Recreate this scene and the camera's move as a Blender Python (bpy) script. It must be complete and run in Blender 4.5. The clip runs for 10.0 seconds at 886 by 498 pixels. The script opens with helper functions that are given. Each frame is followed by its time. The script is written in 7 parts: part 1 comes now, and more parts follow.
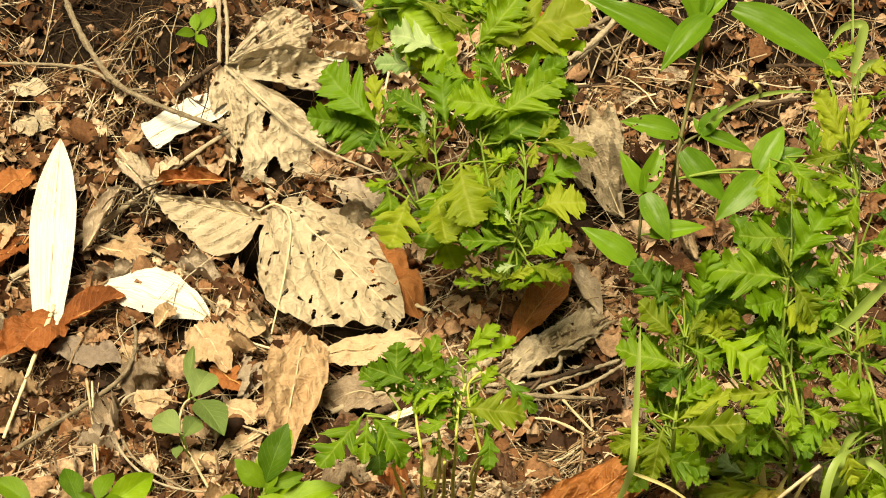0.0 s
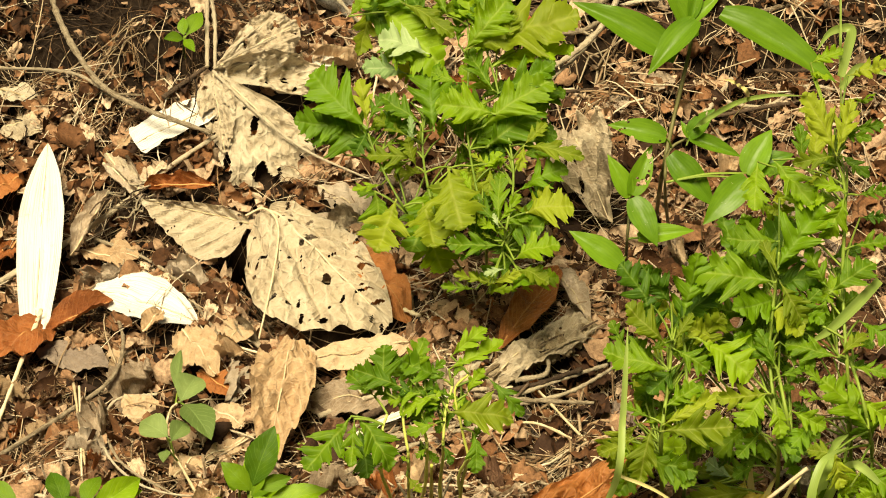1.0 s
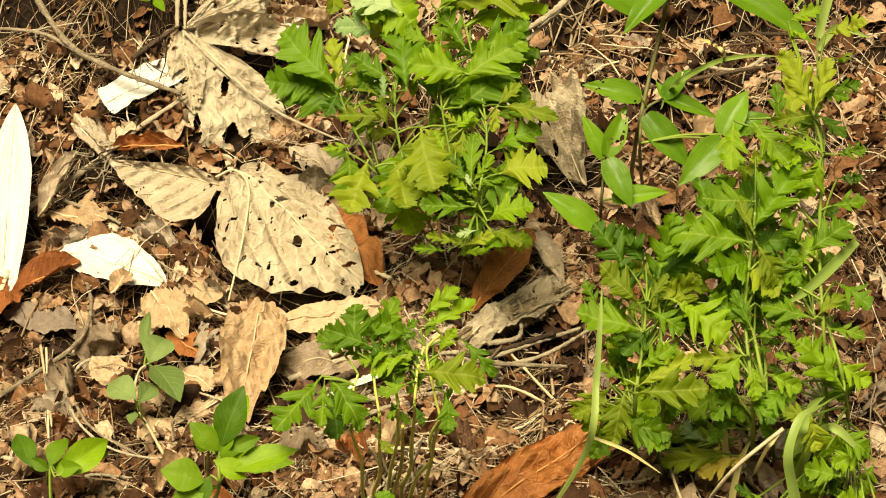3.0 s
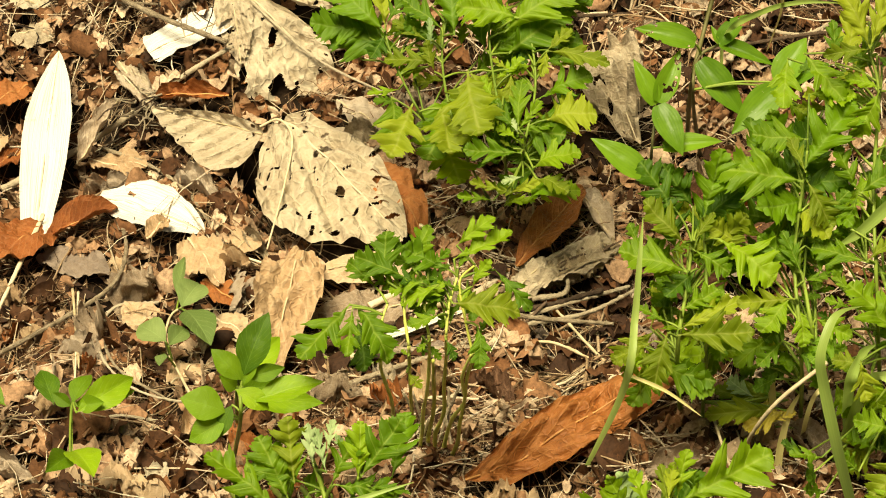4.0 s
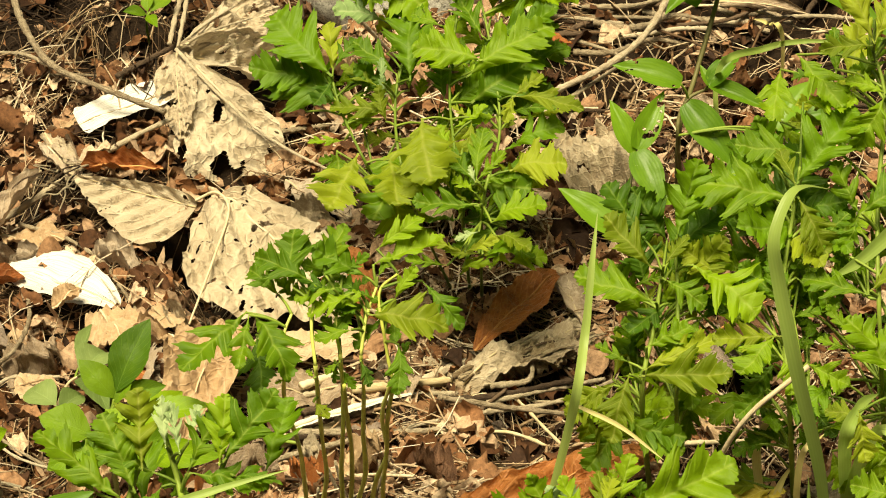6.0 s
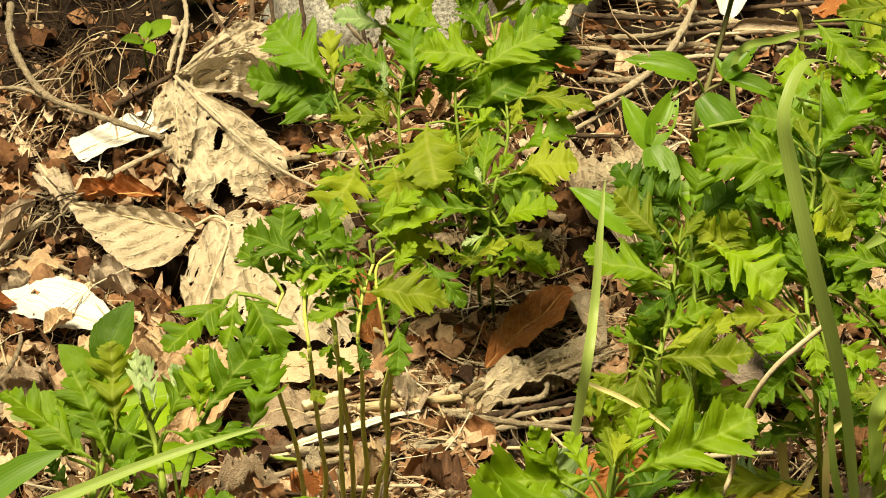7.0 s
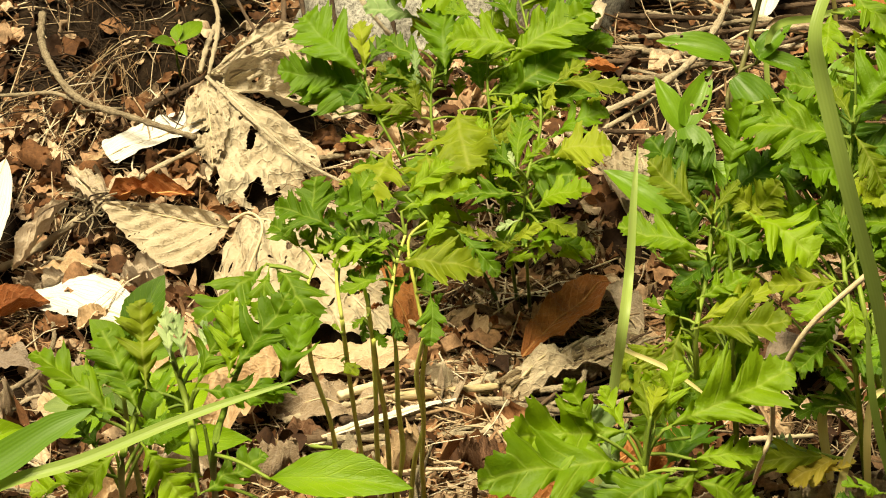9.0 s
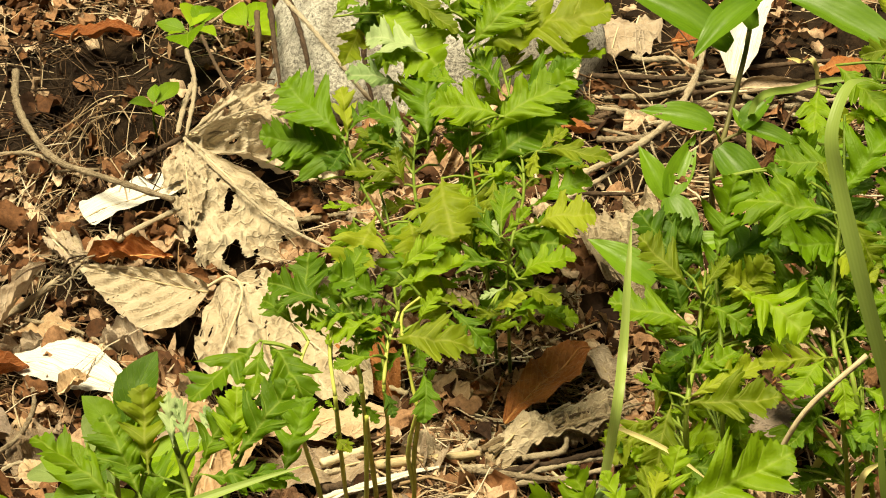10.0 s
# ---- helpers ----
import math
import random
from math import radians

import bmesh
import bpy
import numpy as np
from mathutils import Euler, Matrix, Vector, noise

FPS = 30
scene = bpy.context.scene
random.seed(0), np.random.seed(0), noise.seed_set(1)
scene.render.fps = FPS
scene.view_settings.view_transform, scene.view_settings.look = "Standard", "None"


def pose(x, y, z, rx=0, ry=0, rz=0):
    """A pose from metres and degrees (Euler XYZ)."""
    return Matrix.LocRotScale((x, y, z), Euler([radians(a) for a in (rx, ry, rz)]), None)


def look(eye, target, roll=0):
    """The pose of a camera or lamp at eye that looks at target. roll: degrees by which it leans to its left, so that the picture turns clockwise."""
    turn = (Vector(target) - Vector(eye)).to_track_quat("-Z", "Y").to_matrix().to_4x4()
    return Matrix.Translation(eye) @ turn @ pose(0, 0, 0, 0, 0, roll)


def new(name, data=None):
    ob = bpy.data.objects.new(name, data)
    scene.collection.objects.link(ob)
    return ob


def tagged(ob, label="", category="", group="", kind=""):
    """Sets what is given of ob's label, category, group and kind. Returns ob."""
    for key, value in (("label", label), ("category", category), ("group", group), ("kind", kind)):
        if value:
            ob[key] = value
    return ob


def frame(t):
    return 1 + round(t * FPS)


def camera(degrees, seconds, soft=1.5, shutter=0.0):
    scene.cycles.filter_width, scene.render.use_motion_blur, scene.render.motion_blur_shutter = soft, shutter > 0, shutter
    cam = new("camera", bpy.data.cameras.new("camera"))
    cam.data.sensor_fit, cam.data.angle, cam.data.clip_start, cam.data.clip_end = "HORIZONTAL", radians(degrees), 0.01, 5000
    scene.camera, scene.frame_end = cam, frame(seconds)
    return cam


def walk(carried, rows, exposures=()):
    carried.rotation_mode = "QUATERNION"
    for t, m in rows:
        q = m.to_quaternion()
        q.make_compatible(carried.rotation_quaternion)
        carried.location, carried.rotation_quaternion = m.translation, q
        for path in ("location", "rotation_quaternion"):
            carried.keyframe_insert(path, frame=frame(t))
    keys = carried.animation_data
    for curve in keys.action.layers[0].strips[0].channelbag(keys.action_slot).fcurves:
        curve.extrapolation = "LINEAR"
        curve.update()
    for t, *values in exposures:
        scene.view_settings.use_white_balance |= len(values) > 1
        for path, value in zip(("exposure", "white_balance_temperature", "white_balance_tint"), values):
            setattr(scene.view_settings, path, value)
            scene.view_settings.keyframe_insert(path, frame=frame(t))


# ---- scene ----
# the camera and its way
cam = camera(19.34, 10.0, soft=1.0)
PATH = [
    (0.0, pose(0.0077, -1.0539, 0.8170, 56.532, -0.173, -0.230)),
    (0.5, pose(0.0090, -1.0573, 0.8161, 56.707, -0.291, -0.228)),
    (1.0, pose(0.0096, -1.0546, 0.8131, 56.779, -0.276, -0.387)),
    (1.5, pose(0.0112, -1.0491, 0.8079, 56.500, -0.198, -0.519)),
    (2.0, pose(0.0109, -1.0460, 0.8072, 56.211, -0.227, -0.709)),
    (3.3, pose(0.0097, -1.0477, 0.7895, 56.351, -0.948, -0.599)),
    (3.5, pose(0.0175, -1.0478, 0.7807, 56.259, -1.106, -0.118)),
    (4.0, pose(0.0349, -1.0426, 0.7280, 57.695, -0.821, 1.673)),
    (4.5, pose(0.0620, -1.0218, 0.6806, 58.945, -0.874, 2.265)),
    (5.0, pose(0.0829, -0.9899, 0.6290, 60.454, -0.765, 3.006)),
    (5.5, pose(0.0887, -0.9700, 0.5736, 63.834, -1.694, 3.447)),
    (6.0, pose(0.0895, -0.9581, 0.5273, 65.931, -1.758, 3.917)),
    (6.2, pose(0.0902, -0.9523, 0.5111, 66.619, -1.573, 3.937)),
    (7.3, pose(0.1042, -0.9317, 0.4390, 69.942, -0.401, 4.369)),
    (7.5, pose(0.1032, -0.9315, 0.4350, 69.995, -0.480, 4.254)),
    (8.0, pose(0.1037, -0.9354, 0.4234, 70.312, 0.169, 4.720)),
    (8.5, pose(0.1041, -0.9376, 0.4243, 70.143, 0.382, 4.856)),
    (9.0, pose(0.1048, -0.9369, 0.4217, 70.757, 0.508, 4.896)),
    (9.5, pose(0.1037, -0.9368, 0.4271, 70.685, 0.402, 4.846)),
    (10.0, pose(0.0882, -0.9341, 0.4361, 71.418, -0.049, 3.736)),
]
walk(cam, PATH, [(0.0, 0.73, 9200, 2), (6.0, 0.78, 9200, 0), (9.0, 0.84, 9200, 0), (10.0, 0.76, 9200, 0)])

# ---------- light ----------
world = bpy.data.worlds.new("world")
scene.world = world
world.use_nodes = True
wn = world.node_tree.nodes
sky = wn.new("ShaderNodeTexSky")
sky.sky_type, sky.sun_disc = "NISHITA", False
sky.sun_elevation, sky.sun_rotation = radians(66), radians(205)
sky.air_density, sky.dust_density, sky.ozone_density = 1.0, 2.5, 1.0
wn["Background"].inputs[1].default_value = 0.010
world.node_tree.links.new(sky.outputs[0], wn["Background"].inputs[0])
sun = new("sun", bpy.data.lights.new("sun", "SUN"))
sun.data.energy, sun.data.angle, sun.data.color = 5.0, radians(28), (1.0, 0.95, 0.84)
sun.matrix_world = look((-0.26, -0.56, 1.4), (0, 0, 0))


# ---------- small helpers ----------
def rnd(a, b):
    return random.uniform(a, b)


def nz(x, y, z=0.0, scale=1.0):
    return noise.noise(Vector((x * scale, y * scale, z)))


def slope(x, y):
    """The smooth lie of the land: a shallow bank with a hump at its back left."""
    yy = 0.9 * math.tanh(y / 0.9) if y > 0 else -0.25 * min(-y, 0.2)
    hump = 0.036 * math.exp(-((x + 0.135) / 0.06) ** 2 - ((y - 0.25) / 0.08) ** 2)
    dip = -0.022 * math.exp(-((x + 0.2) / 0.05) ** 2 - ((y - 0.15) / 0.07) ** 2)
    rise = 0.014 * math.exp(-((x - 0.12) / 0.07) ** 2 - ((y + 0.08) / 0.06) ** 2)
    return 0.010 + 0.205 * abs(yy) + hump + dip + rise


PITS = [(-0.128, 0.245, 0.026, 0.013, 0.065), (0.094, 0.274, 0.020, 0.012, 0.045), (-0.088, 0.128, 0.014, 0.010, 0.035), (-0.070, 0.094, 0.007, 0.010, 0.03), (0.185, 0.285, 0.03, 0.012, 0.045), (0.165, 0.215, 0.025, 0.012, 0.035), (0.15, -0.015, 0.03, 0.016, 0.04), (-0.165, 0.335, 0.045, 0.035, 0.03), (0.112, 0.035, 0.018, 0.014, 0.035)]


def land(x, y):
    hollow = sum(-d * math.exp(-((x - px) / sx) ** 2 - ((y - py) / sy) ** 2) for px, py, sx, sy, d in PITS)
    near = math.exp(-(x * x + (y - 0.1) ** 2) / 1.5)
    hollow -= near * 0.034 * max(0.0, nz(x, y, 9, 20) - 0.08)
    return slope(x, y) + hollow + near * (0.006 * nz(x, y, 3, 22) + 0.0035 * nz(x, y, 7, 60)) + (1 - near) * 0.05 * nz(x, y, 1, 1.2)


def upward(x, y):
    e = 0.01
    return Vector((slope(x - e, y) - slope(x + e, y), slope(x, y - e) - slope(x, y + e), 2 * e)).normalized()


def mesh_of(bm, name, mat, smooth=True):
    me = bpy.data.meshes.new(name)
    bm.to_mesh(me)
    bm.free()
    me.materials.append(mat)
    if smooth:
        me.polygons.foreach_set("use_smooth", [True] * len(me.polygons))
    return me


def part(name, bm, mat, parent, label=""):
    me = bm if isinstance(bm, bpy.types.Mesh) else mesh_of(bm, name, mat)
    ob = new(name, me)
    ob.parent = parent
    if parent is not None:
        ob.matrix_parent_inverse = Matrix.Translation(parent.location).inverted()
    return tagged(ob, label)


def thing(name, place, label, category, group=""):
    ob = new(name)
    ob.location = place
    ob.empty_display_size = 0.01
    return tagged(ob, label, category, group)


def smooth_path(pts, per=6):
    pts = [Vector(p) for p in pts]
    if len(pts) < 3:
        return [pts[0].lerp(pts[-1], k / (per * 2)) for k in range(per * 2 + 1)]
    ext = [2 * pts[0] - pts[1], *pts, 2 * pts[-1] - pts[-2]]
    out = []
    for a, b, c, d in zip(ext, ext[1:], ext[2:], ext[3:]):
        for k in range(per):
            t = k / per
            out.append(0.5 * (2 * b + (c - a) * t + (2 * a - 5 * b + 4 * c - d) * t * t + (3 * b - a - 3 * c + d) * t ** 3))
    return out + [pts[-1]]


def tube(bm, pts, r0, r1, sides=6, rough=0.0, seed=0, flat=1.0, per=6):
    """A tapering, slightly knotty tube along a smooth path."""
    path = smooth_path(pts, per)
    uv = bm.loops.layers.uv.verify()
    rings, up = [], Vector((0.2, -0.5, 0.8))
    for k, p in enumerate(path):
        d = (path[min(k + 1, len(path) - 1)] - path[max(k - 1, 0)]).normalized()
        a = d.cross(up)
        a = a.normalized() if a.length > 1e-4 else Vector((1, 0, 0))
        b = a.cross(d)
        t = k / (len(path) - 1)
        r = (r0 + (r1 - r0) * t) * (1 + rough * nz(k * 0.9, seed * 3.1, 2))
        ring = []
        for s in range(sides):
            w = 2 * math.pi * s / sides
            q = 1 + rough * 0.7 * nz(k * 0.7, s * 1.3 + seed, 5)
            ring.append(bm.verts.new(p + r * q * (math.cos(w) * a + flat * math.sin(w) * b)))
        rings.append(ring)
    for k in range(len(rings) - 1):
        for s in range(sides):
            f = bm.faces.new((rings[k][s], rings[k][(s + 1) % sides], rings[k + 1][(s + 1) % sides], rings[k + 1][s]))
            for loop, (u, v) in zip(f.loops, ((s, k), (s + 1, k), (s + 1, k + 1), (s, k + 1))):
                loop[uv].uv = (u / sides, v / (len(rings) - 1))
    bm.faces.new(rings[0][::-1])
    bm.faces.new(rings[-1])
    return bm


def turned(base, tip, hint):
    """Unit axes for a leaf: across, along and normal."""
    d = (Vector(tip) - Vector(base)).normalized()
    n = Vector(hint) - Vector(hint).dot(d) * d
    if n.length < 1e-3:
        n = Vector((0, -1, 0.2)) - Vector((0, -1, 0.2)).dot(d) * d
    n.normalize()
    return d.cross(n), d, n


def basis(base, across, along, normal, wide, long, thick):
    m = Matrix((across * wide, along * long, normal * thick)).transposed().to_4x4()
    m.translation = Vector(base)
    return m


# ---------- materials ----------
class Nodes:
    """Short-hand for building a node material."""

    def __init__(self, name):
        self.mat = bpy.data.materials.new(name)
        self.mat.use_nodes = True
        self.t = self.mat.node_tree
        self.b = self.t.nodes["Principled BSDF"]
        self.out = self.t.nodes["Material Output"]

    def add(self, kind, **props):
        n = self.t.nodes.new("ShaderNode" + kind)
        if "operation" in props:
            n.operation = props.pop("operation")
        for key, value in props.items():
            sock = n.inputs[int(key[1:])] if key[0] == "i" and key[1:].isdigit() else n.inputs[key]
            self.put(sock, value)
        return n

    def put(self, sock, value):
        if isinstance(value, bpy.types.NodeSocket):
            self.t.links.new(value, sock)
        else:
            sock.default_value = value

    def math(self, op, a, b=0.0, clamp=False):
        n = self.add("Math", operation=op, i0=a, i1=b)
        n.use_clamp = clamp
        return n.outputs[0]

    def noise(self, scale, detail=4, rough=0.6, vec=None, kind="Noise"):
        n = self.t.nodes.new("ShaderNodeTexNoise")
        n.inputs["Scale"].default_value, n.inputs["Detail"].default_value, n.inputs["Roughness"].default_value = scale, detail, rough
        if vec is not None:
            self.t.links.new(vec, n.inputs["Vector"])
        return n.outputs["Fac"]

    def ramp(self, fac, stops):
        n = self.t.nodes.new("ShaderNodeValToRGB")
        self.t.links.new(fac, n.inputs[0])
        el = n.color_ramp.elements
        while len(el) < len(stops):
            el.new(0.5)
        for e, (p, c) in zip(el, stops):
            e.position, e.color = p, (*c, 1) if len(c) == 3 else c
        return n.outputs[0]

    def mix(self, fac, a, b, blend="MIX"):
        n = self.t.nodes.new("ShaderNodeMix")
        n.data_type, n.blend_type = "RGBA", blend
        for sock, v in ((n.inputs[0], fac), (n.inputs[6], a), (n.inputs[7], b)):
            self.put(sock, (*v, 1) if isinstance(v, tuple) and len(v) == 3 else v)
        return n.outputs[2]

    def bump(self, height, strength=0.4, distance=0.001):
        n = self.add("Bump", Strength=strength, Distance=distance, Height=height)
        self.t.links.new(n.outputs[0], self.b.inputs["Normal"])
        return n.outputs[0]

    def base(self, col, rough=0.8, spec=0.3):
        self.put(self.b.inputs["Base Color"], col)
        self.put(self.b.inputs["Roughness"], rough)
        self.b.inputs["Specular IOR Level"].default_value = spec


def veins(n, count, sweep, width=0.10):
    """Height of the midrib and the slanting side veins in a leaf's own u, v."""
    uv = n.add("UVMap").outputs[0]
    sep = n.add("SeparateXYZ", i0=uv)
    s = n.math("ABSOLUTE", n.math("SUBTRACT", sep.outputs[0], 0.5))
    mid = n.math("SUBTRACT", 1.0, n.math("DIVIDE", s, 0.024), True)
    warp = n.math("MULTIPLY", n.noise(6, 2, 0.5, uv), 0.05)
    row = n.math("FRACT", n.math("MULTIPLY", n.math("ADD", n.math("SUBTRACT", sep.outputs[1], n.math("MULTIPLY", s, sweep)), warp), count))
    off = n.math("ABSOLUTE", n.math("SUBTRACT", row, 0.5))
    side = n.math("SUBTRACT", 1.0, n.math("DIVIDE", off, width), True)
    return n.math("MAXIMUM", mid, n.math("MULTIPLY", side, 0.8)), uv


def thin(n, col, amount, normal=None):
    """Let part of the light through a leaf."""
    tr = n.add("BsdfTranslucent", Color=col)
    mixer = n.add("MixShader", i0=amount, i1=n.b.outputs[0], i2=tr.outputs[0])
    if normal is not None:
        n.t.links.new(normal, tr.inputs["Normal"])
    n.t.links.new(mixer.outputs[0], n.out.inputs[0])


def green_leaf(name, dark, light, vein, count=7, sweep=0.9, rough=0.5, glow=0.35):
    n = Nodes(name)
    h, uv = veins(n, count, sweep, 0.07)
    geo = n.add("TexCoord").outputs["Object"]
    info = n.add("ObjectInfo").outputs["Random"]
    blot = n.noise(2.3, 3, 0.6, geo)
    f = n.math("ADD", n.math("MULTIPLY", blot, 0.9), n.math("MULTIPLY", n.math("SUBTRACT", info, 0.55), 0.8))
    col = n.ramp(f, [(0.15, dark), (0.75, light)])
    speck = n.ramp(n.noise(30, 3, 0.7, geo), [(0.72, (0, 0, 0)), (0.8, (1, 1, 1))])
    col = n.mix(n.math("MULTIPLY", h, 0.42), col, vein)
    col = n.mix(n.math("MULTIPLY", speck, 0.25), col, (0.34, 0.36, 0.12))
    n.base(col, rough, 0.35)
    fine = n.noise(45, 4, 0.6, geo)
    nm = n.bump(n.math("ADD", n.math("MULTIPLY", h, -0.4), n.math("MULTIPLY", fine, 0.6)), 0.5, 0.0007)
    thin(n, n.mix(0.5, col, light, "MIX"), glow, nm)
    return n.mat


def dead_leaf(name, stops, vein, count=9, sweep=0.7, rough=0.75, glow=0.12, strength=0.55):
    n = Nodes(name)
    h, uv = veins(n, count, sweep, 0.13)
    geo = n.add("TexCoord").outputs["Object"]
    info = n.add("ObjectInfo").outputs["Random"]
    big, small = n.noise(5, 5, 0.65, geo), n.noise(38, 5, 0.7, geo)
    f = n.math("ADD", n.math("MULTIPLY", big, 0.75), n.math("MULTIPLY", small, 0.35))
    f = n.math("ADD", f, n.math("MULTIPLY", n.math("SUBTRACT", info, 0.5), 0.35))
    col = n.ramp(f, stops)
    col = n.mix(n.math("MULTIPLY", h, 0.4), col, vein)
    spots = n.ramp(n.noise(22, 4, 0.65, geo), [(0.62, (0, 0, 0)), (0.70, (1, 1, 1))])
    col = n.mix(n.math("MULTIPLY", spots, 0.45), col, (0.10, 0.055, 0.025))
    net = n.t.nodes.new("ShaderNodeTexVoronoi")
    net.feature = "DISTANCE_TO_EDGE"
    net.inputs["Scale"].default_value = 17
    n.t.links.new(n.mix(0.06, geo, n.noise(9, 3, 0.6, geo)), net.inputs["Vector"])
    mesh = n.math("SUBTRACT", 1.0, n.math("MULTIPLY", net.outputs["Distance"], 9.0), True)
    col = n.mix(n.math("MULTIPLY", mesh, 0.16), col, vein)
    h = n.math("ADD", h, n.math("MULTIPLY", mesh, 0.8))
    n.base(col, rough, 0.25)
    nm = n.bump(n.math("ADD", n.math("MULTIPLY", h, 0.9), n.math("MULTIPLY", n.math("ADD", small, n.noise(90, 4, 0.7, geo)), 1.1)), strength, 0.0016)
    thin(n, col, glow, nm)
    return n.mat


def island_mat(name, stops, rough=0.85, fine=700, strength=0.6, glow=0.0):
    n = Nodes(name)
    rand = n.add("NewGeometry").outputs["Random Per Island"]
    geo = n.add("TexCoord").outputs["Object"]
    col = n.ramp(rand, stops)
    a, b = n.noise(fine, 4, 0.65, geo), n.noise(90, 4, 0.6, geo)
    col = n.mix(0.75, col, n.ramp(a, [(0.3, (0.35, 0.3, 0.27)), (0.65, (1.15, 1.1, 1.05))]), "MULTIPLY")
    col = n.mix(0.55, col, n.ramp(b, [(0.3, (0.45, 0.4, 0.36)), (0.65, (1.1, 1.08, 1.05))]), "MULTIPLY")
    n.base(col, rough, 0.25)
    nm = n.bump(a, strength, 0.0008)
    if glow:
        thin(n, col, glow, nm)
    return n.mat


def wood_mat(name, dark, light, along=14, around=3.0, rough=0.8, relief=1.0):
    n = Nodes(name)
    uv = n.add("UVMap").outputs[0]
    geo = n.add("TexCoord").outputs["Object"]
    st = n.add("Mapping", Vector=uv, Scale=(around * 6, along, 1)).outputs[0]
    grain, blot = n.noise(1.6, 5, 0.7, st), n.noise(260, 5, 0.7, geo)
    info = n.add("ObjectInfo").outputs["Random"]
    f = n.math("ADD", n.math("MULTIPLY", grain, 0.6), n.math("MULTIPLY", blot, 0.5))
    f = n.math("ADD", f, n.math("MULTIPLY", n.math("SUBTRACT", info, 0.5), 0.3))
    n.base(n.ramp(f, [(0.38, dark), (0.66, light)]), rough, 0.25)
    n.bump(n.math("ADD", n.math("ADD", grain, blot), n.noise(900, 3, 0.6, geo)), 0.3 + 0.6 * relief, 0.0010 * relief)
    return n.mat


M_MUG = [
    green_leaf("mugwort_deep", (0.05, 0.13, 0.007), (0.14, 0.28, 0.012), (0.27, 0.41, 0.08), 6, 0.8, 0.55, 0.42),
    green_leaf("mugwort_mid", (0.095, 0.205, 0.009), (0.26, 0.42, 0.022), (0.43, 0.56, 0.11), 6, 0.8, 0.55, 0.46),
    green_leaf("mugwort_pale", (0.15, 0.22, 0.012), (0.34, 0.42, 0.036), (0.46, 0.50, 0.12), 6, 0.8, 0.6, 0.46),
    green_leaf("mugwort_silver", (0.204, 0.316, 0.12), (0.384, 0.491, 0.24), (0.504, 0.585, 0.33), 6, 0.8, 0.7, 0.25),
]
M_WEED = [
    green_leaf("weed_green", (0.065, 0.155, 0.010), (0.185, 0.33, 0.020), (0.276, 0.46, 0.08), 9, 0.6, 0.45, 0.42),
    green_leaf("weed_grey_green", (0.12, 0.19, 0.05), (0.26, 0.35, 0.12), (0.345, 0.483, 0.18), 8, 0.6, 0.6, 0.3),
    green_leaf("weed_light", (0.138, 0.276, 0.012), (0.31, 0.483, 0.03), (0.414, 0.575, 0.1), 8, 0.6, 0.4, 0.36),
]
M_YELLOW = green_leaf("yellowed_leaf", (0.42, 0.34, 0.05), (0.62, 0.50, 0.10), (0.62, 0.52, 0.2), 6, 0.8, 0.6, 0.3)


def blade_mat(name, dark, light, rough=0.42, glow=0.42, lines=9):
    """Leaves with veins that run along them."""
    n = Nodes(name)
    uv = n.add("UVMap").outputs[0]
    sep = n.add("SeparateXYZ", i0=uv)
    geo = n.add("TexCoord").outputs["Object"]
    line = n.math("SINE", n.math("MULTIPLY", sep.outputs[0], lines * 6.283))
    info = n.add("ObjectInfo").outputs["Random"]
    f = n.math("ADD", n.math("MULTIPLY", n.noise(2.0, 4, 0.6, geo), 0.8), n.math("MULTIPLY", line, 0.025))
    f = n.math("ADD", f, n.math("MULTIPLY", n.math("SUBTRACT", info, 0.4), 0.4))
    col = n.ramp(f, [(0.2, dark), (0.75, light)])
    spots = n.ramp(n.noise(16, 2, 0.4, geo), [(0.74, (0, 0, 0)), (0.77, (1, 1, 1))])
    col = n.mix(n.math("MULTIPLY", spots, 0.5), col, (0.5, 0.55, 0.3))
    n.base(col, rough, 0.4)
    nm = n.bump(n.math("ADD", n.math("MULTIPLY", line, 0.12), n.noise(12, 3, 0.6, geo)), 0.2, 0.0004)
    thin(n, col, glow, nm)
    return n.mat


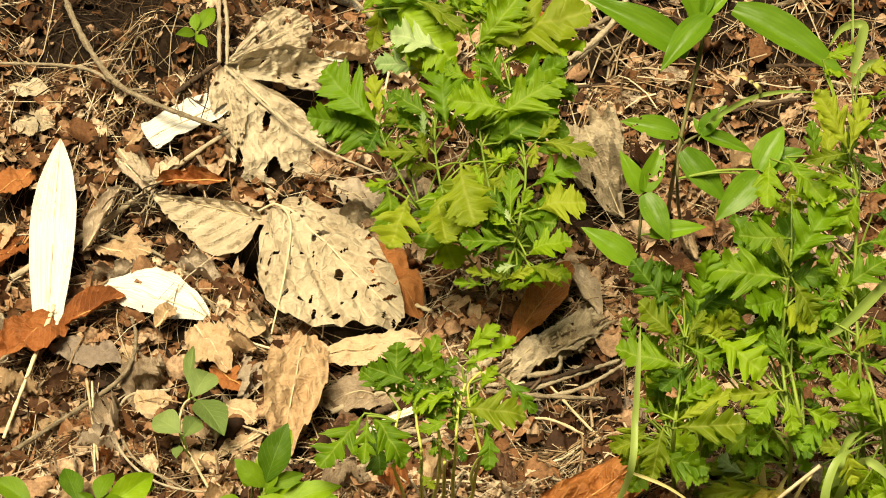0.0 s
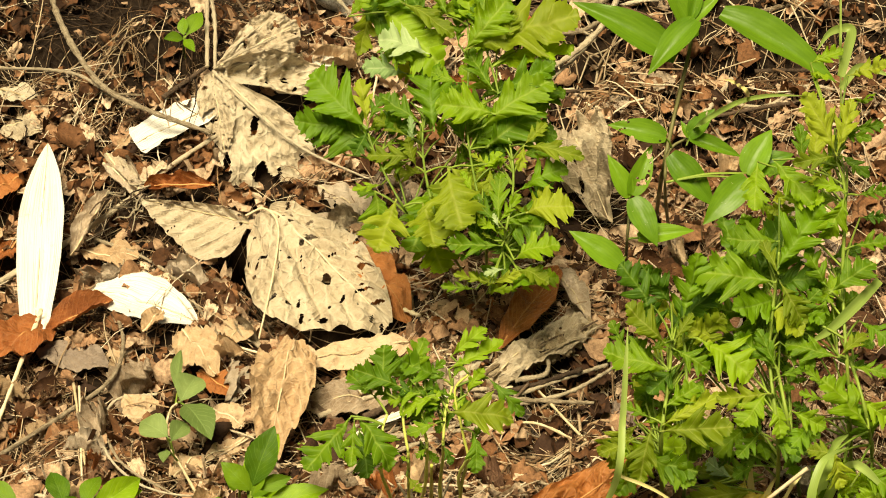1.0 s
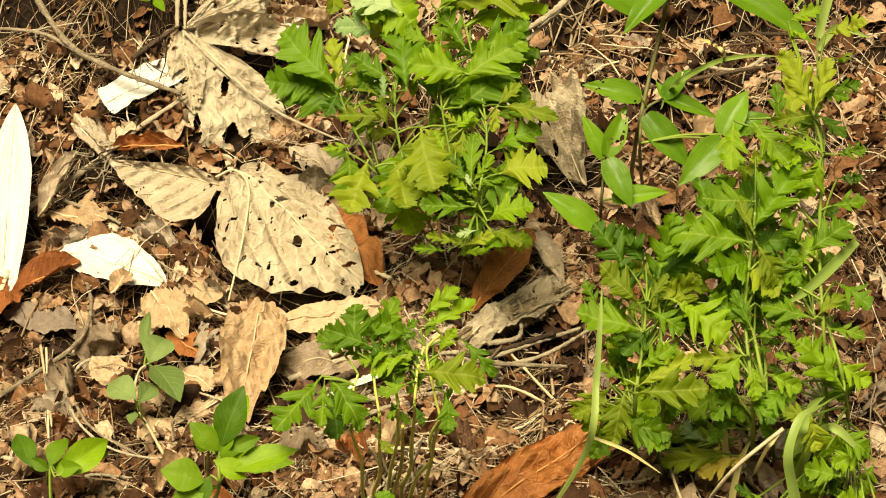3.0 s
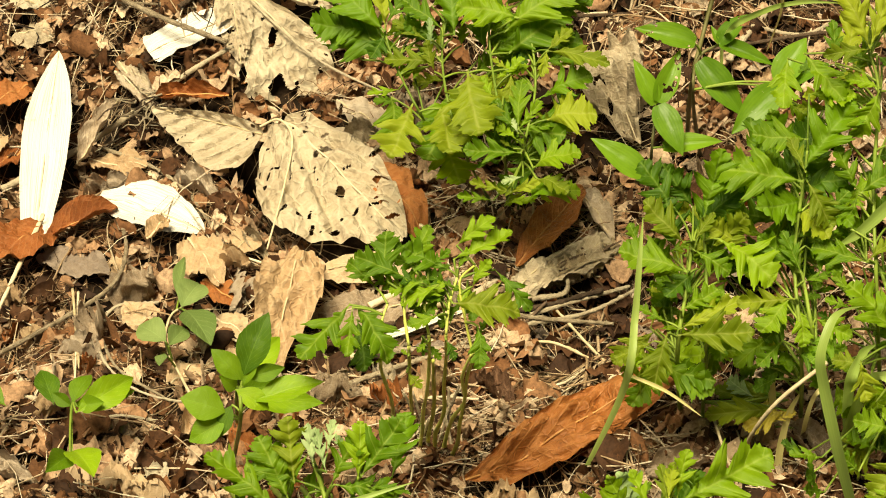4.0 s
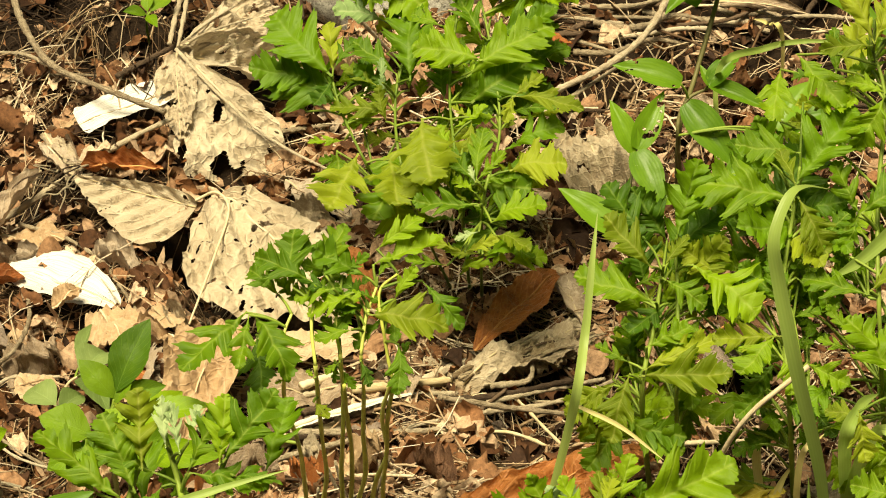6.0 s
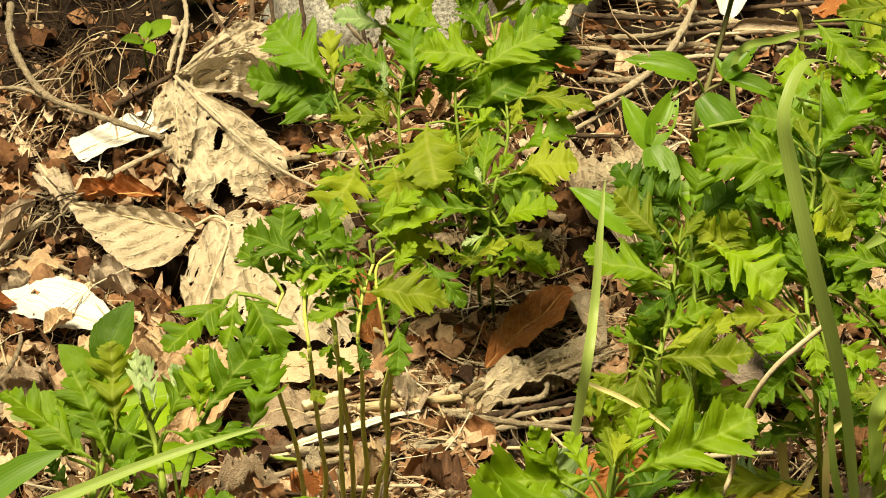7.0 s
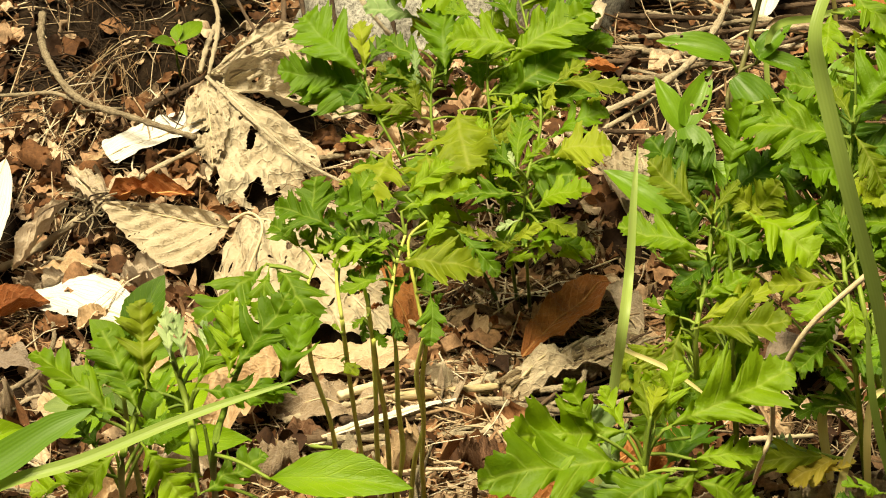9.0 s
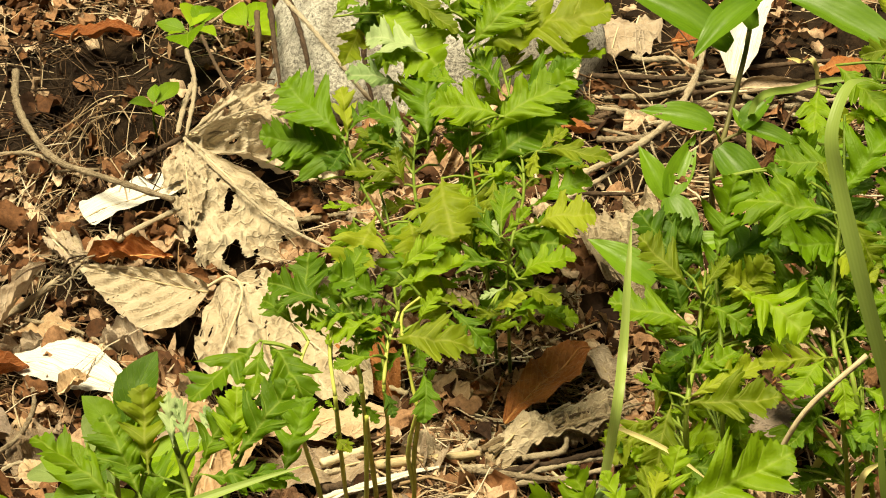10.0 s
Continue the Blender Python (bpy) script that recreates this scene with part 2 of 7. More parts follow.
M_LILY = blade_mat("broad_blade", (0.085, 0.20, 0.014), (0.20, 0.38, 0.03))
M_GRASS = blade_mat("grass_blade", (0.28, 0.43, 0.08), (0.50, 0.65, 0.20), 0.4, 0.5, 5)
M_GRASS_DRY = blade_mat("dry_grass", (0.46, 0.40, 0.13), (0.72, 0.64, 0.32), 0.6, 0.2, 5)
M_DEAD = {
    "tan": dead_leaf("dead_tan", [(0.25, (0.21, 0.14, 0.085)), (0.55, (0.42, 0.32, 0.23)), (0.85, (0.60, 0.50, 0.40))], (0.582, 0.49, 0.413)),
    "bone": dead_leaf("dead_bone", [(0.25, (0.30, 0.225, 0.145)), (0.5, (0.51, 0.415, 0.30)), (0.8, (0.68, 0.60, 0.47))], (0.68, 0.60, 0.46), 8, 0.8, 0.8, 0.14),
    "honey": dead_leaf("dead_honey", [(0.2, (0.30, 0.175, 0.09)), (0.5, (0.50, 0.34, 0.205)), (0.85, (0.64, 0.48, 0.33))], (0.679, 0.52, 0.375), 7, 0.6, 0.75, 0.14, 0.45),
    "rust": dead_leaf("dead_rust", [(0.2, (0.155, 0.045, 0.015)), (0.5, (0.30, 0.09, 0.026)), (0.85, (0.45, 0.18, 0.062))], (0.466, 0.22, 0.1), 12, 0.5, 0.55, 0.15, 0.45),
    "amber": dead_leaf("dead_amber", [(0.2, (0.16, 0.05, 0.017)), (0.5, (0.36, 0.128, 0.040)), (0.85, (0.54, 0.24, 0.09))], (0.54, 0.25, 0.10), 12, 0.5, 0.4, 0.2, 0.45),
    "brown": dead_leaf("dead_brown", [(0.2, (0.0825, 0.038, 0.0225)), (0.5, (0.184, 0.09, 0.05)), (0.85, (0.31, 0.18, 0.112))], (0.32, 0.19, 0.125), 10, 0.5, 0.65, 0.1),
    "grey": dead_leaf("dead_grey", [(0.2, (0.116, 0.085, 0.075)), (0.5, (0.255, 0.19, 0.145)), (0.85, (0.40, 0.32, 0.26))], (0.349, 0.29, 0.275), 9, 0.6),
}


def bleached(name):
    n = Nodes(name)
    uv = n.add("UVMap").outputs[0]
    geo = n.add("TexCoord").outputs["Object"]
    st = n.add("Mapping", Vector=uv, Scale=(34, 1.3, 1)).outputs[0]
    fib, blot = n.noise(1.5, 4, 0.6, st), n.noise(11, 6, 0.75, geo)
    col = n.ramp(fib, [(0.30, (0.40, 0.34, 0.25)), (0.46, (0.68, 0.66, 0.61)), (0.62, (0.76, 0.755, 0.73))])
    col = n.mix(n.ramp(blot, [(0.58, (0, 0, 0)), (0.70, (0.7, 0.7, 0.7))]), col, (0.36, 0.28, 0.21))
    n.base(col, 0.6, 0.3)
    nm = n.bump(fib, 0.5, 0.0009)
    thin(n, col, 0.12, nm)
    return n.mat


M_BLEACHED = bleached("bleached_sheath")
M_TWIG = wood_mat("grey_twig", (0.17, 0.125, 0.08), (0.52, 0.43, 0.31))
M_TWIG_PALE = wood_mat("pale_twig", (0.26, 0.20, 0.13), (0.60, 0.51, 0.38))
M_TWIG_DARK = wood_mat("dark_twig", (0.045, 0.028, 0.018), (0.16, 0.105, 0.07))
M_TWIG_RUST = wood_mat("rust_rib", (0.30, 0.12, 0.04), (0.58, 0.30, 0.12), 14, 3.0, 0.6, 0.15)
M_ROTTEN = wood_mat("rotten_wood", (0.22, 0.15, 0.085), (0.58, 0.46, 0.31), 10, 2.5, 0.9, 1.4)
M_STALK = wood_mat("dry_stalk", (0.40, 0.31, 0.18), (0.68, 0.58, 0.41), 10, 2, 0.7, 0.35)
M_STEM = wood_mat("green_stem", (0.09, 0.15, 0.02), (0.21, 0.29, 0.05), 6, 2, 0.5, 0.15)
# Pale stems, their colour raised further to offset the shade under the leaves.
M_STEM_PALE_LIT = wood_mat("pale_lit_green_stem", (0.42, 0.44, 0.09), (0.60, 0.64, 0.18), 6, 2, 0.5, 0.15)
M_STEM_DARK = wood_mat("purple_stem", (0.045, 0.045, 0.018), (0.14, 0.13, 0.05), 6, 2, 0.5, 0.2)


def soil_mat():
    n = Nodes("leaf_mould")
    geo = n.add("TexCoord").outputs["Object"]
    a, b, c = n.noise(35, 5, 0.65, geo), n.noise(210, 5, 0.7, geo), n.noise(900, 4, 0.7, geo)
    f = n.math("ADD", n.math("MULTIPLY", a, 0.45), n.math("MULTIPLY", b, 0.6))
    col = n.ramp(f, [(0.40, (0.010, 0.006, 0.004)), (0.60, (0.032, 0.019, 0.011)), (0.80, (0.075, 0.045, 0.026))])
    n.base(col, 0.95, 0.15)
    n.bump(n.math("ADD", b, n.math("MULTIPLY", c, 0.5)), 1.0, 0.003)
    return n.mat


def granite():
    n = Nodes("granite")
    geo = n.add("TexCoord").outputs["Object"]
    big, fine = n.noise(25, 5, 0.6, geo), n.noise(550, 4, 0.75, geo)
    col = n.ramp(fine, [(0.34, (0.14, 0.13, 0.115)), (0.50, (0.42, 0.405, 0.365)), (0.66, (0.62, 0.60, 0.55))])
    col = n.mix(n.ramp(big, [(0.54, (0, 0, 0)), (0.70, (0.8, 0.8, 0.8))]), col, (0.12, 0.095, 0.06))
    n.base(col, 0.9, 0.25)
    n.bump(n.math("ADD", n.math("MULTIPLY", big, 2.0), fine), 0.8, 0.002)
    return n.mat


M_SOIL, M_ROCK = soil_mat(), granite()
LITTER = [(0.0, (0.035, 0.017, 0.010)), (0.25, (0.10, 0.043, 0.019)), (0.45, (0.26, 0.122, 0.058)), (0.64, (0.40, 0.235, 0.140)), (0.83, (0.53, 0.375, 0.26)), (1.0, (0.68, 0.55, 0.42))]
M_FRAG = island_mat("leaf_fragments", LITTER, 0.8, 500, 0.7, 0.08)
M_STRAW = island_mat("straw_bits", [(0.0, (0.07, 0.04, 0.024)), (0.3, (0.20, 0.125, 0.07)), (0.6, (0.42, 0.31, 0.20)), (1.0, (0.74, 0.66, 0.51))], 0.75, 900, 0.4)
M_STRAW_PALE = island_mat("bleached_straw", [(0.0, (0.34, 0.24, 0.15)), (0.5, (0.58, 0.48, 0.35)), (1.0, (0.77, 0.71, 0.60))], 0.7, 900, 0.3)
M_ROOT = island_mat("dark_roots", [(0.0, (0.02, 0.012, 0.008)), (0.75, (0.045, 0.027, 0.016)), (1.0, (0.15, 0.095, 0.055))], 0.85, 900, 0.4)
M_FIBRE = island_mat("root_fibres", [(0.0, (0.06, 0.035, 0.02)), (0.5, (0.17, 0.10, 0.055)), (1.0, (0.38, 0.26, 0.15))], 0.85, 900, 0.4)


# ---------- the ground ----------
def ground():
    def axis(lo, hi, step, far):
        mid = list(np.arange(lo, hi + 1e-9, step))
        out, d = [], step
        while mid[-1] + sum(out) < far:
            d *= 1.35
            out.append(d)
        right = list(mid[-1] + np.cumsum(out))
        left = list(mid[0] - np.cumsum(out))[::-1]
        return left + mid + right
    xs, ys = axis(-0.36, 0.40, 0.005, 40), axis(-0.36, 0.58, 0.005, 40)
    verts = [(x, y, land(x, y)) for y in ys for x in xs]
    w = len(xs)
    faces = [(j * w + i, j * w + i + 1, (j + 1) * w + i + 1, (j + 1) * w + i) for j in range(len(ys) - 1) for i in range(w - 1)]
    me = bpy.data.meshes.new("ground")
    me.from_pydata(verts, [], faces)
    me.materials.append(M_SOIL)
    me.polygons.foreach_set("use_smooth", [True] * len(me.polygons))
    tagged(new("ground", me), "dark leaf mould soil on a shallow bank", "ground", kind="structure")


ground()


# ---------- leaf shapes ----------
def palm_leaf(name, mat, r, seed):
    """A cut mugwort leaf of length 1 along y: pairs of forward lobes along a midrib, coarse teeth, a wedge at its base and a short stalk."""
    cut, shear = r.uniform(0.0, 1.0), 0.85
    sides = []
    for side in (-1, 1):
        # each lobe: where it leaves the midrib, how far it reaches out, half its width along the midrib
        wide = 1.0 - 0.26 * cut
        lobes = [(0.20, 0.15 * r.uniform(0.4, 1.2), 0.075 * wide), (0.375, 0.36 * r.uniform(0.85, 1.1), 0.150 * wide),
                 (0.635, 0.30 * r.uniform(0.9, 1.1), 0.170 * wide), (0.82, 0.18 * r.uniform(0.9, 1.1), 0.150), (0.925, 0.085, 0.085)]
        sides.append([(t + r.uniform(-0.015, 0.015), w, h) for t, w, h in lobes])
    core = 0.62 - 0.34 * cut
    teeth, phase = r.choice((14, 16, 19)), r.random()

    def half(t, lobes):
        """Half the leaf's width here, and how far off the lobe's own axis."""
        body = max(0.0, min(1, (t - 0.06) * 5)) * core * 0.28 * (1 - max(0, t - 0.3) / 0.7) ** 0.8
        best, off = body, 1.0
        for c, w, h in lobes:
            u = abs(t - c) / h
            if u < 1 and w * (1 - u ** 1.7) ** 0.75 > best:
                best, off = w * (1 - u ** 1.7) ** 0.75, u
        saw = (t * teeth + phase) % 1.0
        saw = saw / 0.72 if saw < 0.72 else (1 - saw) / 0.28
        return max(0.008, best * (1 - 0.22 * (1 - saw) * min(1, t * 2))) * (1 if t < 0.995 else 0.0), off

    fold, droop, wave, arch = r.uniform(0.05, 0.40), r.uniform(0.05, 0.6), 0.13, r.uniform(0.0, 0.09)
    skew, twist = r.uniform(-0.16, 0.16), r.uniform(-0.4, 0.4)
    bm = bmesh.new()
    uv = bm.loops.layers.uv.verify()
    rows, cols, grid, coords = 76, 4, [], []
    for j in range(rows + 1):
        t = 0.07 + 0.93 * j / rows
        spans = [half(t, lobes) for lobes in sides]
        line, cl = [], []
        for i in range(-cols, cols + 1):
            f = abs(i) / cols
            w, off = spans[0] if i < 0 else spans[1]
            x = w * f * (1 if i > 0 else -1)
            y = t + shear * abs(x) * (1 - t * t * 0.55)
            z = fold * abs(x) - droop * 0.20 * y * y - droop * 0.5 * x * x + arch - 0.055 * off * off * f + twist * x * (y - 0.3) + wave * nz(x * 4 + seed, y * 4, seed * 1.3) + 0.04 * nz(x * 12, y * 12, seed)
            line.append(bm.verts.new((x + skew * (y - 0.2) ** 2, y, z * min(1, y * 4))))
            cl.append((0.5 + x, y))
        grid.append(line)
        coords.append(cl)
    for j in range(rows):
        for i in range(2 * cols):
            f = bm.faces.new((grid[j][i], grid[j][i + 1], grid[j + 1][i + 1], grid[j + 1][i]))
            for loop, c in zip(f.loops, (coords[j][i], coords[j][i + 1], coords[j + 1][i + 1], coords[j + 1][i])):
                loop[uv].uv = c
    strip = [bm.verts.new((sx * 0.012, y, 0.0)) for y in (0, 0.05, 0.10) for sx in (-1, 1)]
    for k in (0, 2):
        face = bm.faces.new((strip[k], strip[k + 1], strip[k + 3], strip[k + 2]))
        for loop in face.loops:
            loop[uv].uv = (0.5, loop.vert.co.y)
    return mesh_of(bm, name, mat)


GRID, HEROES = [], []


def leaf_mesh(name, mat, half, rows=30, cols=4, shear=0.0, fold=0.15, arch=0.08, wave=0.03, seed=0, tip_cut=1.0, holes=0.0, veins_amp=0.0, vein_n=8, curl=0.0, ragged=0.0, hole_scale=7.0, sweep=0.7, fan=1.0, lop=(1.0, 1.0)):
    """A leaf of length 1 along y. half(t): its half width. fold: how far it folds up along the midrib; curl: how its sides roll over."""
    bm = bmesh.new()
    uv = bm.loops.layers.uv.verify()
    grid, coords = [], []
    for j in range(rows + 1):
        t = j / rows
        w = half(t)
        line, cl = [], []
        for i in range(-cols, cols + 1):
            s = i / cols
            ww = w * (1 + ragged * nz(t * 9, s * 3 + (5 if s > 0 else 0), seed + 0.3)) if abs(s) > 0.99 else w
            ww *= lop[1] if s > 0 else lop[0]
            x = s * ww
            y = t + shear * abs(x) * (1 - t * t)
            z = fold * abs(x) + arch * 4 * t * (1 - t) + wave * nz(x * 4 + seed, y * 4, seed * 1.7) + 0.42 * wave * (1 - 2 * abs(nz(x * 9, y * 9, seed * 2.3))) + 0.25 * wave * nz(x * 26, y * 26, seed)
            if veins_amp:
                z += 2.2 * veins_amp * (abs(math.sin((t * fan - sweep * abs(x)) * vein_n * 3.1416)) - 0.5) * min(1, abs(s) * 3) * (1 - abs(s) * 0.3)
            if curl:
                a = curl * s
                x, z = (math.sin(a) / curl * ww if abs(curl) > 1e-3 else x), z + (1 - math.cos(a)) / abs(curl) * ww * (1 if curl > 0 else -1)
            line.append(bm.verts.new((x, y, z)))
            cl.append((0.5 + 0.5 * s, t))
        grid.append(line)
        coords.append(cl)
    for j in range(rows):
        for i in range(2 * cols):
            if holes:
                m = grid[j][i].co
                across_v, along_v = m.y - 0.7 * abs(m.x), m.x
                if nz(along_v * hole_scale * 0.55, across_v * hole_scale * 1.5, seed * 3.7) + 0.35 * nz(m.x * 31, m.y * 31, seed) > 0.62 - holes and 0 < j < rows - 1:
                    continue
            f = bm.faces.new((grid[j][i], grid[j][i + 1], grid[j + 1][i + 1], grid[j + 1][i]))
            for loop, c in zip(f.loops, (coords[j][i], coords[j][i + 1], coords[j + 1][i + 1], coords[j + 1][i])):
                loop[uv].uv = c
    GRID[:] = [[v.co.copy() for v in line] for line in grid]
    if holes:
        bmesh.ops.delete(bm, geom=[v for v in bm.verts if not v.link_faces], context="VERTS")
        rim = [v for v in bm.verts if any(e.is_boundary for e in v.link_edges)]
        bmesh.ops.smooth_vert(bm, verts=rim, factor=0.5, use_axis_x=True, use_axis_y=True, use_axis_z=True)
    return mesh_of(bm, name, mat)


LEAF_CACHE = {}


def mug_mesh(tone, variant):
    key = ("mug", tone, variant)
    if key not in LEAF_CACHE:
        r = random.Random(variant * 7 + 1)
        LEAF_CACHE[key] = palm_leaf("leaf", M_YELLOW if tone == 4 else M_MUG[tone], r, variant * 1.9 + 0.5)
    return LEAF_CACHE[key]


def oval_mesh(tone, variant):
    key = ("oval", tone, variant)
    if key not in LEAF_CACHE:
        r = random.Random(variant * 5 + 2)
        half = lambda t: (0.5 * math.sin(math.pi * max(0, (t - 0.05) / 0.95) ** 0.8) ** 0.9 * (1 - 0.06 * ((t * 12) % 1.0)) if t > 0.06 else 0.02)
        LEAF_CACHE[key] = leaf_mesh("leaf", M_WEED[tone], half, 26, 4, 0.15, r.uniform(0.1, 0.35), r.uniform(0.05, 0.13), 0.03, variant + 0.2, veins_amp=0.006, vein_n=7)
    return LEAF_CACHE[key]


def lance_mesh(tone, variant):
    key = ("lance", tone, variant)
    if key not in LEAF_CACHE:
        r = random.Random(variant * 11 + 3)
        half = lambda t: 0.5 * math.sin(math.pi * min(1, t * 0.94 + 0.06) ** 0.72) ** 0.95 + 0.004
        LEAF_CACHE[key] = leaf_mesh("leaf", M_LILY, half, 26, 4, 0.0, r.uniform(0.15, 0.4), r.uniform(0.04, 0.10), 0.02, variant + 0.1, holes=0.16 if tone == 1 else 0.0, hole_scale=5)
    return LEAF_CACHE[key]


class Plant:
    """A growing plant: an Empty at its foot, its stems, and its leaves as parts."""

    def __init__(self, name, foot, label, category, stem_mat, group=""):
        self.ob = thing(name, foot, label, category, group)
        self.foot, self.stem_mat, self.lines, self.count, self.made = Vector(foot), stem_mat, [], 0, []

    def stem(self, r0, r1, *pts):
        self.lines.append([p.copy() for p in smooth_path(pts)])
        part("stem", tube(bmesh.new(), pts, r0 * 0.75, r1 * 0.7, 6, 0.25, len(self.lines)), self.stem_mat, self.ob)

    def leaf(self, kind, base, tip, ratio=0.8, tone=1, hint=(0, -0.6, 0.8), stalk=True, jitter=0.35):
        self.count += 1
        r = random.Random(self.count * 13 + int(abs(base[0]) * 9000))
        base, tip = Vector(base), Vector(tip)
        h = Vector(hint) + Vector((r.uniform(-1, 1), r.uniform(-1, 1), r.uniform(-1, 1))) * jitter
        across, along, normal = turned(base, tip, h)
        long = (tip - base).length * (1.08 if kind == "mug" else 1.0)
        me = {"mug": mug_mesh, "oval": oval_mesh, "lance": lance_mesh}[kind](tone, r.randrange(7))
        ob = part("leaf", me, None, self.ob)
        wide = long * ratio * (1.25 if kind == "mug" else 1.0)
        ob.matrix_parent_inverse = Matrix.Translation(self.foot).inverted()
        ob.matrix_basis = basis(base, across, along, normal, wide, long, (wide + long) / 2)
        if stalk and self.lines:
            near = min((p for line in self.lines for p in line), key=lambda p: (p - base).length + 1.5 * max(0, p.z - base.z + 0.002))
            gap = (base - near).length
            if 0.002 < gap < 0.09:
                mid = near.lerp(base, 0.5) + Vector((0, -0.1, 0.25)) * gap * 0.3
                part("leaf_stalk", tube(bmesh.new(), [near, mid, base + along * 0.02 * long], 0.0006, 0.0005, 5), M_STEM, self.ob)
        self.made.append((kind, base, tip, ratio, tone))
        return ob

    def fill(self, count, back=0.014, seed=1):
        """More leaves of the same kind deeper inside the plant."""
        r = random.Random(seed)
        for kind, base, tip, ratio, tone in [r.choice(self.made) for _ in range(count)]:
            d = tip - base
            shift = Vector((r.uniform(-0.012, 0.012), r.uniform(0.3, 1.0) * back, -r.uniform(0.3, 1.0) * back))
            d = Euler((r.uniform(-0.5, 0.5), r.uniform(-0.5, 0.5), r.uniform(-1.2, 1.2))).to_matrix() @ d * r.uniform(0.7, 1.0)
            # most drop one leaf tone, which puts the inner shade into their colour
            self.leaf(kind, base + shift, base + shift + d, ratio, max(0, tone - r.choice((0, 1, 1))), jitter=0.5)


def blade(parent, pts, width, mat, hint=(0.2, -0.9, 0.3), fold=0.3, name="blade"):
    """A grass blade: a folded strip that tapers to its tip along a smooth path."""
    path = smooth_path(pts, 8)
    bm = bmesh.new()
    uv = bm.loops.layers.uv.verify()
    rows = []
    for k, p in enumerate(path):
        t = k / (len(path) - 1)
        d = (path[min(k + 1, len(path) - 1)] - path[max(k - 1, 0)]).normalized()
        a, _, n = turned(p, p + d, hint)
        w = width / 2 * (0.75 + 0.25 * math.sin(math.pi * min(1, t * 1.6))) * min(1, (1.01 - t) * 3.2) ** 0.8
        rows.append([bm.verts.new(p + a * s * w + n * (abs(s) * fold * w)) for s in (-1, -0.5, 0, 0.5, 1)])
    for k in range(len(rows) - 1):
        for i in range(4):
            f = bm.faces.new((rows[k][i], rows[k][i + 1], rows[k + 1][i + 1], rows[k + 1][i]))
            for loop, (u, v) in zip(f.loops, ((i, k), (i + 1, k), (i + 1, k + 1), (i, k + 1))):
                loop[uv].uv = (u / 4, v / (len(rows) - 1))
    return part(name, bm, mat, parent)


# ---------- dead leaves and twigs ----------
M_RIB = {"rust": M_TWIG_RUST, "amber": M_TWIG_RUST, "brown": M_TWIG_RUST, "honey": M_STALK, "bone": M_STALK, "tan": M_STALK}

def ellip(t):
    return 0.5 * math.sin(math.pi * (0.02 + 0.96 * t)) ** 0.75


def egg(t):
    return 0.5 * math.sin(math.pi * (0.03 + 0.95 * t) ** 0.75) ** 0.8


def drop(t):
    return 0.5 * math.sin(math.pi * (0.03 + 0.95 * t) ** 1.5) ** 0.8


def hood(t):
    return 0.5 * math.sin(math.pi * (0.03 + 0.95 * t) ** 0.5) ** 0.8


def boat(t):
    tip = max(0.0, (t - 0.45) / 0.55)
    return 0.5 * (0.5 + 0.5 * math.sin(min(1, t * 1.9) * 1.5708)) * (1 - tip ** 2.3) ** 0.9 + 0.008


def strap(t):
    return 0.5 * min(1, t * 9 + 0.1) ** 0.5 * min(1, (1.02 - t) * 3.0) ** 0.8


def torn(t):
    return 0.5 * min(1, t * 4 + 0.45) * min(1, (1.0 - t) * 14 + 0.75)


def flake(name, base, tip, ratio, tone, shape, label, category="dead leaf", hint=(0, -0.25, 1), seed=0, parent=None, group="fallen leaves", rows=34, cols=8, thick=1.0, rib=False, **look_of):
    """One dead leaf from its base to its tip."""
    mat = M_BLEACHED if tone == "white" else M_DEAD[tone]
    opts = dict(fold=0.1, arch=0.06, wave=0.10, veins_amp=0.004, vein_n=8, ragged=0.15)
    opts.update(look_of)
    opts["fold"] /= ratio
    opts["sweep"] = opts.get("sweep", 0.7) / ratio
    me = leaf_mesh(name, mat, lambda t: shape(t) * ratio, rows, cols, 0.12, seed=seed + 0.37, **opts)
    across, along, normal = turned(base, tip, hint)
    long = (Vector(tip) - Vector(base)).length
    m = basis(base, across, along, normal, long, long, long * (0.5 + 0.5 * ratio) * thick)
    HEROES.append((Vector(base).xy, Vector(tip).xy, ratio))
    grid = [list(line) for line in GRID]
    owner = thing(name, base, label, category, group) if parent is None else parent
    ob = part("leaf_blade" if parent is None else name, me, None, owner)
    ob.matrix_parent_inverse = Matrix.Translation(owner.location).inverted()
    ob.matrix_basis = m
    if rib:
        mid, inv = len(grid[0]) // 2, m
        at = lambda r, c: inv @ (grid[r][c] + Vector((0, 0, 0.002)))
        n = len(grid) - 1
        line = [at(int(k * n / 7), mid) for k in range(8)]
        host = ob if parent is not None else owner
        rib_mat = M_RIB[tone] if tone in M_RIB else M_STALK
        spine = part("midrib", tube(bmesh.new(), line, 0.0006 * thick, 0.00025 * thick, 5), rib_mat, host)
        spine.matrix_parent_inverse = Matrix.Translation(host.location).inverted() if host is owner else host.matrix_world.inverted()
        if host is not owner:
            spine.matrix_parent_inverse = m.inverted()
    return ob


def twig(pts, r0, r1, mat, label, name="twig", rough=0.5, sides=8, category="twig"):
    return tagged(new(name, mesh_of(tube(bmesh.new(), pts, r0, r1, sides, rough, len(pts) + r0 * 9000, 1.0, 16), name, mat)), label, category, "fallen twigs")


